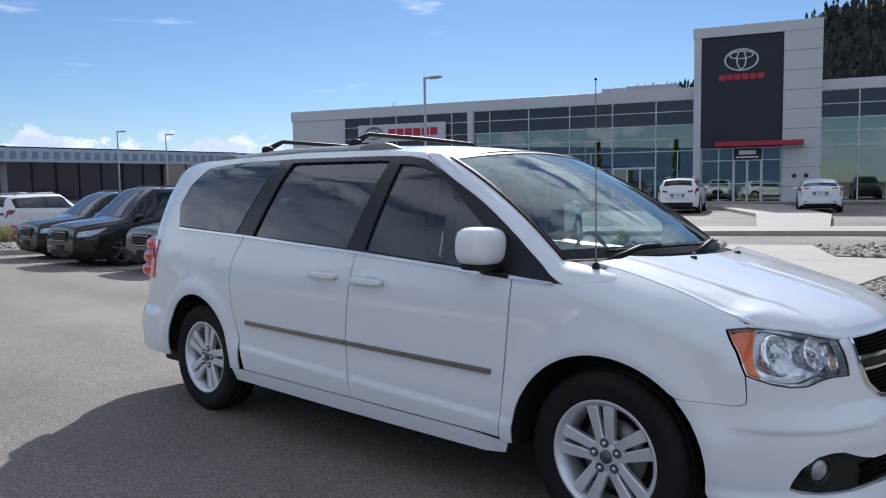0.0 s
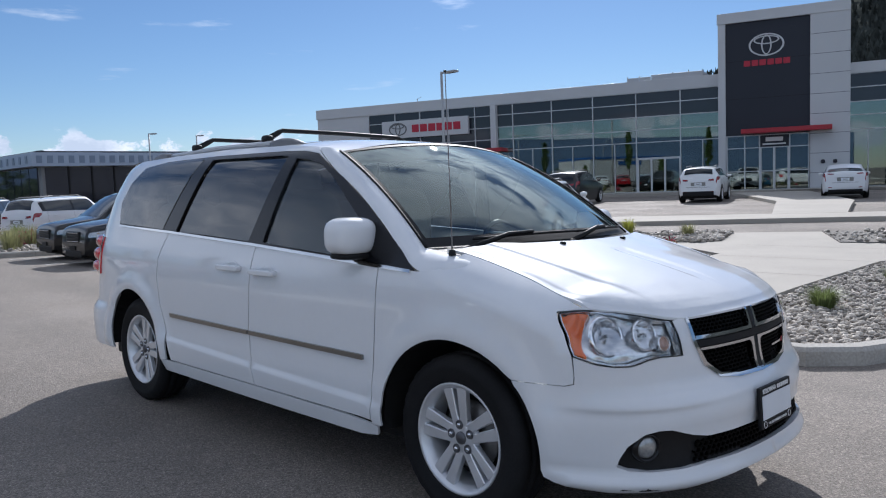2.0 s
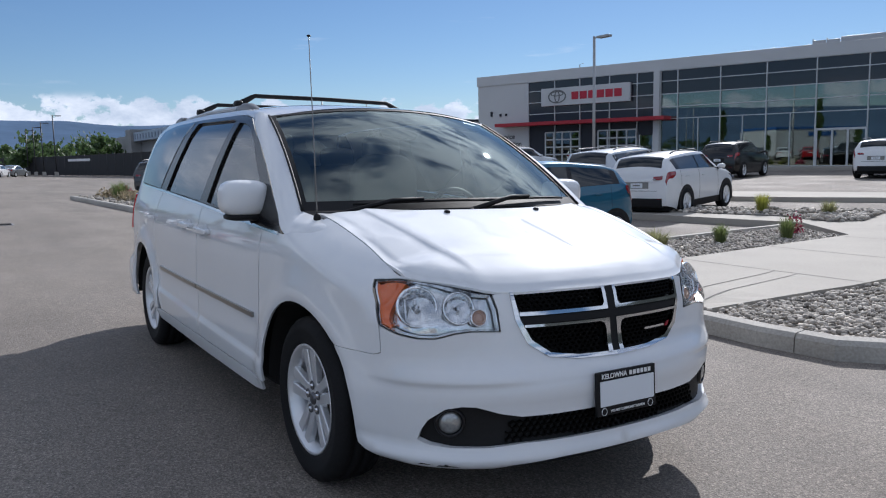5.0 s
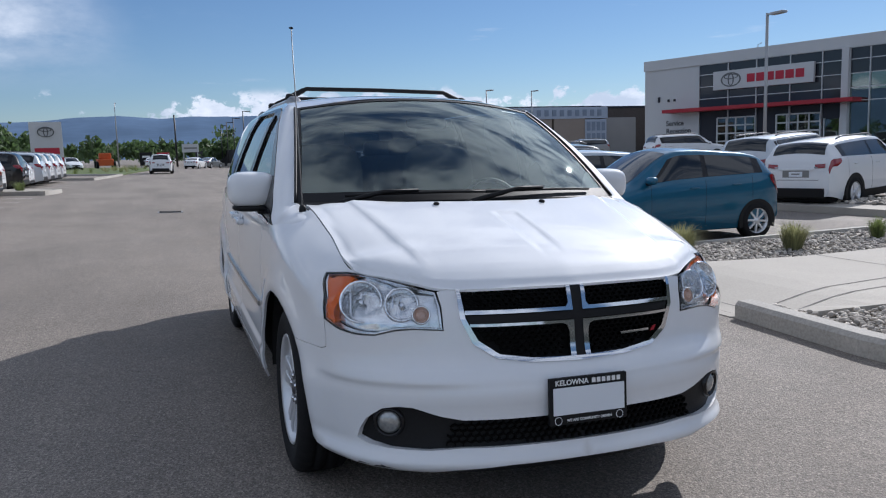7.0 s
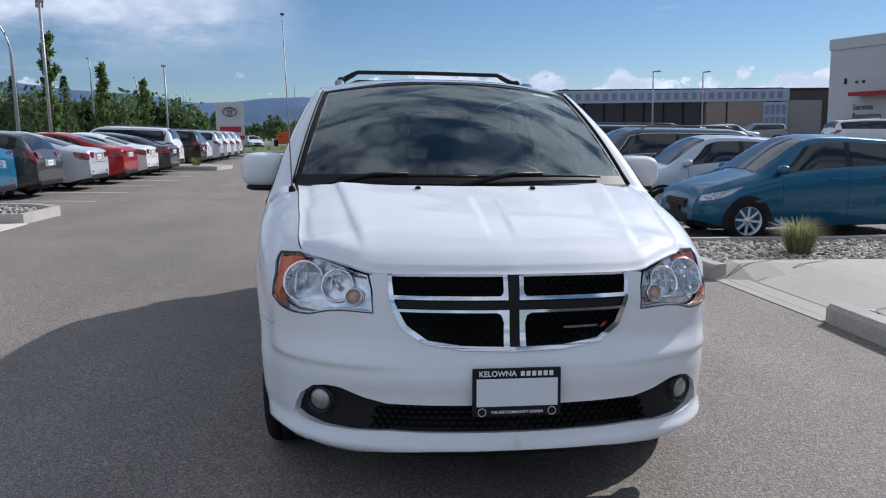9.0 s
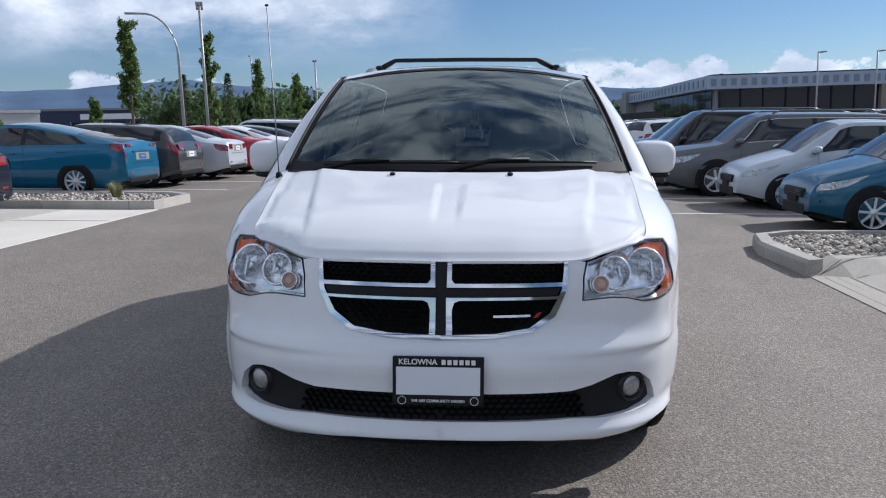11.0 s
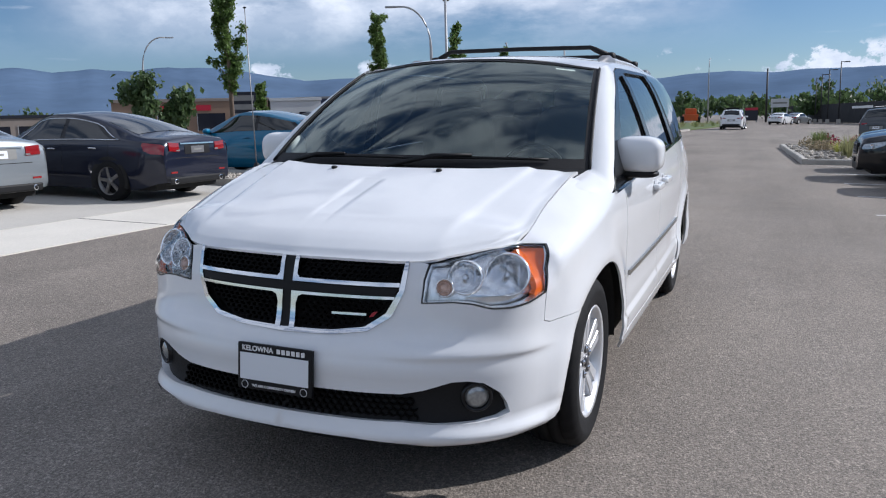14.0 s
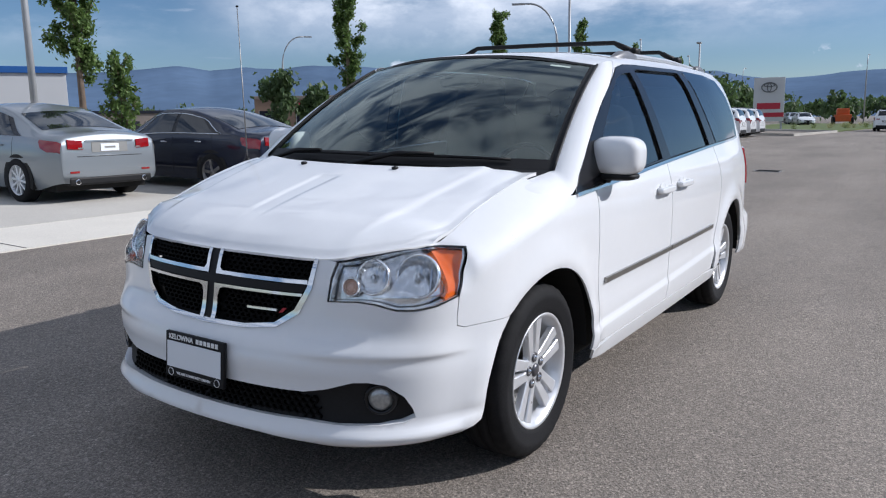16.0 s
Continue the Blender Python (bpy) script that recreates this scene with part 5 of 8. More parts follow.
# ---- parked cars ----
def car_shape(L, W, H, wb, fo, style):
    """Silhouette, belt and plan of a car; x runs forward from the middle of the wheelbase."""
    xf, xr = wb / 2 + fo, wb / 2 + fo - L
    if style == "sedan":
        top = [(xf, 0.52), (xf - 0.06, 0.66), (xf - 0.25, 0.76), (xf - 1.05, 0.92), (xf - 1.25, 0.965), (xf - 2.0, H - 0.06), (xf - 2.45, H), (xf - 2.9, H - 0.02), (xr + 1.25, H - 0.14), (xr + 0.55, 1.10), (xr + 0.10, 1.05), (xr + 0.02, 0.95), (xr, 0.55)]
        belt = [(xr, 0.92), (xr + 0.6, 0.98), (xf - 1.3, 0.90), (xf, 0.6)]
        glass = (xf - 1.22, xf - 2.02, xr + 0.62, xr + 1.30, xf - 1.55, xr + 0.95)
    elif style == "hatch":
        top = [(xf, 0.5), (xf - 0.05, 0.68), (xf - 0.22, 0.82), (xf - 0.78, 0.98), (xf - 0.95, 1.03), (xf - 1.65, H - 0.05), (xf - 2.1, H), (xr + 1.1, H - 0.03), (xr + 0.40, H - 0.12), (xr + 0.10, 1.02), (xr + 0.02, 0.85), (xr, 0.5)]
        belt = [(xr, 1.05), (xr + 0.5, 1.04), (xf - 1.2, 0.94), (xf, 0.66)]
        glass = (xf - 0.92, xf - 1.66, xr + 0.13, xr + 0.42, xf - 1.28, xr + 0.52)
    elif style == "liftback":
        top = [(xf, 0.5), (xf - 0.05, 0.64), (xf - 0.25, 0.76), (xf - 0.95, 0.95), (xf - 1.1, 1.0), (xf - 1.95, H - 0.05), (xf - 2.4, H), (xf - 2.8, H - 0.03), (xr + 0.9, H - 0.21), (xr + 0.12, 1.12), (xr + 0.04, 0.98), (xr, 0.55)]
        belt = [(xr, 1.06), (xr + 0.5, 1.05), (xf - 1.2, 0.92), (xf, 0.6)]
        glass = (xf - 1.08, xf - 1.98, xr + 0.14, xr + 1.05, xf - 1.45, xr + 0.85)
    else:
        top = [(xf, 0.6), (xf - 0.04, 0.86), (xf - 0.18, 0.98), (xf - 0.95, 1.10), (xf - 1.12, 1.14), (xf - 1.80, H - 0.06), (xf - 2.2, H), (xr + 0.9, H - 0.03), (xr + 0.30, H - 0.10), (xr + 0.10, 1.20), (xr + 0.02, 0.95), (xr, 0.55)]
        belt = [(xr, 1.12), (xr + 0.5, 1.12), (xf - 1.3, 1.04), (xf, 0.8)]
        glass = (xf - 1.10, xf - 1.82, xr + 0.12, xr + 0.34, xf - 1.45, xr + 0.50)
    smooth_top = spline(sorted(top), 6)
    tx, tz = [p[0] for p in smooth_top], [p[1] for p in smooth_top]
    belt = sorted(belt)

    def surf(x, v):
        zt = float(np.interp(x, tx, tz))
        zs = min(float(np.interp(x, [b[0] for b in belt], [b[1] for b in belt])), zt - 0.05)
        gh = min(1.0, max(0.0, (zt - zs) / 0.38))
        z0 = 0.20 + 0.10 * ease(xf - 0.5, xf, x) + 0.12 * ease(xr + 0.6, xr, x)
        q = max(0.0, (x - (xf - 0.62)) / 0.62)
        r = max(0.0, ((xr + 0.5) - x) / 0.5)
        w = W / 2 * (1 - 0.30 * q ** 2.6) * (1 - 0.16 * r ** 2.4)
        kt = 0.88 - 0.15 * gh
        if v <= 1:
            z = z0 + (zs - z0) * v
            y = w * float(np.interp(v, [0, 0.12, 0.3, 0.55, 0.72, 0.88, 1], [0.92, 0.965, 0.985, 1.0, 0.995, 0.985, 0.955]))
        elif v <= 2:
            f = v - 1
            z = zs + (zt - 0.055 - zs) * f
            y = w * (0.955 + (kt - 0.955) * f ** 1.2)
        else:
            f = v - 2
            z = zt - 0.055 + 0.055 * math.sin(f * math.pi / 2)
            y = w * kt * (1 - f)
        return Vector((x, y, z))

    return surf, xf, xr, glass


def patch(name, surf, rows, mat, parent, lift=0.004, both=True, label=""):
    """A piece of the body surface: rows of (x, v) pairs, lifted off along the surface."""
    def lay(sgn):
        bm = bmesh.new()
        g = []
        for row in rows:
            line = []
            for x, v in row:
                p = surf(x, v)
                n = (surf(x - 0.01, v) - p).cross(surf(x, min(3.0, v + 0.01)) - p)
                n = n.normalized() if n.length > 1e-9 else Vector((0, 0, 1))
                p = p + n * lift
                line.append(bm.verts.new((p.x, sgn * p.y, p.z)))
            g.append(line)
        for a, b in zip(g, g[1:]):
            for k in range(len(a) - 1):
                bm.faces.new((a[k], a[k + 1], b[k + 1], b[k]))
        return part(name, bm, mat, parent, label, smooth=True)
    return [lay(1), lay(-1)] if both else lay(1)


def car_wheel(parent, x, y, R, mat_rim, width=0.2, spokes=5, n=32):
    w = new("wheel")
    w.parent = parent
    w.matrix_local = pose(x, y, R, 0, 17 * x, 0 if y > 0 else 180)
    h = width / 2
    lathe("tyre", [(R * 0.66, -h), (R * 0.9, -h * 1.05), (R * 0.985, -h * 0.8), (R, -h * 0.3), (R, h * 0.3), (R * 0.985, h * 0.8), (R * 0.9, h * 1.05), (R * 0.68, h)], RUBBER, w, n)
    rim = lathe("rim", [(R * 0.66, -h), (R * 0.62, h * 0.2), (R * 0.69, h * 0.98), (R * 0.66, h * 0.92), (R * 0.60, h * 0.4)], mat_rim, w, n)
    lathe("wheel_back", [(0.0, 0.0), (R * 0.62, 0.0)], DARK_VOID, rim, n)
    for k in range(spokes):
        bm = bmesh.new()
        a = k * math.tau / spokes + 0.3
        hw = 0.017 if spokes > 6 else 0.027
        add_box(bm, 0.03, R * 0.66, h * 0.50, h * 0.82, -hw, hw, 0.006, pose(0, 0, 0, 0, math.degrees(a), 0))
        part("spoke", bm, mat_rim, rim)
    lathe("hub", [(0.0, h * 0.9), (0.05, h * 0.86), (0.065, h * 0.5)], mat_rim, rim, 16)
    return w


def make_car(name, label, category, m, mat, L, W, H, wb, fo, style, R=0.33, rim=None, spokes=5, cladding=False, detail=1.0, chrome=False, roof_mat=None, group=""):
    car = thing(name, label, category, m, group)
    surf, xf, xr, gl = car_shape(L, W, H, wb, fo, style)
    n = int(56 * detail)
    xs = [xr + (xf - xr) * (0.5 - 0.5 * math.cos(math.pi * i / n)) for i in range(n + 1)]
    vs = [0, 0.12, 0.3, 0.55, 0.72, 0.88, 1.0, 1.1, 1.35, 1.65, 1.9, 2.0, 2.15, 2.35, 2.6, 2.8, 3.0]
    bm = bmesh.new()
    rows = []
    for x in xs:
        a = [surf(x, v) for v in vs]
        rows.append([bm.verts.new(p) for p in a] + [bm.verts.new((p.x, -p.y, p.z)) for p in a[-2::-1]])
    for a, b in zip(rows, rows[1:]):
        for k in range(len(a) - 1):
            bm.faces.new((a[k], a[k + 1], b[k + 1], b[k]))
    bm.faces.new(rows[0])
    bm.faces.new(rows[-1][::-1])
    part("body", bm, mat, car, smooth=True)
    ws0, ws1, rw0, rw1, sf, sr = gl
    lin = lambda a, b, k: [a + (b - a) * i / k for i in range(k + 1)]
    vtop = [2.12, 2.3, 2.55, 2.8, 3.0]
    for nm, x0, x1, lab in (("windscreen", ws0, ws1, "windscreen glass"), ("rear_window", rw0, rw1, "rear window glass")):
        bm = bmesh.new()
        g = []
        for x in lin(x0, x1, 8):
            a = [surf(x, v) for v in vtop]
            line = a + [Vector((p.x, -p.y, p.z)) for p in a[-2::-1]]
            d = surf(x + 0.02, 3.0) - surf(x - 0.02, 3.0)
            nn = Vector((-d.z, 0, d.x)).normalized()
            nn = nn if nn.z > 0 else -nn
            g.append([bm.verts.new(p + nn * 0.006) for p in line])
        for a, b in zip(g, g[1:]):
            for k in range(len(a) - 1):
                bm.faces.new((a[k], a[k + 1], b[k + 1], b[k]))
        part(nm, bm, CAR_GLASS, car, lab, smooth=True)
    # side glass in two panes, with dark surround
    lo, hi = 1.10, 1.86

    def pane(xa0, xa1, xb0, xb1, k=8):
        """Grid between a front edge that leans from xa0 to xa1 and a rear edge that leans from xb0 to xb1."""
        out = []
        for i in range(6):
            f = i / 5
            v = lo + (hi - lo) * f
            out.append([(x, v) for x in lin(xa0 + (xa1 - xa0) * f, xb0 + (xb1 - xb0) * f, k)])
        return out
    mid = (sf + sr) / 2 + 0.02
    patch("window_surround", surf, pane(sf + 0.10, ws1 + 0.04, sr - 0.12, rw1 + 0.0, 16), BLACK_GLOSS, car, 0.003)
    patch("side_window", surf, [r for r in pane(sf + 0.0, ws1 - 0.06, mid + 0.05, mid + 0.02)], CAR_GLASS, car, 0.007)
    patch("side_window", surf, [r for r in pane(mid - 0.05, mid - 0.06, sr + 0.05, rw1 + 0.14)], CAR_GLASS, car, 0.007)
    if chrome:
        for sg in (1, -1):
            pts = [surf(x, v) for x, v in [(sf + 0.10, lo)] + [(sf + 0.10 + (ws1 + 0.04 - sf - 0.10) * f, lo + (hi - lo) * f) for f in (0.35, 0.7, 1.0)] + [(x, hi) for x in lin(ws1, rw1 + 0.1, 8)] + [(sr - 0.12 + (rw1 - sr + 0.12) * f, lo + (hi - lo) * f) for f in (0.9, 0.6, 0.3, 0.0)] + [(x, lo) for x in lin(sr, sf, 8)]]
            tube("window_trim", [(p.x, sg * (p.y + 0.006), p.z) for p in pts], 0.011, CHROME, car, 5, "bright strip round the side windows")
    # lamps, grille, bumpers
    big = style == "suv"
    sweep = [(0.76, 0.07, 0.26), (0.82, 0.06, 0.40), (0.89, 0.07, 0.54), (0.96, 0.10, 0.66)]
    hl = patch("headlight", surf, [[(x, v) for x in lin(xf - a, xf - b, 8)] for v, a, b in sweep], HEADLIGHT, car, 0.008, label="headlight")
    for sg in (0, 1):
        p = surf(xf - 0.24, 0.86)
        lathe("lamp_bowl", [(0.0, 0.0), (0.03, 0.004), (0.05, 0.014), (0.055, 0.010)], CHROME, hl[sg], 16).matrix_local = pose(p.x + 0.012, (1 - 2 * sg) * (p.y + 0.012), p.z, 0, 0, -62 if sg == 0 else -118)
    spans = {"sedan": (0.36, 0.74, 0.99), "suv": (0.34, 0.80, 0.99), "hatch": (0.26, 0.76, 0.99), "liftback": (0.30, 0.80, 0.99)}[style]
    tl = patch("tail_lamp", surf, [[(x, v) for x in lin(xr + spans[0] * (0.55 + 0.45 * f), xr + 0.02, 6)] for v, f in ((spans[1], 0.0), (spans[1] + 0.08, 0.7), (0.94, 1.0), (spans[2], 0.9))], RED_LENS, car, 0.010, label="red tail lamp")
    # rear face: its x at a height
    zr_, xr_ = zip(*sorted((surf(x, 3.0).z, x) for x in np.linspace(xr, xr + 0.6, 60)))
    back = lambda z: float(np.interp(z, zr_, xr_))
    half = lambda z: surf(back(z), 2.0).y

    def rear_piece(nm, y0, y1, z0, z1, mat_, parent_, out=0.010, lab="", dip=0.0):
        """A piece that lies on the rear face between two heights."""
        bm = bmesh.new()
        g = []
        for i in range(5):
            z = z0 + (z1 - z0) * i / 4
            line_ = []
            for j in range(7):
                f = j / 6
                y = y0 + (y1 - y0) * f
                line_.append(bm.verts.new((back(z) - out, y, z + dip * f)))
            g.append(line_)
        for a_, b_ in zip(g, g[1:]):
            for k in range(6):
                bm.faces.new((a_[k], a_[k + 1], b_[k + 1], b_[k]))
        r_ = bmesh.ops.extrude_face_region(bm, geom=list(bm.faces))
        bmesh.ops.translate(bm, verts=[v for v in r_["geom"] if isinstance(v, bmesh.types.BMVert)], vec=(0.03, 0, 0))
        return part(nm, bm, mat_, parent_, lab)
    lz0, lz1 = {"sedan": (0.78, 0.95), "suv": (0.90, 1.02), "hatch": (0.84, 1.0), "liftback": (0.97, 1.05)}[style]
    for sg in (0, 1):
        s_ = 1 - 2 * sg
        h_ = half((lz0 + lz1) / 2)
        rear_piece("lamp_inner", s_ * h_ * 0.66, s_ * h_ * 1.0, lz0 + 0.02, lz1 - 0.015, RED_LENS, tl[sg], dip=0.015)
        rear_piece("reverse_lamp", s_ * h_ * 0.64, s_ * h_ * 0.76, lz0 + 0.03, lz0 + 0.052, FOG_LENS, tl[sg], 0.013)
        rear_piece("bumper_reflector", s_ * half(0.5) * 0.78, s_ * half(0.5) * 0.99, 0.46, 0.49, RED_LENS, car, 0.008)
    pz = {"sedan": 0.83, "suv": 0.80, "hatch": 0.76, "liftback": 0.80}[style]
    recess = rear_piece("plate_recess", -0.30, 0.30, pz - 0.075, pz + 0.075, GREY_TRIM if mat not in (P_BLACK, P_NAVY) else BLACK_PLASTIC, car, 0.004)
    plate = rear_piece("rear_plate", -0.152, 0.152, pz - 0.058, pz + 0.052, GREY_RAIL if mat is P_NAVY else PLATE_WHITE if mat is not P_PRIUS else BLUE_SIGN, car, 0.010, "small plate")
    rear_piece("plate_bar", -0.09, 0.09, pz - 0.014, pz + 0.014, GREY_TRIM, plate, 0.013)
    rear_piece("plate_trim", -0.40, 0.40, pz + 0.085, pz + 0.108, CHROME if chrome else mat, car, 0.016)
    lidz = pz - 0.13
    rear_piece("lid_seam", -half(lidz) * 0.80, half(lidz) * 0.80, lidz - 0.006, lidz + 0.004, DARK_VOID, car, 0.002)
    fw = W / 2 * 0.60
    gz0, gz1 = (0.56, 0.82) if big else (0.46, 0.60)
    gw = fw * (0.64 if big else 0.72)
    grille = box("grille", xf - 0.10, xf + 0.012, -gw, gw, gz0, gz1, BLACK_PLASTIC, car, 0.035, "dark grille")
    for k in range(4):
        z = gz0 + 0.035 + k * (gz1 - gz0 - 0.07) / 3
        box("grille_bar", xf + 0.002, xf + 0.020, -gw * 0.9, gw * 0.9, z - 0.006, z + 0.006, CHROME if (chrome or big) and k in (0, 3) else BLACK_GLOSS, grille, 0.003)
    box("front_intake", xf - 0.14, xf + 0.008, -fw * 0.82, fw * 0.82, 0.24, 0.40, BLACK_PLASTIC, car, 0.03)
    box("front_plate", xf + 0.004, xf + 0.026, -0.16, 0.16, 0.40, 0.50, BLACK_PLASTIC, car, 0.004)
    for sg in (1, -1):
        fog = superblob("fog_lamp", FOG_LENS, car, (xf - 0.10, sg * W * 0.335, 0.46), (0.05, 0.07, 0.035), 2.5, None, "", 8)
        superblob("fog_surround", BLACK_PLASTIC, fog, (xf - 0.125, sg * W * 0.34, 0.455), (0.055, 0.11, 0.06), 2.6, None, "", 8)
    box("rear_bumper_trim", xr - 0.012, xr + 0.14, -W / 2 * 0.74, W / 2 * 0.74, 0.28, 0.40 if not big else 0.50, BLACK_PLASTIC, car, 0.03, "dark lower bumper")
    if style == "sedan" and detail == 1.0:
        for sg in (1, -1):
            lathe("exhaust_tip", [(0.030, 0.0), (0.042, 0.0), (0.044, -0.10), (0.0, -0.10)], CHROME, car, 16).matrix_local = pose(xr - 0.018, sg * W * 0.30, 0.33, 0, 0, 90)
    if big:
        for sg in (1, -1):
            tube("roof_rail", [(ws1 - 0.25, sg * W * 0.335, H - 0.03), (ws1 - 0.45, sg * W * 0.335, H + 0.03), (rw1 + 0.45, sg * W * 0.335, H + 0.01), (rw1 + 0.25, sg * W * 0.33, H - 0.04)], 0.018, GREY_RAIL, car, 6)
    for sg in (1, -1):
        mi = superblob("mirror", mat, car, (sf + 0.10, sg * (W / 2 + 0.06), surf(sf, 1.0).z + 0.07), (0.07, 0.10, 0.062), 2.8, None, "", 9)
        box("mirror_foot", sf + 0.07, sf + 0.13, min(sg * (W / 2 - 0.06), sg * (W / 2 + 0.03)), max(sg * (W / 2 - 0.06), sg * (W / 2 + 0.03)), surf(sf, 1.0).z + 0.0, surf(sf, 1.0).z + 0.05, BLACK_PLASTIC, mi, 0.008)
        for xh in (mid + 0.22, sr + 0.42):
            p = surf(xh, 0.86)
            superblob("door_handle", CHROME if chrome else mat, car, (xh, sg * (p.y + 0.012), p.z), (0.09, 0.016, 0.014), 3.0, None, "", 6)
        # door seams as fine dark lines set in the skin
        for xd in (sf + 0.05, mid, sr + 0.10):
            bm = bmesh.new()
            pts = [surf(xd, v) for v in np.linspace(0.12, 1.0, 8)]
            tube_bm(bm, [(p.x, sg * (p.y - 0.003), p.z) for p in pts], 0.006, 4)
            part("door_seam", bm, DARK_VOID, car)
    for x in (wb / 2, -wb / 2):
        for sg in (1, -1):
            yb = surf(x, 0.45).y
            bm = bmesh.new()
            # uncut body: ring's colour stands in for arch-gap shade, plus cladding where fitted
            prof = [(R + (0.055 if not cladding else 0.085), yb - 0.06), (R + (0.055 if not cladding else 0.085), yb + (0.016 if cladding else 0.004)), (R - 0.012, yb + (0.016 if cladding else 0.004)), (R - 0.012, yb - 0.02), (0.05, yb - 0.04)]
            rings = lathe_bm(bm, prof, 40)
            kill = [v for r_ in rings for v in r_ if v.co.z < -R * 0.42]
            bmesh.ops.delete(bm, geom=kill, context="VERTS")
            bmesh.ops.transform(bm, matrix=pose(x, 0, R, 0, 0, 0), verts=bm.verts)
            if sg < 0:
                for v in bm.verts:
                    v.co.y = -v.co.y
            part("wheel_arch", bm, BLACK_PLASTIC if cladding else DARK_VOID, car)
            car_wheel(car, x, sg * (yb - 0.085), R, rim or ALLOY, 0.21, spokes)
    if cladding:
        for sg in (1, -1):
            patch("sill_cladding", (lambda x, v, s=surf: s(x, v)), [[(x, v) for x in lin(wb / 2 - R - 0.08, -wb / 2 + R + 0.08, 10)] for v in (0.0, 0.1, 0.2)], BLACK_PLASTIC, car, 0.012)
            break
    box("floor_pan", xr + 0.25, xf - 0.25, -W / 2 * 0.8, W / 2 * 0.8, 0.18, 0.30, DARK_VOID, car)
    return car


def park(x, y, heading):
    """On the ground at a place; heading 0 faces +x."""
    return pose(x, y, lie(y), math.degrees(math.atan((lie(y + 1) - lie(y - 1)) / 2)) * math.cos(radians(heading)), -math.degrees(math.atan((lie(y + 1) - lie(y - 1)) / 2)) * math.sin(radians(heading)), heading)


CAR_GLASS = material("car_glass", (0.012, 0.015, 0.017), rough=0.04, vary=0.1, scale=2, coat=0.2, spec=0.6)
HEADLIGHT = material("headlight_lens", (0.36, 0.38, 0.40), rough=0.10, metal=0.6, coat=1.0, fine=0.35, fine_scale=25)
P_TEAL = paint("teal_paint", (0.012, 0.105, 0.185), 0.35)
P_SILVERWHITE = paint("silver_white_paint", (0.52, 0.56, 0.60), 0.2)
P_GREY = paint("grey_paint", (0.11, 0.115, 0.12), 0.4)
P_BLACK = paint("black_paint", (0.007, 0.007, 0.008))
P_NAVY = paint("navy_paint", (0.007, 0.010, 0.025), 0.2)
P_SILVER = paint("silver_paint", (0.25, 0.275, 0.295), 0.6)
P_PRIUS = paint("bright_blue_paint", (0.006, 0.125, 0.235), 0.3)
P_DARKGREY = paint("dark_grey_paint", (0.055, 0.058, 0.062), 0.3)
P_RED = paint("red_paint", (0.36, 0.008, 0.014), 0.2)
P_WHITE = paint("plain_white_paint", (0.74, 0.75, 0.76))

ROW = "cars parked along the aisle"
make_car("hatchback", "teal blue compact hatchback parked beside a gravel bed", "car", park(-7.46, 6.34, -90), P_TEAL, 3.76, 1.60, 1.50, 2.52, 0.72, "hatch", 0.30, ALLOY, 8, group=ROW)
make_car("hatchback", "silver-white small hatchback parked nose to the aisle", "car", park(-10.45, 6.3, -90), P_SILVERWHITE, 3.80, 1.67, 1.50, 2.45, 0.75, "hatch", 0.29, ALLOY, 8, group=ROW)
make_car("suv", "grey metallic family SUV parked nose to the aisle", "car", park(-13.2, 6.05, -90), P_GREY, 4.76, 1.89, 1.68, 2.78, 0.93, "suv", 0.36, ALLOY, 6, chrome=True, group=ROW)
make_car("suv", "black large SUV with dark wheels parked nose first", "car", park(-16.1, 5.8, -90), P_BLACK, 5.19, 1.99, 1.79, 3.07, 0.96, "suv", 0.39, ALLOY_DARK, 6, group=ROW)
make_car("suv", "black SUV parked beside the planting bed", "car", park(-18.85, 5.9, -90), P_BLACK, 4.7, 1.88, 1.70, 2.75, 0.92, "suv", 0.36, ALLOY, 5, group=ROW)
make_car("sedan", "silver grey saloon parked on the concrete apron", "car", park(-4.42, -10.72, -90), P_SILVER, 4.63, 1.87, 1.48, 2.78, 0.92, "sedan", 0.335, ALLOY, 10, group=ROW)
make_car("sedan", "glossy navy saloon parked on the concrete apron", "car", park(-7.08, -9.62, -90), P_NAVY, 4.69, 1.81, 1.44, 2.84, 0.80, "sedan", 0.335, STEEL, 5, chrome=True, group=ROW)
make_car("liftback", "bright blue liftback beside a gravel bed", "car", park(-12.05, -9.35, -90), P_PRIUS, 4.65, 1.76, 1.47, 2.70, 0.95, "liftback", 0.32, ALLOY, 10, group=ROW)
make_car("hatchback", "dark grey hatchback with red tail lamps", "car", park(-14.55, -9.05, -90), P_DARKGREY, 4.26, 1.80, 1.48, 2.63, 0.86, "hatch", 0.32, ALLOY, 5, group=ROW)
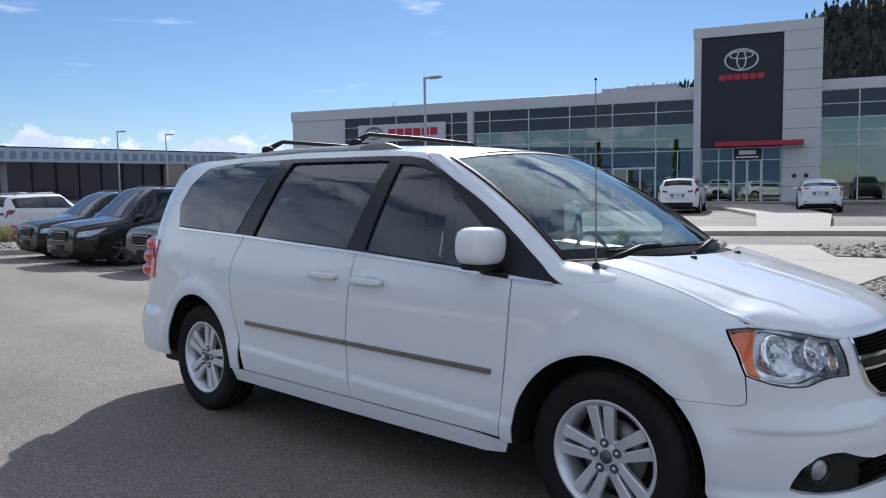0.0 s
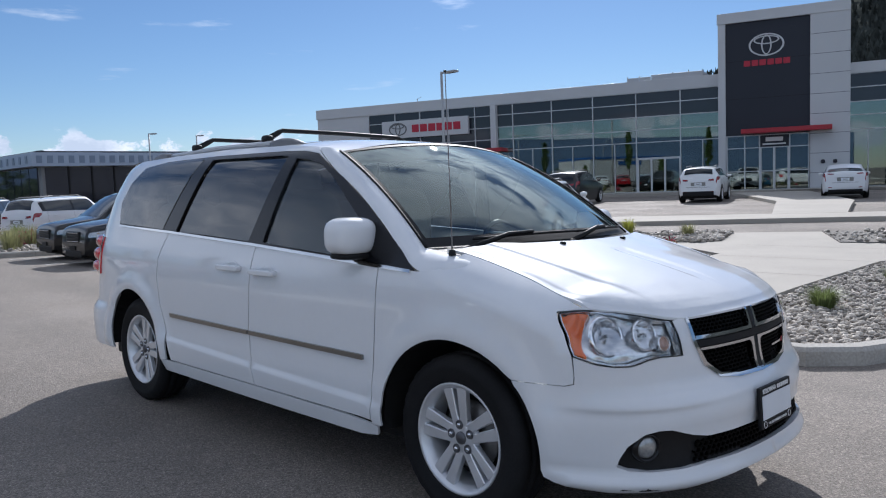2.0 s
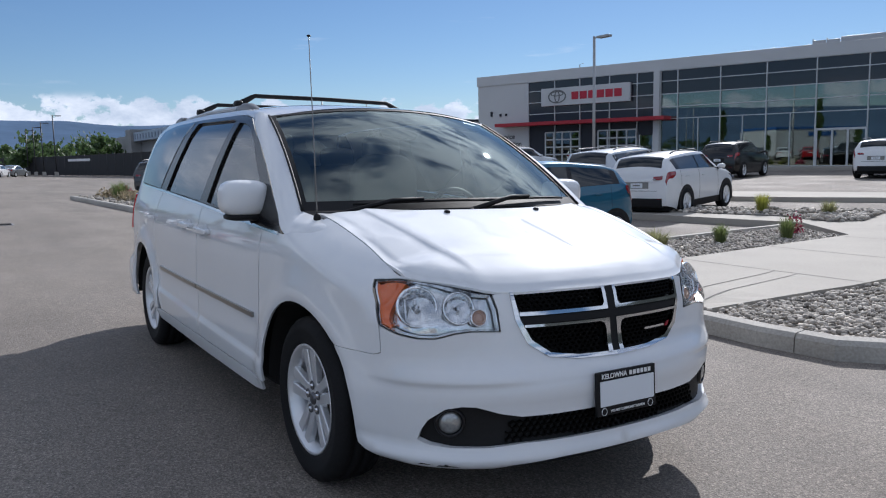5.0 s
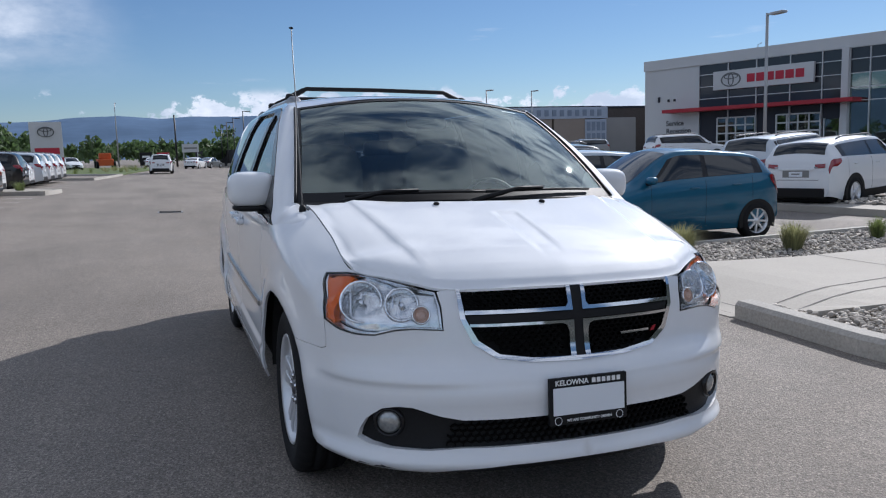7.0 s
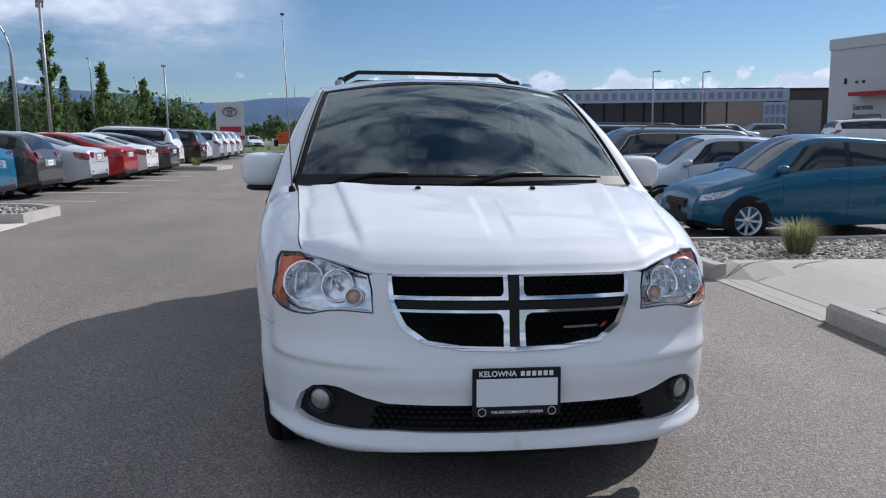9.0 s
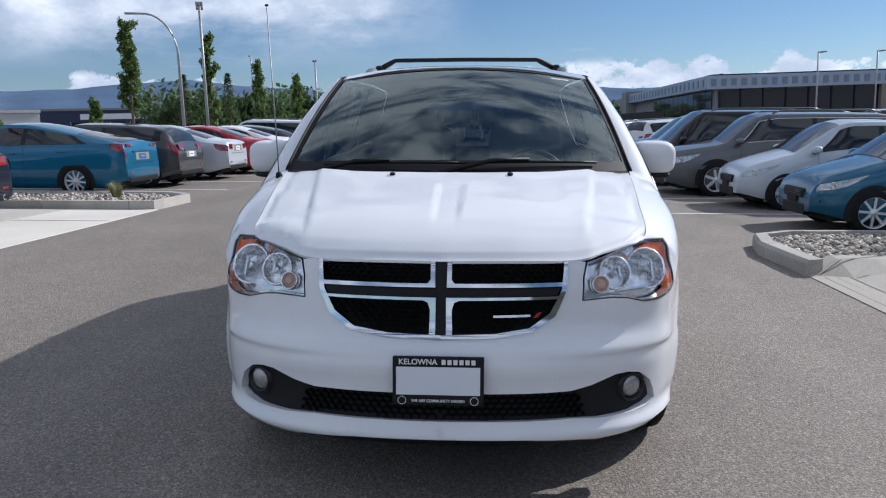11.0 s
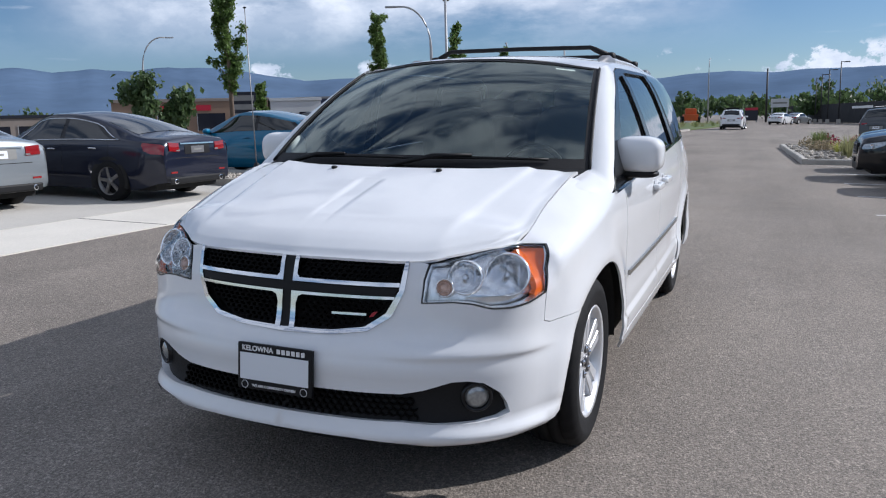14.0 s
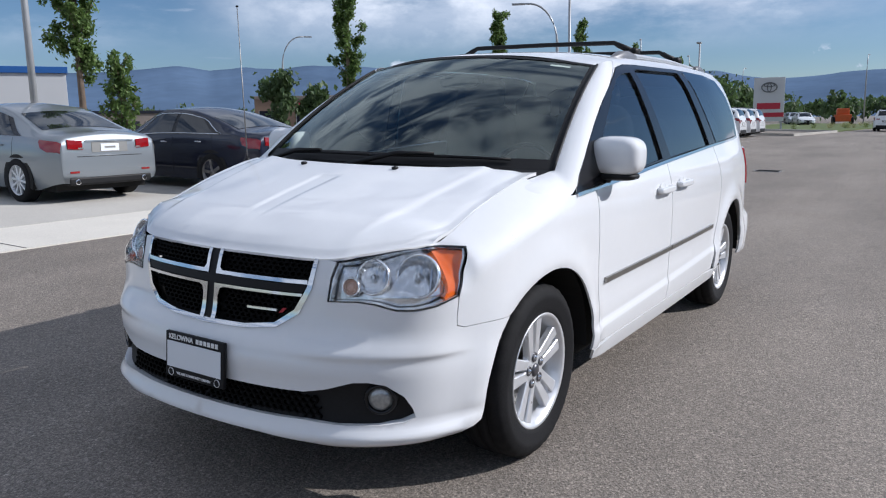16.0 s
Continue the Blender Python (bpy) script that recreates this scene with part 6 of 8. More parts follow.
far_row = [
    (-17.2, -9.1, "sedan", "silver-white saloon in the row", P_SILVERWHITE, 4.6, 1.80, 1.44),
    (-19.8, -9.0, "sedan", "red saloon in the row", P_RED, 4.6, 1.80, 1.44),
    (-22.4, -9.0, "sedan", "white saloon in the row", P_WHITE, 4.6, 1.80, 1.44),
    (-25.0, -9.0, "sedan", "dark grey saloon in the row", P_DARKGREY, 4.9, 1.85, 1.46),
    (-27.4, -9.2, "suv", "white SUV with a dark rear window", P_WHITE, 4.7, 1.88, 1.70),
    (-33.2, -9.2, "suv", "black SUV past the kerbed bed", P_BLACK, 4.5, 1.85, 1.66),
    (-35.8, -9.2, "hatch", "white hatchback in the far row", P_WHITE, 4.2, 1.78, 1.50),
    (-38.4, -9.2, "suv", "silver SUV in the far row", P_SILVERWHITE, 4.6, 1.86, 1.67),
    (-41.0, -9.2, "suv", "white SUV in the far row", P_WHITE, 4.6, 1.86, 1.67),
    (-43.6, -9.2, "suv", "white SUV in the far row", P_WHITE, 4.6, 1.86, 1.67),
    (-46.2, -9.2, "suv", "white SUV in the far row", P_WHITE, 4.6, 1.86, 1.67),
]
for x, y, st, lab, mt, L, W, H in far_row:
    make_car({"sedan": "sedan", "suv": "suv", "hatch": "hatchback"}[st], lab, "car", park(x, y, -90), mt, L, W, H, L * 0.585, L * 0.19, st, 0.33 if st != "suv" else 0.36, ALLOY, 5, detail=0.6, group=ROW)
# round the building
make_car("suv", "white compact SUV with black cladding, seen from behind", "car", park(-10.60, 13.65, 107), P_WHITE, 4.25, 1.74, 1.56, 2.52, 0.86, "suv", 0.345, ALLOY, 5, cladding=True)
make_car("suv", "white SUV parked in front of the showroom", "car", park(-13.85, 29.98, 108), P_WHITE, 4.25, 1.74, 1.56, 2.54, 0.86, "suv", 0.345, ALLOY, 5, cladding=True)
make_car("liftback", "white liftback parked in front of the showroom", "car", park(-8.76, 32.39, 108), P_WHITE, 4.45, 1.70, 1.42, 2.60, 0.90, "liftback", 0.32, ALLOY, 5)
make_car("suv", "black SUV parked near the showroom glazing", "car", park(-19.67, 28.13, 107), P_BLACK, 4.4, 1.80, 1.60, 2.70, 0.92, "suv", 0.36, ALLOY, 5, detail=0.7)
make_car("suv", "silver SUV parked behind the teal hatchback", "car", park(-14.00, 15.24, 107), P_SILVERWHITE, 4.5, 1.84, 1.64, 2.66, 0.90, "suv", 0.345, ALLOY, 5, detail=0.7)
make_car("suv", "black SUV at the end of the showroom bays", "car", park(-2.6, 27.0, 107), P_BLACK, 4.6, 1.86, 1.68, 2.70, 0.92, "suv", 0.36, ALLOY, 5, detail=0.7)
make_car("suv", "dark grey SUV beyond the planting bed", "car", park(-36.7, 7.2, 140), P_DARKGREY, 4.6, 1.86, 1.68, 2.70, 0.92, "suv", 0.36, ALLOY, 5, detail=0.6)
make_car("suv", "white SUV beyond the planting bed", "car", park(-29.7, 8.0, 115), P_WHITE, 4.6, 1.86, 1.68, 2.70, 0.92, "suv", 0.36, ALLOY, 5, detail=0.6)
make_car("suv", "white SUV at the far end of the aisle", "car", park(-70, -1.6, 178), P_WHITE, 4.7, 1.9, 1.72, 2.75, 0.92, "suv", 0.37, ALLOY, 5, detail=0.6)


# ---- dealership ----
def make_dealership():
    b = thing("dealership", "white-panelled dealership with dark glazed front and corner tower", "building", FRONT)
    # solid shell behind the glazing
    box("wall", 0.0, 4.45, 0.0, 26, -0.3, 6.9, METAL_PANEL, b, label="white metal wall panels")
    for k in range(9):
        z = 0.55 + 0.74 * k
        box("wall_joint", 0.0, 4.46, -0.004, 0.01, z - 0.008, z + 0.008, MULLION, b)
    box("back_wall", 4.45, 60, 14, 14.4, -0.3, 6.6, GREY_WALL, b)
    box("showroom_floor", 4.45, 60, 0.1, 14, -0.3, 0.04, GREY_TRIM, b)
    box("parapet", -0.06, 28.75, -0.08, 0.5, 6.22, 6.92, METAL_PANEL, b, 0.01)
    box("roof", 0.2, 60, 0.3, 26, 6.2, 6.5, DARK_PANEL, b)
    box("parapet", 35.25, 60, -0.08, 0.5, 6.30, 6.88, METAL_PANEL, b, 0.01)
    box("plinth", 4.45, 60, -0.05, 0.12, -0.3, 0.15, CONCRETE, b)
    box("ceiling_panel", 4.45, 60, 0.3, 14, 5.0, 5.1, GREY_WALL, b)

    def glazing(cols, rows_, kind):
        """One bay of curtain wall: bright bars and separate panes."""
        g = box("glazing_sill", cols[0], cols[-1], 0.02, 0.10, 0.13, 0.19, MULLION, b)
        for u in cols:
            box("mullion", u - 0.03, u + 0.03, -0.05, 0.10, 0.15, rows_[-1], MULLION, g)
        for h in rows_[1:]:
            box("transom", cols[0], cols[-1], -0.04, 0.08, h - 0.025, h + 0.025, MULLION, g)
        for u0, u1 in zip(cols, cols[1:]):
            for i, (h0, h1) in enumerate(zip(rows_, rows_[1:])):
                k = kind(u0, h0)
                if k is not None:
                    box("pane", u0 + 0.03, u1 - 0.03, 0.03, 0.05, h0 + 0.025, h1 - 0.025, k, g)
        return g

    dark = lambda u, h: SPANDREL
    rows_ = [0.15, 3.2, 3.95, 4.75, 5.55, 6.22]
    glazing([4.5, 6.69, 8.68, 10.91, 12.89, 14.2], [3.3, 3.95, 4.75, 5.55, 6.22], dark)
    glazing([14.5, 15.62, 18.3, 21.0, 23.7, 26.33, 28.8], rows_, lambda u, h: SPANDREL if h > 4.7 else FACADE_GLASS)
    glazing([35.3, 37.2, 40.0, 42.8, 45.6, 48.4, 51.2, 54.0], [0.15, 3.29, 4.07, 4.78, 5.55, 6.30], lambda u, h: SPANDREL if h > 4.7 else FACADE_GLASS)
    for u in (16.95, 19.65, 22.35, 27.6, 36.2, 38.6, 41.4, 44.2):
        box("mullion", u - 0.025, u + 0.025, -0.03, 0.08, 0.15, 3.2, MULLION, b)
    box("post", 14.1, 14.5, -0.25, 0.15, 0.0, 6.25, METAL_PANEL, b, 0.02)
    # service bays under the red canopy
    box("canopy", 2.3, 15.2, -1.15, 0.05, 3.12, 3.36, RED_METAL, b, 0.02, "long red canopy")
    box("bay_wall", 4.45, 14.2, 0.10, 0.30, 0.0, 3.3, DARK_PANEL, b)
    for u0, u1 in ((5.92, 8.65), (10.08, 12.86)):
        d = box("overhead_door", u0, u1, 0.0, 0.10, 0.05, 2.62, FACADE_GLASS, b, label="glazed overhead door")
        for k in range(5):
            u = u0 + (u1 - u0) * k / 4
            box("door_stile", u - 0.045, u + 0.045, -0.05, 0.0, 0.05, 2.62, METAL_PANEL, d)
        for k in range(6):
            h = 0.05 + 2.57 * k / 5
            box("door_rail", u0, u1, -0.045, -0.002, h - 0.045, h + 0.045, METAL_PANEL, d)
    box("side_door", 13.1, 14.0, -0.02, 0.08, 0.1, 2.2, FACADE_GLASS, b)
    box("door_frame", 13.05, 13.12, -0.05, 0.10, 0.1, 2.25, METAL_PANEL, b)
    box("door_frame", 13.98, 14.05, -0.05, 0.10, 0.1, 2.25, METAL_PANEL, b)
    text_mesh("lettering", "Service", 0.50, INK_DARK, b, pose(1.85, -0.02, 2.42, 90, 0, 0), "LEFT")
    text_mesh("lettering", "Reception", 0.50, INK_DARK, b, pose(1.85, -0.02, 1.88, 90, 0, 0), "LEFT")
    # white sign board over the bays: ring and bar as plain shapes
    s = box("sign_board", 5.75, 12.5, -0.30, -0.06, 4.45, 5.66, METAL_PANEL, b, 0.02, "white sign board with a red bar")
    ring(s, 7.05, 5.06, -0.32, 0.72, 0.46, DARK_SIGN)
    bar_letters(s, 8.15, 12.0, 4.80, 5.32, -0.32, 6, SIGN_RED)
    for u in (1.2, 2.0, 2.5):
        box("wall_lamp", u, u + 0.12, -0.12, 0.0, 3.95, 4.12 + 0.2 * (u < 1.5), DARK_PANEL, b, 0.01)
    # entrance doors
    d = box("entrance_frame", 23.74, 26.34, -0.06, 0.02, 2.15, 2.27, METAL_PANEL, b)
    for u in (23.78, 24.6, 25.4, 26.3):
        box("door_stile", u - 0.05, u + 0.05, -0.06, 0.02, 0.15, 2.2, METAL_PANEL, d)
    # tower
    t0, t1, yo = 28.6, 35.3, -1.0
    box("tower_side", t0, 29.0, yo, 6, -0.3, 10.1, METAL_PANEL, b)
    box("tower_pier", 33.36, t1, yo, 6, -0.3, 9.55, METAL_PANEL, b, label="white panelled pier")
    box("tower_cap", t0 - 0.05, t1, yo - 0.03, 6, 9.55, 10.12, METAL_PANEL, b, 0.01)
    for k in range(9):
        z = 1.0 + 1.07 * k
        box("panel_joint", 33.36, t1 + 0.003, yo - 0.004, yo + 0.02, z - 0.01, z + 0.01, DARK_PANEL, b)
    box("tower_panel", 29.0, 33.36, yo + 0.12, yo + 0.4, 3.25, 9.55, DARK_PANEL, b, label="dark tower panel")
    for z in (5.3, 7.4):
        box("panel_joint", 29.0, 33.36, yo + 0.114, yo + 0.13, z - 0.008, z + 0.008, BLACK_PLASTIC, b)
    ring(b, 31.15, 8.2, yo + 0.10, 0.92, 0.62, METAL_PANEL)
    bar_letters(b, 29.95, 32.4, 7.08, 7.40, yo + 0.08, 6, SIGN_RED)
    box("entrance_canopy", 29.9, 34.45, yo - 0.9, yo + 0.1, 3.30, 3.55, RED_METAL, b, 0.02, "red entrance canopy")
    g = box("entry_sill", 29.0, 33.36, yo + 0.2, yo + 0.3, 0.1, 0.18, MULLION, b)
    for u in (29.05, 30.0, 30.78, 32.34, 33.3):
        box("mullion", u - 0.03, u + 0.03, yo + 0.14, yo + 0.3, 0.15, 3.25, MULLION, g)
    for h in (1.2, 2.52, 3.22):
        box("transom", 29.0, 33.36, yo + 0.15, yo + 0.28, h - 0.025, h + 0.025, MULLION, g)
    for u0, u1 in ((29.05, 30.0), (30.0, 30.78), (30.78, 32.34), (32.34, 33.3)):
        box("pane", u0, u1, yo + 0.22, yo + 0.24, 0.15, 3.22, FACADE_GLASS, g)
    box("number_panel", 30.82, 32.3, yo + 0.16, yo + 0.2, 2.55, 3.2, DARK_PANEL, b)
    box("number_bar", 31.1, 32.0, yo + 0.145, yo + 0.16, 2.85, 3.08, INK_WHITE, b)
    box("number_bar", 30.95, 32.15, yo + 0.145, yo + 0.16, 2.66, 2.74, INK_WHITE, b)
    for u in (30.83, 31.55, 32.29):
        box("door_stile", u - 0.06, u + 0.06, yo + 0.10, yo + 0.2, 0.15, 2.5, METAL_PANEL, g)
    for u in (34.0, 34.6):
        superblob("wall_fitting", DARK_PANEL, b, (u, yo - 0.05, 1.6), (0.11, 0.06, 0.11), 3, None, "", 8)
    # plant on the roof
    rt = box("rooftop_unit", 22.9, 26.4, 9, 13, 6.5, 8.36, METAL_PANEL, b, 0.03, "white rooftop plant screen")
    for u in (21.15, 22.0):
        box("screen_panel", u, u + 0.80, 9.0, 9.06, 6.5, 8.26, METAL_PANEL, rt, 0.01)
    for u in (21.1, 21.97, 22.84):
        box("screen_post", u, u + 0.06, 9.02, 9.1, 6.4, 8.36, MULLION, rt)
    box("rooftop_unit", 41.5, 45, 4, 8, 6.5, 7.7, METAL_PANEL, b, 0.03)
    tube("roof_mast", [(6.4, 4, 6.4), (6.4, 4, 7.6), (6.7, 4, 7.7)], 0.03, POLE, b, 5)


def ring(parent, u, h, y, ru, rh, mat):
    """An oval emblem of plain rings."""
    bm = bmesh.new()
    for a, bb, cu, ch, w in ((ru, rh, 0, 0, 0.075), (ru * 0.30, rh * 0.86, 0, 0, 0.06), (ru * 0.72, rh * 0.38, 0, rh * 0.42, 0.06)):
        n = 40
        o = [bm.verts.new((u + cu + a * math.cos(k * math.tau / n), y, h + ch + bb * math.sin(k * math.tau / n))) for k in range(n)]
        i = [bm.verts.new((u + cu + (a - w * 1.3) * math.cos(k * math.tau / n), y, h + ch + (bb - w) * math.sin(k * math.tau / n))) for k in range(n)]
        for k in range(n):
            bm.faces.new((o[k], o[(k + 1) % n], i[(k + 1) % n], i[k]))
    r = bmesh.ops.extrude_face_region(bm, geom=list(bm.faces))
    bmesh.ops.translate(bm, verts=[v for v in r["geom"] if isinstance(v, bmesh.types.BMVert)], vec=(0, 0.03, 0))
    part("emblem", bm, mat, parent, "oval emblem")


def bar_letters(parent, u0, u1, h0, h1, y, n, mat):
    """A brand name as plain blocks in its colour."""
    step = (u1 - u0) / n
    for k in range(n):
        box("name_block", u0 + k * step + 0.06 * step, u0 + (k + 1) * step - 0.10 * step, y, y + 0.05, h0, h1, mat, parent, 0.01)


GREY_WALL = material("grey_cladding", (0.24, 0.24, 0.24), rough=0.6, vary=0.06, scale=0.4)
DARK_SIGN = material("sign_grey", (0.12, 0.125, 0.13), rough=0.4, vary=0.05)
make_dealership()


# ---- grounds ----
KERB_H, KERB_W = 0.15, 0.16


def kerb_line(name, pts, label, inner=1.0):
    """A run of kerb stones with joints and a chamfered front, along a plan line; the bed lies to its left."""
    pts = [Vector((x, y, 0)) for x, y in pts]
    run = tagged(new(name), label, "kerb", kind="structure")
    walkp, acc = [pts[0]], 0.0
    fine = []
    for a, b in zip(pts, pts[1:]):
        k = max(1, int((b - a).length / 0.15))
        fine += [a.lerp(b, i / k) for i in range(k)]
    fine.append(pts[-1])
    piece, length = [fine[0]], 0.0
    pieces = []
    for a, b in zip(fine, fine[1:]):
        piece.append(b)
        length += (b - a).length
        if length > 1.5:
            pieces.append(piece)
            piece, length = [b], 0.0
    if len(piece) > 1:
        pieces.append(piece)
    for pc in pieces:
        bm = bmesh.new()
        rings = []
        for i, p in enumerate(pc):
            d = (pc[min(i + 1, len(pc) - 1)] - pc[max(i - 1, 0)]).normalized()
            left = Vector((-d.y, d.x, 0))
            q = p + d * (0.005 if i == 0 else -0.005 if i == len(pc) - 1 else 0)
            z = lie(p.y)
            prof = [(0, -0.05), (0.005, KERB_H - 0.035), (0.035, KERB_H), (KERB_W, KERB_H + 0.004), (KERB_W, -0.05)]
            rings.append([bm.verts.new((q.x + left.x * o * inner, q.y + left.y * o * inner, z + h)) for o, h in prof])
        for a, b in zip(rings, rings[1:]):
            for k in range(4):
                bm.faces.new((a[k], a[k + 1], b[k + 1], b[k]))
        bm.faces.new(rings[0][::-1])
        bm.faces.new(rings[-1])
        part("kerb_stone", bm, KERB, run)
    return run


def pebbles(name, poly, count, size, top, label, seed=1):
    """Loose stones over a bed, one joined part of many stones."""
    rnd = random.Random(seed)
    base = bmesh.new()
    bmesh.ops.create_icosphere(base, subdivisions=1, radius=1.0)
    bv = [v.co.copy() for v in base.verts]
    bf = [[v.index for v in f.verts] for f in base.faces]
    base.free()
    xs, ys = [p[0] for p in poly], [p[1] for p in poly]
    P, F = [], []
    n = 0
    while n < count:
        x, y = rnd.uniform(min(xs), max(xs)), rnd.uniform(min(ys), max(ys))
        if not inside(poly, x, y):
            continue
        n += 1
        s = size * rnd.uniform(0.5, 1.35)
        m = Matrix.LocRotScale((x, y, lie(y) + top + rnd.uniform(-0.3, 0.6) * s), Euler((rnd.uniform(-0.5, 0.5), rnd.uniform(-0.5, 0.5), rnd.uniform(0, 6.3))), (s * rnd.uniform(0.8, 1.3), s * rnd.uniform(0.6, 1.0), s * rnd.uniform(0.4, 0.75)))
        k = len(P)
        for v in bv:
            P.append(tuple(m @ (v * rnd.uniform(0.85, 1.15))))
        F += [[k + i for i in f] for f in bf]
    me = bpy.data.meshes.new(name)
    me.from_pydata(P, [], F)
    for p in me.polygons:
        p.use_smooth = True
    return tagged(link(name, me, PEBBLE), label, "gravel", kind="stuff")


def grass_tuft(name, x, y, h, r, mat, label, n=260, seed=0, base=0.1):
    rnd = random.Random(seed)
    bm = bmesh.new()
    z0 = lie(y) + base
    for _ in range(n):
        a = rnd.uniform(0, math.tau)
        rr = r * 0.35 * math.sqrt(rnd.random())
        lean = rnd.uniform(0.15, 1.0)
        hh = h * rnd.uniform(0.55, 1.05)
        p0 = Vector((rr * math.cos(a), rr * math.sin(a), 0))
        out = Vector((math.cos(a), math.sin(a), 0)) * r * lean
        sid = Vector((-math.sin(a), math.cos(a), 0)) * 0.0035
        p1 = p0 + out * 0.35 + Vector((0, 0, hh * 0.65))
        p2 = p0 + out * 0.95 + Vector((0, 0, hh * (1 - 0.25 * lean)))
        v = [bm.verts.new(q) for q in (p0 - sid, p0 + sid, p1 + sid, p1 - sid, p2)]
        bm.faces.new((v[0], v[1], v[2], v[3]))
        bm.faces.new((v[3], v[2], v[4]))
    ob = part(name, bm, mat)
    ob.matrix_world = pose(x, y, z0)
    return tagged(ob, label, "plant", "ornamental grass tufts")


def shrub(name, x, y, h, r, mat, label, seed=0, n=420, base=0.1, leaf=0.03):
    rnd = random.Random(seed)
    bm = bmesh.new()
    for _ in range(n):
        d = Vector((rnd.gauss(0, 1), rnd.gauss(0, 1), abs(rnd.gauss(0, 0.9)))).normalized() * (0.45 + 0.55 * rnd.random()) * rnd.uniform(0.8, 1.05)
        c = Vector((d.x * r, d.y * r, d.z * h * 0.95 + 0.03))
        t = Euler((rnd.uniform(0, 6), rnd.uniform(0, 6), rnd.uniform(0, 6))).to_matrix()
        s = leaf * rnd.uniform(0.7, 1.5)
        q = [bm.verts.new(c + t @ Vector(p)) for p in ((-s, 0, 0), (0, -s * 0.5, 0), (s, 0, 0.2 * s), (0, s * 0.5, 0))]
        bm.faces.new(q)
    ob = part(name, bm, mat)
    ob.matrix_world = pose(x, y, lie(y) + base)
    return tagged(ob, label, "plant", "planting bed shrubs")


def make_grounds():
    # raised concrete walk between the gravel beds, with a ramp to the aisle
    def walk_top(x, y):
        return 0.008 + 0.135 * (ease(3.1, 4.5, y) if -3.75 < x < -1.7 else ease(3.1, 3.3, y))
    W = [(-4.10, 3.12), (-1.95, 3.10), (-1.35, 3.45), (-1.46, 5.2), (-1.5, 7.0), (-1.42, 10.3), (-0.6, 12.3), (5, 14.0), (5, 17.0), (-3.4, 15.2), (-5.5, 14.5), (-13, 12.3), (-13, 11.0), (-5.9, 11.9), (-4.15, 10.5), (-4.08, 6.3)]
    slab("pavement", W, walk_top, CONCRETE, "pale concrete walk between gravel beds", "pavement", 0.35)
    # scored lines of the ramp
    ramp = tagged(new("ramp_scoring"), "grooved lines scored in the concrete ramp", "ramp", kind="structure")
    for k, (a, b) in enumerate([((-3.62, 3.22), (-2.05, 3.20)), ((-3.60, 3.32), (-2.02, 3.30)), ((-3.56, 3.42), (-2.0, 3.40)), ((-3.7, 3.2), (-5.2, 6.2)), ((-3.5, 3.45), (-4.7, 6.0)), ((-1.95, 3.2), (-2.6, 6.2)), ((-1.7, 3.3), (-2.3, 6.2)), ((-4.05, 6.2), (-1.5, 6.2)), ((-4.05, 8.2), (-1.5, 8.2)), ((-4.05, 10.2), (-1.5, 10.2)), ((-4.6, 12.2), (-0.8, 12.2))]):
        bm = bmesh.new()
        va = []
        steps = 12
        d = Vector((b[0] - a[0], b[1] - a[1], 0)).normalized()
        nrm = Vector((-d.y, d.x, 0)) * 0.008
        for i in range(steps + 1):
            x, y = a[0] + (b[0] - a[0]) * i / steps, a[1] + (b[1] - a[1]) * i / steps
            if not inside(W, x, y):
                continue
            z = lie(y) + walk_top(x, y) + 0.004
            va.append((bm.verts.new((x - nrm.x, y - nrm.y, z)), bm.verts.new((x + nrm.x, y + nrm.y, z))))
        for p, q in zip(va, va[1:]):
            bm.faces.new((p[0], p[1], q[1], q[0]))
        if va:
            part("groove", bm, JOINT, ramp)
    # gravel bed on the far side of the ramp, beside the teal car
    A = [(-4.12, 3.3), (-4.9, 3.24), (-5.5, 3.36), (-5.80, 3.75), (-5.84, 4.6), (-5.84, 11.5), (-4.2, 10.4), (-4.12, 6.3)]
    slab("gravel_bed", A, 0.09, SOIL, "gravel bed with pebbles", "bed", 0.5)
    kerb_line("kerb", [(-6.0, 11.5), (-6.0, 4.5), (-5.95, 3.7), (-5.62, 3.22), (-4.95, 3.06), (-4.1, 3.08), (-3.75, 3.10)], "concrete kerb round a gravel bed", 1.0)
    pebbles("pebbles", A, 5200, 0.030, 0.10, "rounded grey and buff pebbles", 3)
    grass_tuft("grass_tuft", -4.72, 4.65, 0.50, 0.36, GRASS, "dry ornamental grass in the gravel", 640, 1)
    grass_tuft("grass_tuft", -4.80, 6.55, 0.44, 0.32, GRASS, "dry ornamental grass in the gravel", 560, 2)
    grass_tuft("grass_tuft", -5.1, 8.4, 0.36, 0.24, GREEN_GRASS, "green ornamental grass in the gravel", 300, 3)
    shrub("shrub", -5.05, 10.3, 0.42, 0.20, FLOWER, "small shrub with dark pink flowers", 4, 160)
    grass_tuft("grass_tuft", -4.7, 9.6, 0.42, 0.24, GREEN_GRASS, "green ornamental grass in the gravel", 300, 5)
    # gravel bed ahead of the ramp
    B = [(-1.95, 3.28), (-0.6, 3.20), (-0.05, 3.28), (0.22, 3.55), (0.42, 4.1), (0.62, 5.0), (1.05, 6.6), (1.9, 9.2), (3.2, 12.6), (-0.5, 12.0), (-1.38, 10.3), (-1.46, 7.0), (-1.42, 5.2), (-1.32, 3.5)]
    slab("gravel_bed", B, 0.10, SOIL, "gravel bed with pebbles", "bed", 0.5)
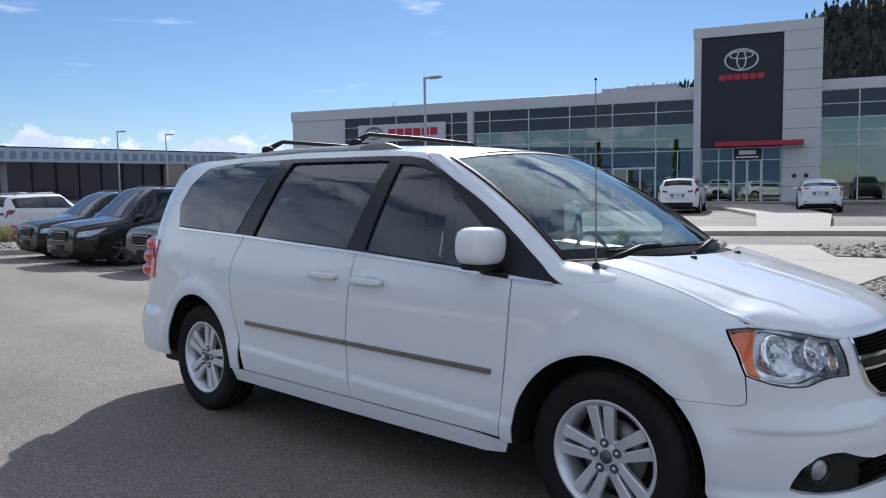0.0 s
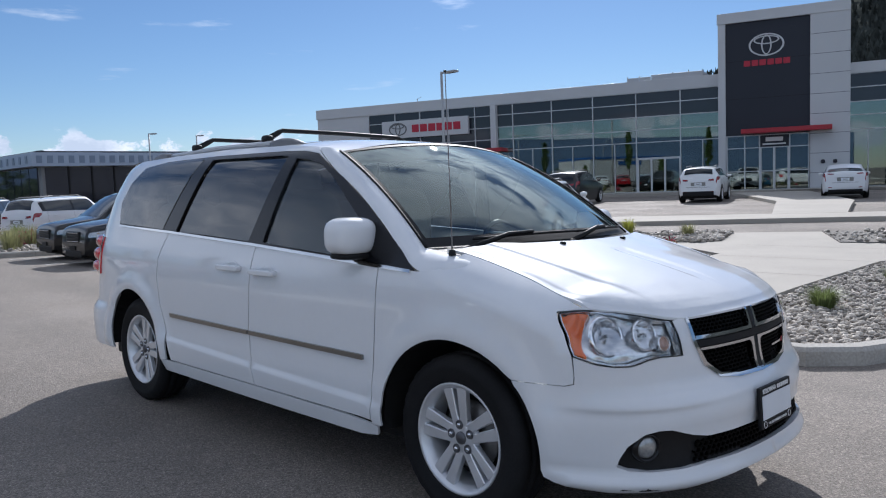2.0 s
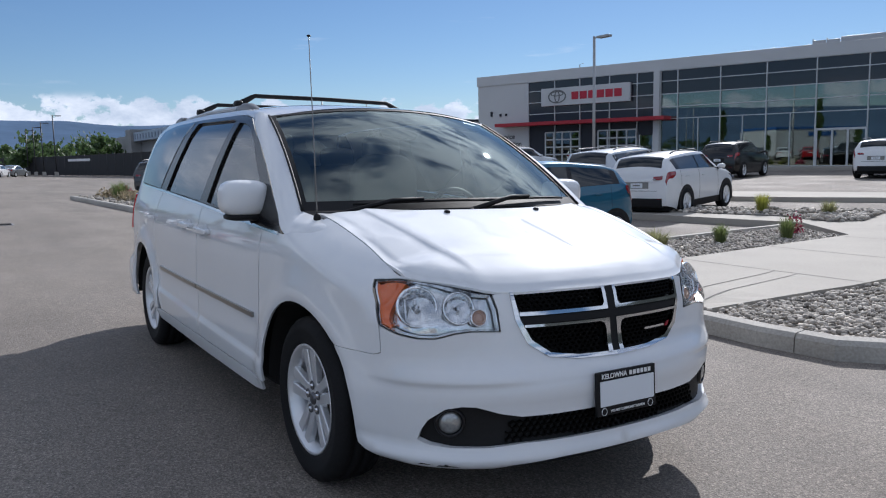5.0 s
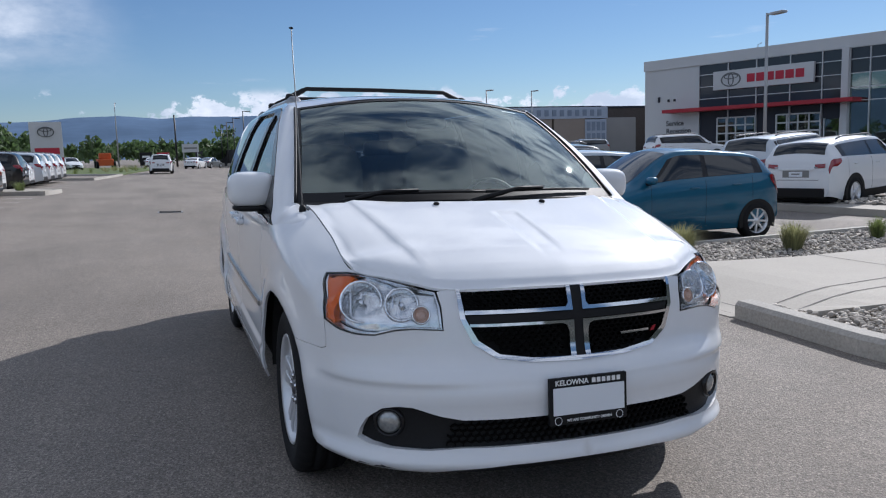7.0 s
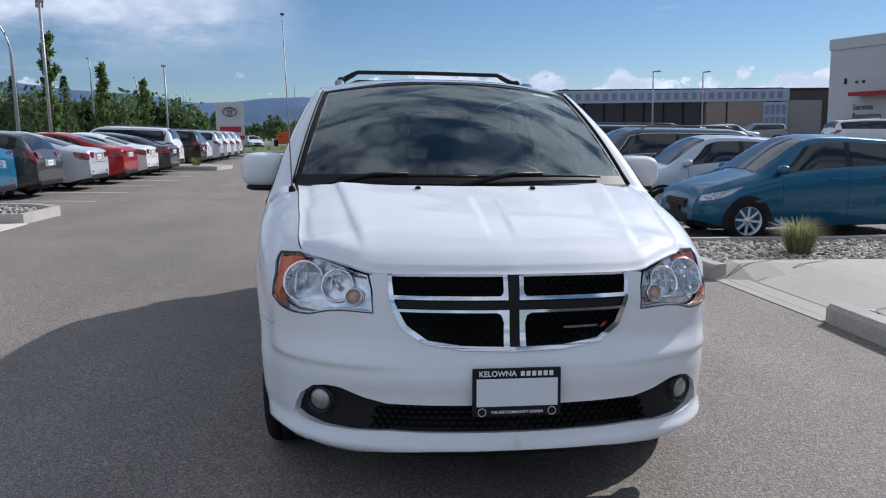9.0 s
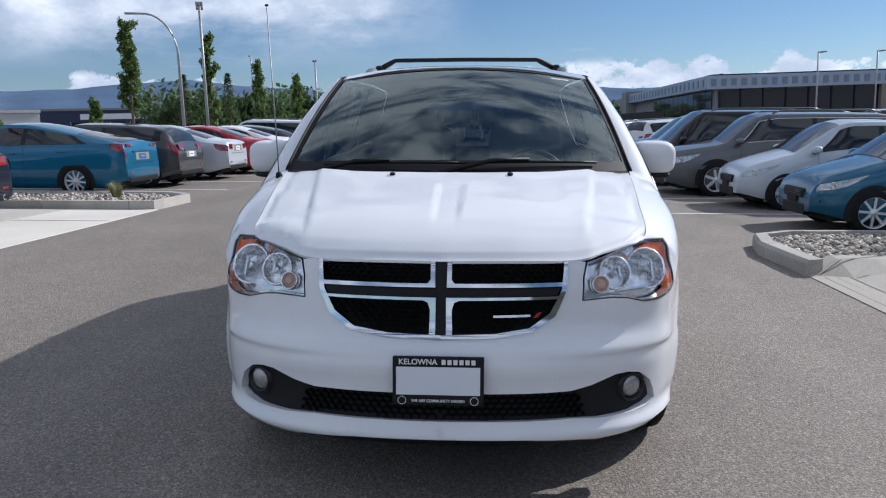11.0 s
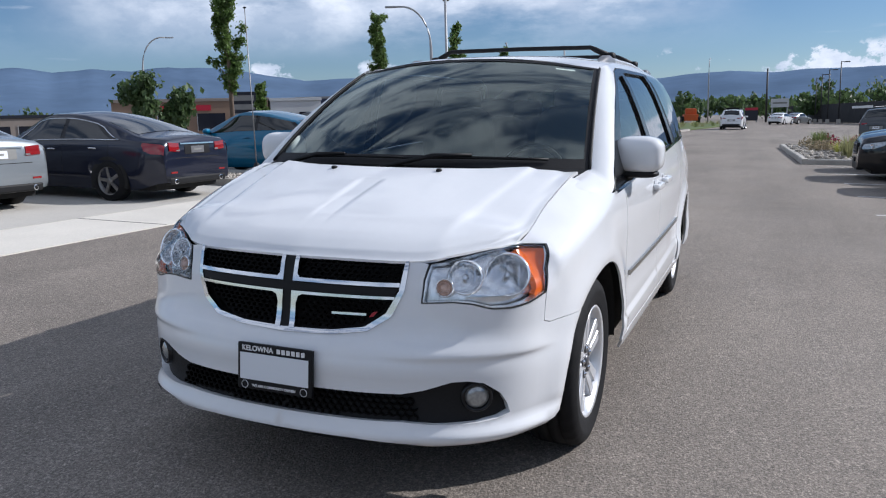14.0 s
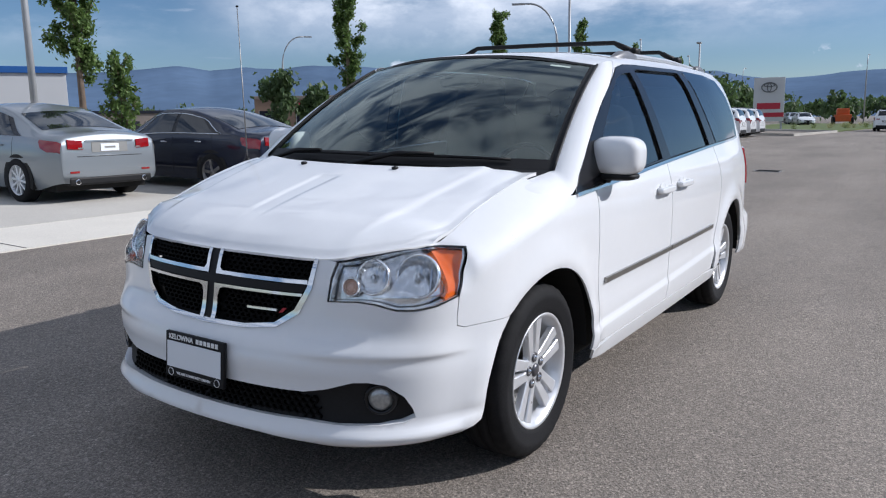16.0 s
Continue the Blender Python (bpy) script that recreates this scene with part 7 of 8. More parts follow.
    kerb_line("kerb", [(-1.92, 3.12), (-0.6, 3.04), (0.0, 3.10), (0.34, 3.42), (0.56, 4.0), (0.78, 5.0), (1.2, 6.55), (2.05, 9.1), (3.4, 12.6)], "rounded concrete kerb round a gravel bed", 1.0)
    pebbles("pebbles", B, 11000, 0.031, 0.11, "rounded grey and buff pebbles", 5)
    grass_tuft("grass_tuft", -0.75, 5.75, 0.30, 0.30, GREEN_GRASS, "green ornamental grass in the gravel", 420, 6)
    grass_tuft("grass_tuft", -0.6, 8.0, 0.30, 0.24, GREEN_GRASS, "green ornamental grass in the gravel", 360, 7)
    shrub("shrub", 0.6, 10.2, 0.25, 0.22, GREEN_GRASS, "low green shrub in the gravel", 8, 260)
    # beds across the walk, before the drive
    for poly, sd in (([(-6.5, 12.5), (-5.65, 14.5), (-5.15, 12.75), (-5.5, 12.3)], 11), ([(-9.6, 12.2), (-6.6, 12.7), (-5.7, 14.55), (-9.6, 13.2)], 13), ([(-3.85, 15.0), (-2.85, 13.0), (-0.4, 13.4), (3, 14.6), (3, 16.6)], 12)):
        slab("gravel_bed", poly, 0.165, SOIL, "gravel bed before the drive", "bed", 0.5)
        pebbles("pebbles", poly, 420, 0.06, 0.17, "rounded grey and buff pebbles", sd)
    grass_tuft("grass_tuft", -7.6, 13.05, 0.5, 0.28, YELLOW_GREEN, "yellow-green grass tuft before the drive", 420, 14, 0.16)
    grass_tuft("grass_tuft", -6.2, 13.3, 0.35, 0.3, GRASS, "dry grass tuft before the drive", 300, 15, 0.16)
    grass_tuft("grass_tuft", -1.6, 14.3, 0.5, 0.3, GREEN_GRASS, "green grass tuft before the drive", 300, 16, 0.16)
    grass_tuft("grass_tuft", -0.9, 14.2, 0.4, 0.35, BROWN_GRASS, "brown grass tuft before the drive", 300, 17, 0.16)
    # kerbed walk across the drive, with a ramp, in front of the showroom bays
    slab("pavement", [(-30, 11.2), (-9.4, 17.2), (-6.9, 18.2), (-4.6, 19.0), (14, 24.6), (14, 26.6), (-4.9, 20.6), (-7.2, 19.9), (-30, 13.0)], 0.13, CONCRETE, "pale concrete walk beyond the drive", "pavement", 0.8)
    slab("pavement", [(-6.9, 19.9), (-5.0, 20.5), (-6.6, 26.5), (-12.0, 37.5), (-15.5, 36.4), (-9.2, 26.2)], 0.132, CONCRETE, "pale concrete path to the entrance", "pavement", 0.8)
    slab("pavement", [(-46, 28.6), (8, 46.3), (7, 49.4), (-47, 31.8)], 0.14, CONCRETE, "concrete apron along the building", "pavement", 1.5)
    # apron under the cars opposite
    slab("pavement", [(-9.05, -5.42), (9, -5.42), (9, -6.95), (-9.2, -6.95)], 0.012, GUTTER, "pale concrete gutter strip", "pavement", 0.8)
    slab("pavement", [(-9.2, -6.97), (9, -6.97), (9, -16.5), (-9.3, -16.5)], 0.014, CONCRETE_GREY, "concrete parking apron", "pavement", 0.8)
    joints = tagged(new("slab_joints"), "dark joints between concrete slabs", "joint", kind="structure")
    for x in (-7.4, -4.4, -1.4, 1.6, 4.6):
        box("joint", x - 0.006, x + 0.006, -0.76, 0.76, 0, 0.003, JOINT, joints).matrix_local = pose(0, -6.19, lie(-6.19) + 0.0135, -1.72, 0, 0)
    C = [(-9.35, -5.75), (-10.35, -5.72), (-10.72, -6.2), (-10.75, -12), (-9.35, -12)]
    slab("gravel_bed", C, 0.10, SOIL, "narrow gravel bed between bays", "bed", 0.5)
    kerb_line("kerb", [(-9.18, -12), (-9.18, -5.60), (-10.42, -5.56), (-10.88, -6.1), (-10.92, -12)], "concrete kerb round a gravel bed", -1.0)
    pebbles("pebbles", C, 2600, 0.033, 0.11, "rounded pale pebbles", 21)
    grass_tuft("grass_tuft", -10.0, -6.6, 0.36, 0.22, GRASS, "dry ornamental grass in the gravel", 300, 22)
    # kerbed bed further along
    D = [(-29.0, -5.8), (-30.6, -5.6), (-31.2, -6.4), (-31.2, -12), (-28.9, -12)]
    slab("gravel_bed", D, 0.15, CONCRETE, "kerbed pale bed between bays", "bed", 0.8)
    kerb_line("kerb", [(-28.7, -12), (-28.7, -5.7), (-30.6, -5.4), (-31.4, -6.2), (-31.4, -12)], "concrete kerb between parking bays", -1.0)
    grass_tuft("grass_tuft", -29.8, -6.6, 0.5, 0.4, GREEN_GRASS, "green grass tuft in the bed", 260, 23)
    kerb_line("kerb", [(-49.0, -12), (-49.0, -5.6), (-62, -4.6), (-63, -12)], "concrete kerb at the end of the row", -1.0)
    # planting bed beyond the black cars
    E_ = [(-20.75, 2.55), (-21.2, 11.5), (-31.5, 9.5), (-31.6, 2.1)]
    slab("gravel_bed", E_, 0.13, SOIL, "planting bed with pale gravel", "bed", 0.8)
    kerb_line("kerb", [(-20.95, 11.5), (-20.55, 2.4), (-31.8, 1.9), (-31.8, 9.5)], "concrete kerb round a planting bed", -1.0)
    pebbles("pebbles", E_, 1800, 0.07, 0.13, "pale pebbles in the planting bed", 31)
    rnd = random.Random(44)
    for k in range(26):
        x, y = rnd.uniform(-30.5, -21.5), rnd.uniform(3.0, 9.0)
        kind = k % 5
        if kind == 0:
            shrub("shrub", x, y, 0.55, 0.5, FLOWER, "shrub with dark pink flowers", 50 + k, 420, 0.12, 0.05)
        elif kind in (1, 2):
            grass_tuft("grass_tuft", x, y, 0.8, 0.5, (GREEN_GRASS, GRASS)[k % 2], "tall grass tuft in the planting bed", 300, 60 + k, 0.12)
        elif kind == 3:
            shrub("shrub", x, y, 0.45, 0.6, BROWN_GRASS, "rounded greyish shrub in the bed", 70 + k, 420, 0.12, 0.045)
        else:
            grass_tuft("grass_tuft", x, y, 0.5, 0.45, YELLOW_GREEN, "yellow-green grass tuft in the bed", 300, 80 + k, 0.12)
    # parking lines
    lines = tagged(new("parking_lines"), "worn white parking bay lines on asphalt", "road marking", kind="structure")
    def line(x, y0, y1, w=0.05):
        bm = bmesh.new()
        k = max(1, int(abs(y1 - y0) / 0.4))
        v = [(bm.verts.new((x - w, y0 + (y1 - y0) * i / k, lie(y0 + (y1 - y0) * i / k) + 0.005)), bm.verts.new((x + w, y0 + (y1 - y0) * i / k, lie(y0 + (y1 - y0) * i / k) + 0.005))) for i in range(k + 1)]
        for a, b in zip(v, v[1:]):
            bm.faces.new((a[0], a[1], b[1], b[0]))
        part("bay_line", bm, LINE, lines)
    for x in (-9.03, -11.68, -14.35, -17.05, -19.75):
        line(x, 3.0, 8.6)
    for x in (-13.3, -15.85, -18.5, -21.1, -23.7, -26.3, -32.0, -34.6, -37.2, -39.8, -42.4, -45.0):
        line(x, -5.7, -11.0)
    # drain grate in the aisle
    dr = tagged(new("drain_grate"), "small dark drain grate in the asphalt", "drain", kind="")
    box("grate_frame", -0.32, 0.32, -0.30, 0.30, 0.0, 0.006, STEEL, dr)
    for k in range(7):
        box("grate_bar", -0.28 + k * 0.085, -0.24 + k * 0.085, -0.26, 0.26, 0.006, 0.010, DARK_VOID, dr)
    dr.matrix_world = pose(-17.48, -1.31, lie(-1.31) + 0.001, -1.72, 0, 0)


JOINT = material("joint_dark", (0.16, 0.15, 0.14), rough=0.9, vary=0.2)
YELLOW_GREEN = leafy("yellow_green_grass", (0.32, 0.33, 0.06), 0.4)
BROWN_GRASS = leafy("brown_grass", (0.30, 0.25, 0.16), 0.4)
GUTTER = material("pale_concrete", (0.62, 0.585, 0.52), rough=0.85, vary=0.08, scale=0.9, fine=0.10, fine_scale=55, bump=0.0015, bump_scale=150)
CONCRETE_GREY = material("grey_concrete", (0.48, 0.455, 0.41), rough=0.85, vary=0.1, scale=0.7, fine=0.12, fine_scale=60, bump=0.0015, bump_scale=150)
make_grounds()


# ---- lamps, signs, trees, distance ----
def lot_lamp(x, y, h, turn=0.0, mat=None, label="tall grey car park lamp post", two=False):
    mat = mat or POLE
    lamp = thing("street_lamp", label, "lamp post", pose(x, y, lie(y), 0, 0, turn), "car park lamps")
    tube("pole", [(0, 0, 0), (0, 0, h)], [0.075, 0.06], mat, lamp, 10)
    box("base", -0.22, 0.22, -0.22, 0.22, 0, 0.55, KERB, lamp, 0.03)
    for s in ((1, -1) if two else (1,)):
        box("arm", min(0, s * 0.35), max(0, s * 0.35), -0.03, 0.03, h - 0.10, h - 0.04, mat, lamp)
        box("lamp_head", min(s * 0.28, s * 0.95), max(s * 0.28, s * 0.95), -0.16, 0.16, h - 0.13, h - 0.03, mat, lamp, 0.02)
    return lamp


lot_lamp(-23.1, 22.66, 6.45, 0)
lot_lamp(-32.6, -13.2, 7.0, 20, two=True)
lot_lamp(-56, -13.2, 6.4, 10)
lot_lamp(-6.3, -13.6, 7.2, 200)
lot_lamp(-62.0, 26.5, 6.4, 10)
lot_lamp(-66.0, 33.0, 6.6, 10)
lot_lamp(-88.0, 26.0, 6.4, 10, BLACK_POLE, "black lamp post before the grey showroom")


def curved_lamp(x, y, h, turn, reach=2.2):
    lamp = thing("street_lamp", "curved grey street lamp by the road", "lamp post", pose(x, y, lie(y), 0, 0, turn), "curved street lamps")
    pts = [(0, 0, 0), (0, 0, h * 0.70)] + [(reach * (1 - math.cos(a)) * 0.8, 0, h * 0.70 + h * 0.30 * math.sin(a)) for a in np.linspace(0.2, 1.5, 8)]
    pts.append((reach, 0, h * 1.0))
    tube("pole", pts, [0.11, 0.09] + [0.06] * (len(pts) - 2), POLE, lamp, 8)
    box("lamp_head", reach - 0.1, reach + 0.6, -0.12, 0.12, h * 1.0 - 0.06, h * 1.0 + 0.05, POLE, lamp, 0.03)


for x, y, h, tn in ((-42.6, -18.4, 8.1, -67), (-51, -50, 9, 135), (-75, -24, 9, 200), (-100, -26, 9, 200), (-20, -44, 7.5, 20), (-128, -8, 10, 180), (-150, -30, 10, 180), (-38, -78, 10, 30)):
    curved_lamp(x, y, h, tn)


def leafy_tree(name, x, y, h, r, label, seed, leaves=2600, leaf=0.10, trunk=1.3, column=True):
    """Tapered trunk, limbs and many separate leaves in an uneven crown."""
    rnd = random.Random(seed)
    tree = thing(name, label, "tree", pose(x, y, lie(y)), "trees along the boundary")
    bm = bmesh.new()
    tube_bm(bm, [(0, 0, 0), (0.02, 0.01, h * 0.4), (-0.02, 0.03, h * 0.75), (0.0, 0.0, h * 0.97)], [0.085 * h / 6, 0.06 * h / 6, 0.035 * h / 6, 0.01], 7)
    limbs = []
    count = 48 if column else 26
    for k in range(count):
        z = trunk + (h - trunk) * (k + rnd.random()) / (count + 1)
        a = rnd.uniform(0, math.tau)
        f = (z - trunk) / (h - trunk)
        wide = r * min(1.0, 0.45 + 4.5 * f) * (1.0 - 0.72 * f) ** 0.8 * rnd.uniform(0.62, 1.12)
        rise = rnd.uniform(0.5, 1.1) * (1.0 if column else 0.5)
        end = Vector((wide * math.cos(a), wide * math.sin(a), z + rise * wide))
        tube_bm(bm, [(0, 0, z - 0.1), (end.x * 0.5, end.y * 0.5, z + 0.35 * rise * wide), tuple(end)], [0.022, 0.014, 0.005], 4)
        limbs.append((Vector((0, 0, z)), end))
    part("trunk", bm, BARK, tree, smooth=True)
    P, F = [], []
    clumps = []
    for a, b in limbs:
        for _ in range(4):
            clumps.append((a.lerp(b, rnd.uniform(0.25, 1.05)) + Vector((rnd.gauss(0, 0.08), rnd.gauss(0, 0.08), rnd.gauss(0, 0.15))) * r, r * rnd.uniform(0.12, 0.24)))
    for _ in range(leaves):
        c, cr = clumps[rnd.randrange(len(clumps))]
        p = c + Vector((rnd.gauss(0, 0.55), rnd.gauss(0, 0.55), rnd.gauss(0, 0.65))) * cr
        t = Euler((rnd.uniform(-1.2, 1.2), rnd.uniform(-1.2, 1.2), rnd.uniform(0, 6.3))).to_matrix()
        s = leaf * rnd.uniform(0.6, 1.2)
        k = len(P)
        P += [tuple(p + t @ Vector(q)) for q in ((-s, 0, 0), (-0.1 * s, -0.55 * s, 0.08 * s), (s, 0, -0.1 * s), (-0.1 * s, 0.55 * s, 0.08 * s))]
        F.append((k, k + 1, k + 2, k + 3))
    me = bpy.data.meshes.new("crown")
    me.from_pydata(P, [], F)
    link("crown", me, LEAF, tree)
    return tree


for i, (x, y, h, r) in enumerate(((-8.4, -15.2, 6.8, 0.66), (-18.4, -15.2, 6.9, 0.62), (-29.2, -15.2, 5.8, 0.56), (-38.8, -15.2, 6.4, 0.62), (-47.6, -15.2, 5.6, 0.6), (-57.8, -15.2, 5.4, 0.6))):
    leafy_tree("tree", x, y, h, r, "slim upright young tree in full leaf", 100 + i, 13000 if i < 3 else 4200, 0.062 if i < 3 else 0.095, 2.1 if i < 3 else 1.5)
for i, (x, y, h, r) in enumerate(((-13.5, -21, 3.1, 0.75), (-23.9, -18, 2.6, 0.4), (-31, -17.8, 2.6, 0.4))):
    leafy_tree("tree", x, y, h, r, "loose young tree behind the lot", 120 + i, 1800, 0.10, 0.6)


def far_woods(name, spots, label, seed, leaf=0.5, per=140, dark=False):
    """Distant trees as many small leaf clumps in one part."""
    rnd = random.Random(seed)
    P, F = [], []
    for x, y, h, r in spots:
        z0 = lie(y)
        subs = [(Vector((rnd.gauss(0, 0.45) * r, rnd.gauss(0, 0.45) * r, h * rnd.uniform(0.35, 0.9))), r * rnd.uniform(0.3, 0.55)) for _ in range(8)]
        for _ in range(per):
            c, cr = subs[rnd.randrange(8)]
            p = Vector((x, y, z0)) + c + Vector((rnd.gauss(0, 0.5), rnd.gauss(0, 0.5), rnd.gauss(0, 0.5))) * cr
            p.z = max(p.z, z0 + 0.3)
            t = Euler((rnd.uniform(0, 6), rnd.uniform(0, 6), rnd.uniform(0, 6))).to_matrix()
            s = leaf * rnd.uniform(0.5, 1.3)
            k = len(P)
            P += [tuple(p + t @ Vector(q)) for q in ((-s, 0, 0), (0, -0.7 * s, 0.2 * s), (s, 0, 0), (0, 0.7 * s, 0.2 * s))]
            F.append((k, k + 1, k + 2, k + 3))
    me = bpy.data.meshes.new(name)
    me.from_pydata(P, [], F)
    return tagged(link(name, me, LEAF_FAR), label, "trees", kind="stuff")


def ring_spots(b0, b1, d0, d1, n, h0, h1, seed):
    rnd = random.Random(seed)
    out = []
    for k in range(n):
        b = radians(b0 + (b1 - b0) * (k + rnd.random()) / n)
        d = rnd.uniform(d0, d1)
        h = rnd.uniform(h0, h1)
        out.append((-math.sin(b) * d, math.cos(b) * d, h, h * rnd.uniform(0.35, 0.5)))
    return out


far_woods("far_trees", ring_spots(86, 113, 120, 190, 90, 2.6, 5.0, 1), "row of distant green trees", 1, 0.45, 170)
far_woods("far_trees", ring_spots(99, 110, 85, 110, 18, 3.2, 5.0, 2), "green trees beyond the car park", 2, 0.35, 260)
far_woods("far_trees", ring_spots(102.5, 114.5, 78, 96, 34, 4.6, 6.6, 12), "tall green trees behind the row of cars", 12, 0.30, 330)
far_woods("far_trees", [(-47.2, -46.8, 5.4, 1.9), (-49.5, -45.5, 4.6, 1.4)], "large leafy tree behind the shops", 3, 0.26, 1500)
far_woods("far_trees", ring_spots(113, 175, 190, 280, 90, 3.5, 6.5, 4), "distant trees below the hills", 4, 0.6, 120)
far_woods("far_trees", ring_spots(80, 88, 130, 180, 20, 4, 6.5, 5), "green trees beyond the fence", 5, 0.45, 180)
far_woods("far_trees", [(-66, 60, 6, 3), (-70, 62, 7, 3.4), (-62, 58, 5, 2.5)], "trees between the buildings", 6, 0.35, 500)


def conifer(x, y, h, seed):
    rnd = random.Random(seed)
    tree = thing("conifer", "dark green conifer beyond the car park", "tree", pose(x, y, lie(y)), "dark conifers")
    tube("trunk", [(0, 0, 0), (0, 0, h)], [0.16, 0.02], BARK, tree, 6)
    P, F = [], []
    for k in range(900):
        z = h * (0.08 + 0.92 * rnd.random() ** 1.15)
        rr = (h - z) * 0.24 * math.sqrt(rnd.random()) + 0.05
        a = rnd.uniform(0, math.tau)
        p = Vector((rr * math.cos(a), rr * math.sin(a), z - rr * 0.35))
        o = Vector((math.cos(a), math.sin(a), -0.35)) * 0.35
        s = Vector((-math.sin(a), math.cos(a), 0)) * 0.12
        n = len(P)
        P += [tuple(p - s), tuple(p + s), tuple(p + o)]
        F.append((n, n + 1, n + 2))
    me = bpy.data.meshes.new("needles")
    me.from_pydata(P, [], F)
    link("needles", me, LEAF_FAR, tree)


for i, (x, y, h) in enumerate(((-66, -27.6, 6.5), (-67.4, -24.0, 6.6), (-78, -60, 5.0), (-81, -61, 4.2))):
    conifer(x, y, h, 200 + i)

# the blue haze of distance is mixed into this base colour
HAZE_TINTED_HILL = material("hazy_hill", (0.100, 0.150, 0.232), rough=1.0, vary=0.16, scale=0.004, fine=0.06, fine_scale=0.03, spec=0.0)
NEAR_HILL = material("wooded_hill", (0.060, 0.066, 0.060), rough=1.0, vary=0.5, scale=0.02, fine=0.4, fine_scale=0.15, spec=0.0)


def ridge(name, table, dist, depth, mat, label, seed, rough=0.06, step=0.4):
    """A mountain ridge round the horizon: bearing and angle of its crest."""
    bs = np.arange(table[0][0], table[-1][0], step)
    rows_ = []
    bm = bmesh.new()
    for b in bs:
        e = float(np.interp(b, [t[0] for t in table], [t[1] for t in table]))
        e *= 1 + rough * (noise.noise((b * 0.35, seed, 0)) + 0.5 * noise.noise((b * 1.1, seed, 3)) + 0.25 * noise.noise((b * 3.1, seed, 7)))
        a = radians(b)
        col = []
        for i in range(10):
            f = i / 9
            d = dist + depth * f
            hgt = d * math.tan(radians(e)) * (f ** 0.8) * (1 + 0.07 * (1 - f) * (noise.noise((b * 0.45, f * 1.2, seed)) + 0.5 * noise.noise((b * 1.3, f * 1.5, seed + 5))))
            col.append(bm.verts.new((-math.sin(a) * d, math.cos(a) * d, hgt - 2)))
        col.append(bm.verts.new((-math.sin(a) * (dist + depth * 1.3), math.cos(a) * (dist + depth * 1.3), -10)))
        rows_.append(col)
    for p, q in zip(rows_, rows_[1:]):
        for i in range(10):
            bm.faces.new((p[i], q[i], q[i + 1], p[i + 1]))
    tagged(part(name, bm, mat, smooth=True), label, "mountains", kind="structure")


ridge("backdrop_mountains", [(60, 1.6), (75, 2.6), (80, 2.5), (83.5, 2.85), (86, 2.85), (88, 2.9), (90.2, 2.75), (92.8, 3.05), (95, 2.95), (98.2, 2.68), (100, 2.62), (102, 2.95), (103.5, 3.3), (105.3, 3.25), (108.7, 3.65), (111.6, 4.0), (116, 3.7), (119.2, 3.4), (122.7, 3.25), (125.7, 3.75), (127.5, 4.15), (130, 4.25), (132.5, 4.35), (134.5, 4.05), (137, 4.2), (139.2, 4.02), (141.4, 4.28), (146, 3.85), (155, 3.6), (175, 3.2), (200, 2.5)], 1500, 900, HAZE_TINTED_HILL, "mountains on the horizon, coloured blue for haze", 1.7, 0.02)
ridge("backdrop_hill", [(-70, 6), (-40, 10), (-10, 13), (8, 12.6), (13, 12.0), (16, 11.2), (19, 9.6), (22, 7.7), (25, 6.9), (29, 6.4), (33, 5.6), (40, 4.0), (50, 2.4), (58, 1.2)], 160, 260, NEAR_HILL, "steep wooded hillside behind the building", 4.1, 0.05, 0.5)


def hill_pines():
    rnd = random.Random(77)
    P, F = [], []
    tab = [(5, 12.7), (8, 12.6), (13, 12.0), (16, 11.2), (19, 9.6), (22, 7.7), (25, 6.9), (29, 6.4), (33, 5.6)]
    for _ in range(2400):
        b = rnd.uniform(6, 33)
        f = rnd.uniform(0.35, 1.0)
        d = 160 + 260 * f
        e = np.interp(b, [t[0] for t in tab], [t[1] for t in tab])
        z = d * math.tan(radians(e)) * f ** 0.8 - 4
        x, y = -math.sin(radians(b)) * d, math.cos(radians(b)) * d
        h = rnd.uniform(5, 9)
        for k in range(14):
            zz = h * rnd.random()
            rr = (h - zz) * 0.22
            a = rnd.uniform(0, 6.3)
            c = Vector((x + rr * math.cos(a) * 0.5, y + rr * math.sin(a) * 0.5, z + zz))
            s = Vector((-math.sin(a), math.cos(a), 0)) * 0.9
            n = len(P)
            P += [tuple(c - s), tuple(c + s), (x, y, z + zz + 2.2)]
            F.append((n, n + 1, n + 2))
    me = bpy.data.meshes.new("hill_pines")
    me.from_pydata(P, [], F)
    tagged(link("hill_pines", me, NEAR_HILL), "dark pines on the hillside", "trees", kind="stuff")


hill_pines()


# ---- neighbouring buildings ----
PATTERN = material("patterned_panel", (0.36, 0.42, 0.52), rough=0.4, metal=0.3, vary=0.05, scale=0.6)
PATTERN_DARK = material("patterned_panel_dark", (0.20, 0.25, 0.33), rough=0.4, metal=0.3, vary=0.05)
TAUPE = material("taupe_wall", (0.26, 0.22, 0.19), rough=0.8, vary=0.08, scale=0.5)
BROWN_WALL = material("brown_stucco", (0.25, 0.17, 0.12), rough=0.85, vary=0.08, scale=0.5)
NAVY_WALL = material("navy_cladding", (0.020, 0.030, 0.075), rough=0.5, vary=0.08, scale=0.5)
FENCE_BLACK = material("black_mesh_fence", (0.016, 0.017, 0.021), rough=0.8, vary=0.15, scale=1.5)
ORANGE = material("orange_paint", (0.55, 0.09, 0.015), rough=0.5, vary=0.1)


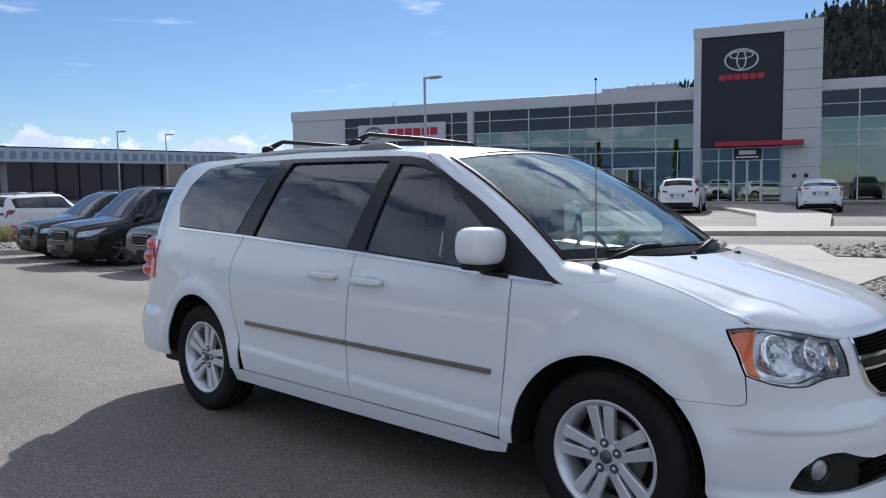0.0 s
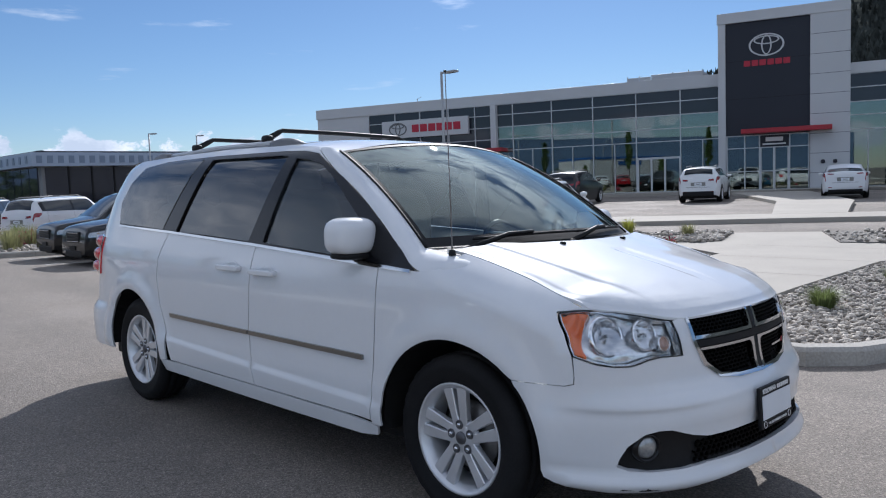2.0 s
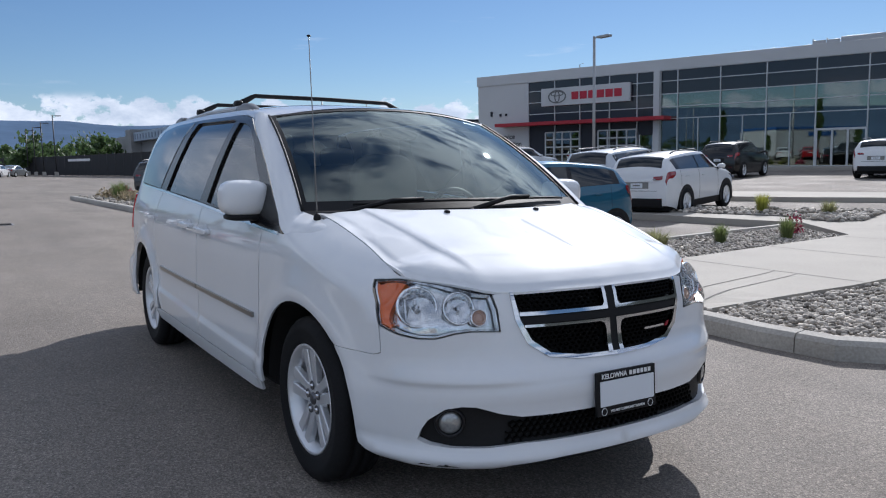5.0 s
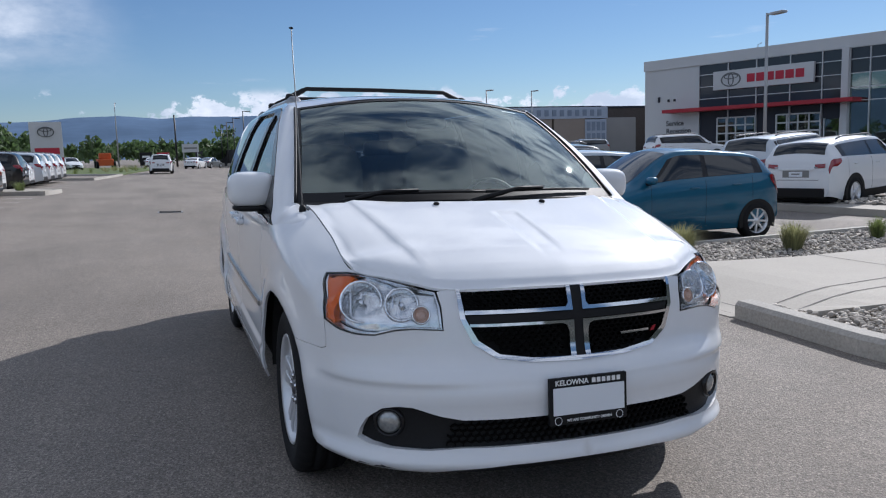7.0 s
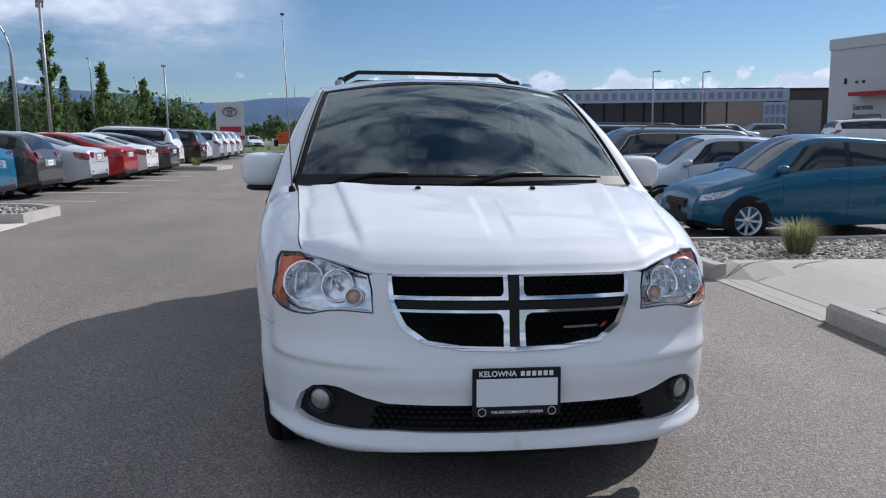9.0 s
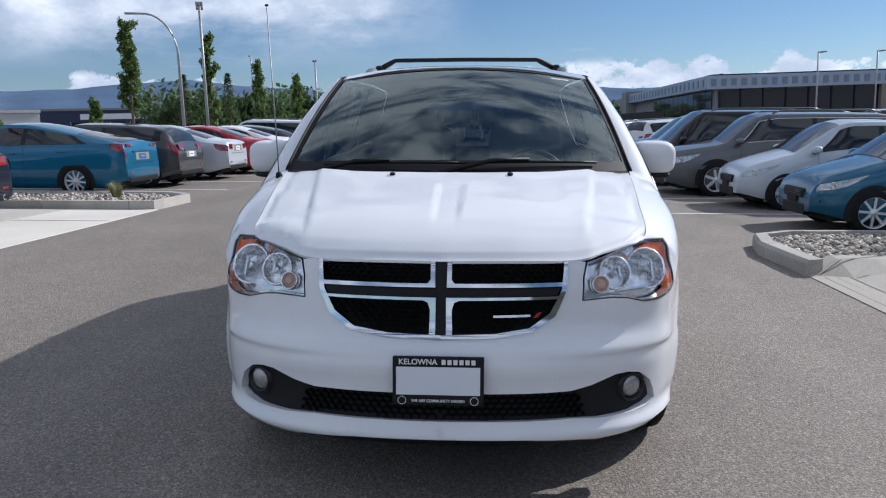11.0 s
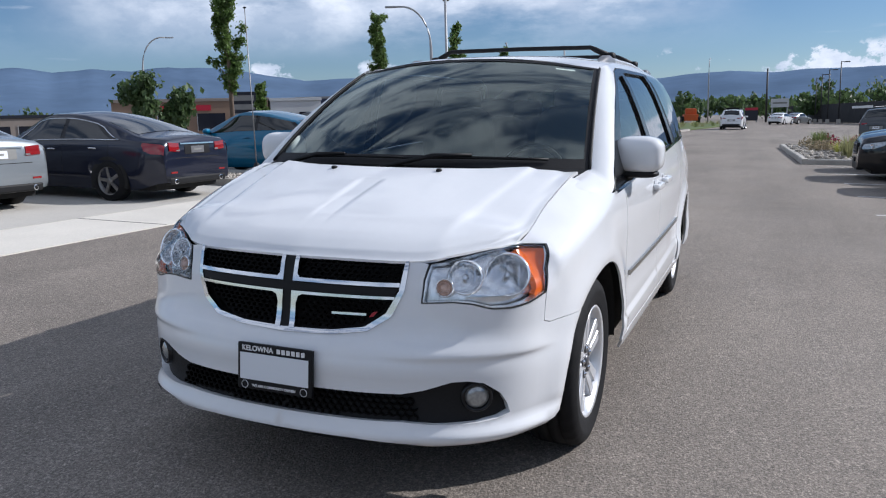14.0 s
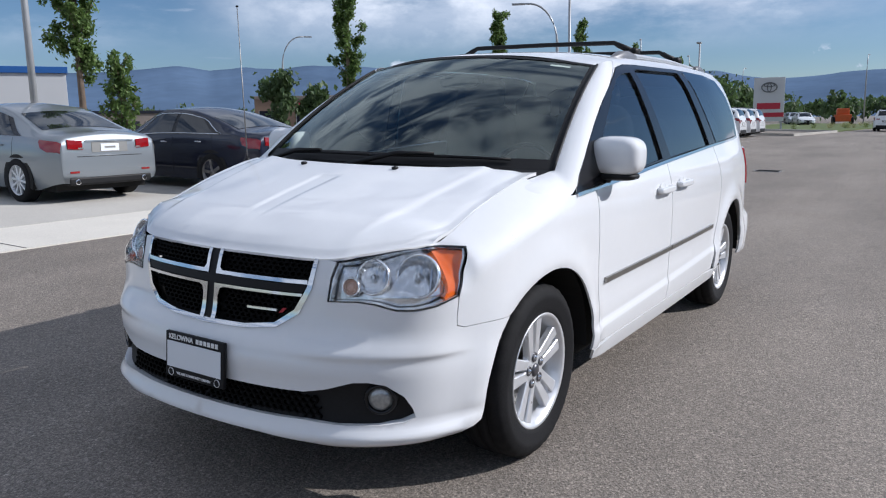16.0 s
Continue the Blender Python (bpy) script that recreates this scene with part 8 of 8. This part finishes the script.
def grey_showroom():
    b = thing("showroom", "grey car showroom with a patterned metal fascia", "building", pose(-76, 22.0, lie(30)))
    box("wall", -45, -0.6, 0.5, 30, 0, 4.3, GREY_WALL, b)
    box("fascia", -46, 0.3, -0.6, 25.6, 4.2, 5.5, PATTERN, b, 0.03, "patterned metal fascia")
    box("roof", -45, 0.0, 0.0, 25, 5.5, 5.65, DARK_PANEL, b)
    n = 26
    for k in range(n):
        y = -0.3 + k * 25.4 / n
        box("fascia_panel", 0.30, 0.36, y + 0.12, y + 0.62, 4.5, 5.2, PATTERN_DARK, b)
    for k in range(24):
        x = -0.6 - k * 1.9
        box("fascia_panel", x - 0.75, x - 0.2, -0.66, -0.60, 4.5, 5.2, PATTERN_DARK, b)
    for k in range(7):
        y = 0.8 + k * 2.2
        box("window", -0.6, -0.5, y, y + 2.05, 0.6, 4.1, SPANDREL, b)
        box("mullion", -0.52, -0.42, y + 2.05, y + 2.2, 0.0, 4.2, BLACK_PLASTIC, b)
    for k in range(12):
        x = -1.6 - k * 2.4
        box("window", x - 2.2, x, 0.40, 0.50, 0.8, 4.1, SPANDREL, b)
    box("pier", -0.7, 0.2, 16.2, 18.4, 0.0, 4.3, TAUPE, b)
    box("pier", -0.7, 0.25, 18.6, 22.8, 0.4, 4.4, TAUPE, b)
    box("screen", -0.6, 0.35, 22.6, 25.4, 1.2, 4.1, PATTERN, b, label="patterned metal screen")
    for k in range(4):
        for j in range(2):
            box("fascia_panel", 0.35, 0.40, 22.8 + k * 0.65, 23.25 + k * 0.65, 1.5 + j * 1.3, 2.5 + j * 1.3, PATTERN_DARK, b)
    box("brick_wing", -14, -3, 25.6, 44, 0, 5.5, BRICK_DARK, b, label="dark brick wing")
    box("wing_cap", -14.2, -2.9, 25.6, 44.2, 5.5, 5.75, DARK_PANEL, b)
    box("wing_window", -3.0, -2.95, 27.0, 30.5, 1.6, 2.8, SPANDREL, b)
    box("rooftop_unit", -20, -12, 8, 14, 5.6, 6.3, GREY_WALL, b)
    box("entrance_block", -48, -44, -1.0, 6, 0, 6.0, GREY_WALL, b)
    box("side_wing", -75, -48, 2, 20, 0, 5.6, GREY_WALL, b)
    box("name_bar", -60, -55, 1.94, 2.0, 3.8, 4.9, INK_WHITE, b)


BRICK_DARK = material("dark_brick", (0.075, 0.062, 0.055), rough=0.85, vary=0.12, scale=0.6, fine=0.25, fine_scale=6)
grey_showroom()


def low_block(name, label, x, y, rot, L, D, H, mat, cap=None, windows=0, sign=None, door=None):
    b = thing(name, label, "building", pose(x, y, lie(y), 0, 0, rot))
    box("wall", 0, L, 0, D, 0, H, mat, b, 0.02)
    box("roof_edge", -0.1, L + 0.1, -0.12, D, H, H + 0.35, cap or DARK_PANEL, b, 0.02)
    for k in range(windows):
        u = L * (k + 0.12) / windows
        w = box("window", u, u + L / windows * 0.72, -0.05, 0.05, 0.7, H * 0.66, SPANDREL, b)
        box("window_frame", u - 0.06, u, -0.08, 0.05, 0.6, H * 0.68, MULLION, w)
    if sign:
        box("name_bar", L * 0.3, L * 0.62, -0.1, -0.02, H * 0.74, H * 0.90, sign, b)
    return b


# across the road
low_block("shop_building", "long low navy building with small windows", -105, -70, 117, 33, 16, 5.2, NAVY_WALL, GREY_WALL, 12, INK_WHITE)
low_block("shop_building", "brown shop building with a dark glazed front", -63, -66.5, 131, 17.2, 12, 4.0, BROWN_WALL, TAUPE, 4, SIGN_RED)
low_block("shop_building", "white shop building with glazed front", -74.4, -53.3, 131, 6, 10, 3.9, METAL_PANEL, METAL_PANEL, 2, None)
low_block("shop_building", "long low taupe shop building", -47, -85, 142, 23, 14, 2.6, TAUPE, DARK_PANEL, 8, None)
low_block("shop_building", "white building with a blue sign band", -10.3, -45.5, 150, 14, 10, 3.9, METAL_PANEL, BLUE_SIGN, 0, BLUE_SIGN)


def pylon(name, x, y, rot, w, h0, h1, mat, label, bars):
    s = thing(name, label, "sign", pose(x, y, lie(y), 0, 0, rot))
    box("post", -w / 2 + 0.1, -w / 2 + 0.25, -0.1, 0.1, 0, h1, POLE, s)
    box("post", w / 2 - 0.25, w / 2 - 0.1, -0.1, 0.1, 0, h1, POLE, s)
    bd = box("board", -w / 2, w / 2, -0.14, 0.14, h0, h1, mat, s, 0.02)
    for u0, u1, a, b, mt in bars:
        box("name_bar", -w / 2 + u0 * w, -w / 2 + u1 * w, -0.17, -0.14, h0 + a * (h1 - h0), h0 + b * (h1 - h0), mt, bd)
    return s


sg = pylon("pylon_sign", -66.0, -10.1, 98, 2.35, 0.7, 4.25, METAL_PANEL, "white pylon sign with a grey emblem", [(0.12, 0.88, 0.28, 0.42, SIGN_RED), (0.0, 1.0, 0.10, 0.20, SIGN_RED)])
ring(sg, 0.0, 3.45, -0.2, 0.62, 0.42, DARK_SIGN)
pylon("pylon_sign", -118, -3.8, 95, 1.7, 0.3, 2.2, BLACK_PLASTIC, "dark pylon sign by the road", [(0.2, 0.8, 0.6, 0.75, INK_WHITE)])
pylon("pylon_sign", -122, -1.4, 95, 1.8, 0.3, 2.2, DARK_PANEL, "dark red-topped pylon sign by the road", [(0.0, 1.0, 0.8, 1.0, SIGN_RED)])
pylon("pylon_sign", -116, 2.4, 92, 2.3, 2.2, 3.4, METAL_PANEL, "white sign board on posts", [(0.1, 0.9, 0.4, 0.6, GREY_TRIM)])
pylon("pylon_sign", -70, -15.5, 105, 3.0, 0.6, 1.9, BLUE_SIGN, "small blue roadside sign", [(0.15, 0.7, 0.4, 0.6, INK_WHITE)])
pylon("pylon_sign", -46.4, -35.9, 127, 2.0, 0.9, 3.6, DARK_PANEL, "stacked dark shop signs on posts", [(0.1, 0.9, 0.75, 0.9, GREY_TRIM), (0.1, 0.9, 0.5, 0.65, GREY_TRIM), (0.1, 0.9, 0.25, 0.4, GREY_TRIM)])


def make_fence():
    f = thing("mesh_fence", "black screened fence along a yard", "fence", pose(0, 0, 0))
    a, b = Vector((-140, 4, 0)), Vector((-72, 16.5, 0))
    n = 28
    for k in range(n):
        p, q = a.lerp(b, k / n), a.lerp(b, (k + 1) / n)
        ang = math.degrees(math.atan2(q.y - p.y, q.x - p.x))
        box("panel", 0.05, (q - p).length - 0.05, -0.03, 0.03, 0.05, 2.5, FENCE_BLACK, f).matrix_local = pose(p.x, p.y, lie(p.y), 0, 0, ang)
        tube("post", [(p.x, p.y, lie(p.y)), (p.x, p.y, lie(p.y) + 2.6)], 0.05, BLACK_POLE, f, 6)
    bd = box("banner_bar", 36.0, 44.0, -0.06, -0.035, 1.75, 2.05, INK_WHITE, f, label="pale bar of lettering")
    bd.matrix_local = pose(a.x, a.y, lie(a.y), 0, 0, math.degrees(math.atan2(b.y - a.y, b.x - a.x)))
    for k, (x, y, h) in enumerate(((-104, 9, 7.5), (-108, 8, 6.8), (-112, 7.4, 6.4), (-118, 7, 6.2))):
        lot_lamp(x, y, h, 90, BLACK_POLE, "black lamp post in the far yard")
    tube_ob = thing("utility_pole", "tall dark utility pole", "pole", pose(-125, 0.6, 0))
    tube("pole", [(0, 0, 0), (0, 0, 8)], [0.16, 0.12], BLACK_POLE, tube_ob, 8)


make_fence()
vh = thing("loader", "small orange machine parked by the road", "machine", pose(-105, -8.5, lie(-8.5), 0, 0, 10))
box("body", -1.4, 1.4, -0.9, 0.9, 0.4, 1.25, ORANGE, vh, 0.1)
box("cab", -0.2, 0.9, -0.7, 0.7, 1.25, 2.0, ORANGE, vh, 0.1)
for x in (-1.0, 1.0):
    for y in (-1.0, 1.0):
        car_wheel(vh, x, y, 0.5, ALLOY_DARK, 0.3, 5, 20)
far_cars = [(-95, -11.5, 20, P_WHITE), (-99, -13, 15, P_SILVERWHITE), (-103, 2.5, 160, P_WHITE), (-107, 4.5, 150, P_SILVER), (-114, -3, 180, P_WHITE), (-108, -15, 20, P_DARKGREY)]
for x, y, hd, mt in far_cars:
    make_car("sedan", "parked car seen far off by the road", "car", park(x, y, hd), mt, 4.6, 1.82, 1.46, 2.7, 0.9, "sedan", 0.33, ALLOY, 5, detail=0.4, group="far parked cars")
for x, y, hd, mt in ((-62, 31, -100, P_DARKGREY), (-58, 34, -95, P_SILVER), (-55, 30, 80, P_WHITE), (-34, 27, 80, P_WHITE)):
    make_car("suv", "parked car before the grey showroom", "car", park(x, y, hd), mt, 4.6, 1.86, 1.66, 2.7, 0.9, "suv", 0.35, ALLOY, 5, detail=0.5, group="cars by the grey showroom")
# grass verge past the end of the row
slab("verge", [(-63, -4.7), (-110, -1.5), (-110, -16), (-63, -12)], 0.08, GREEN_GRASS, "rough green verge by the road", "grass", 4.0)
rndv = random.Random(9)
for k in range(16):
    x = rndv.uniform(-100, -64)
    grass_tuft("grass_tuft", x, rndv.uniform(-9, -4.9) + (x + 63) * -0.06, 0.6, 0.6, (GRASS, GREEN_GRASS)[k % 2], "rough grass tuft on the verge", 120, 300 + k, 0.08)
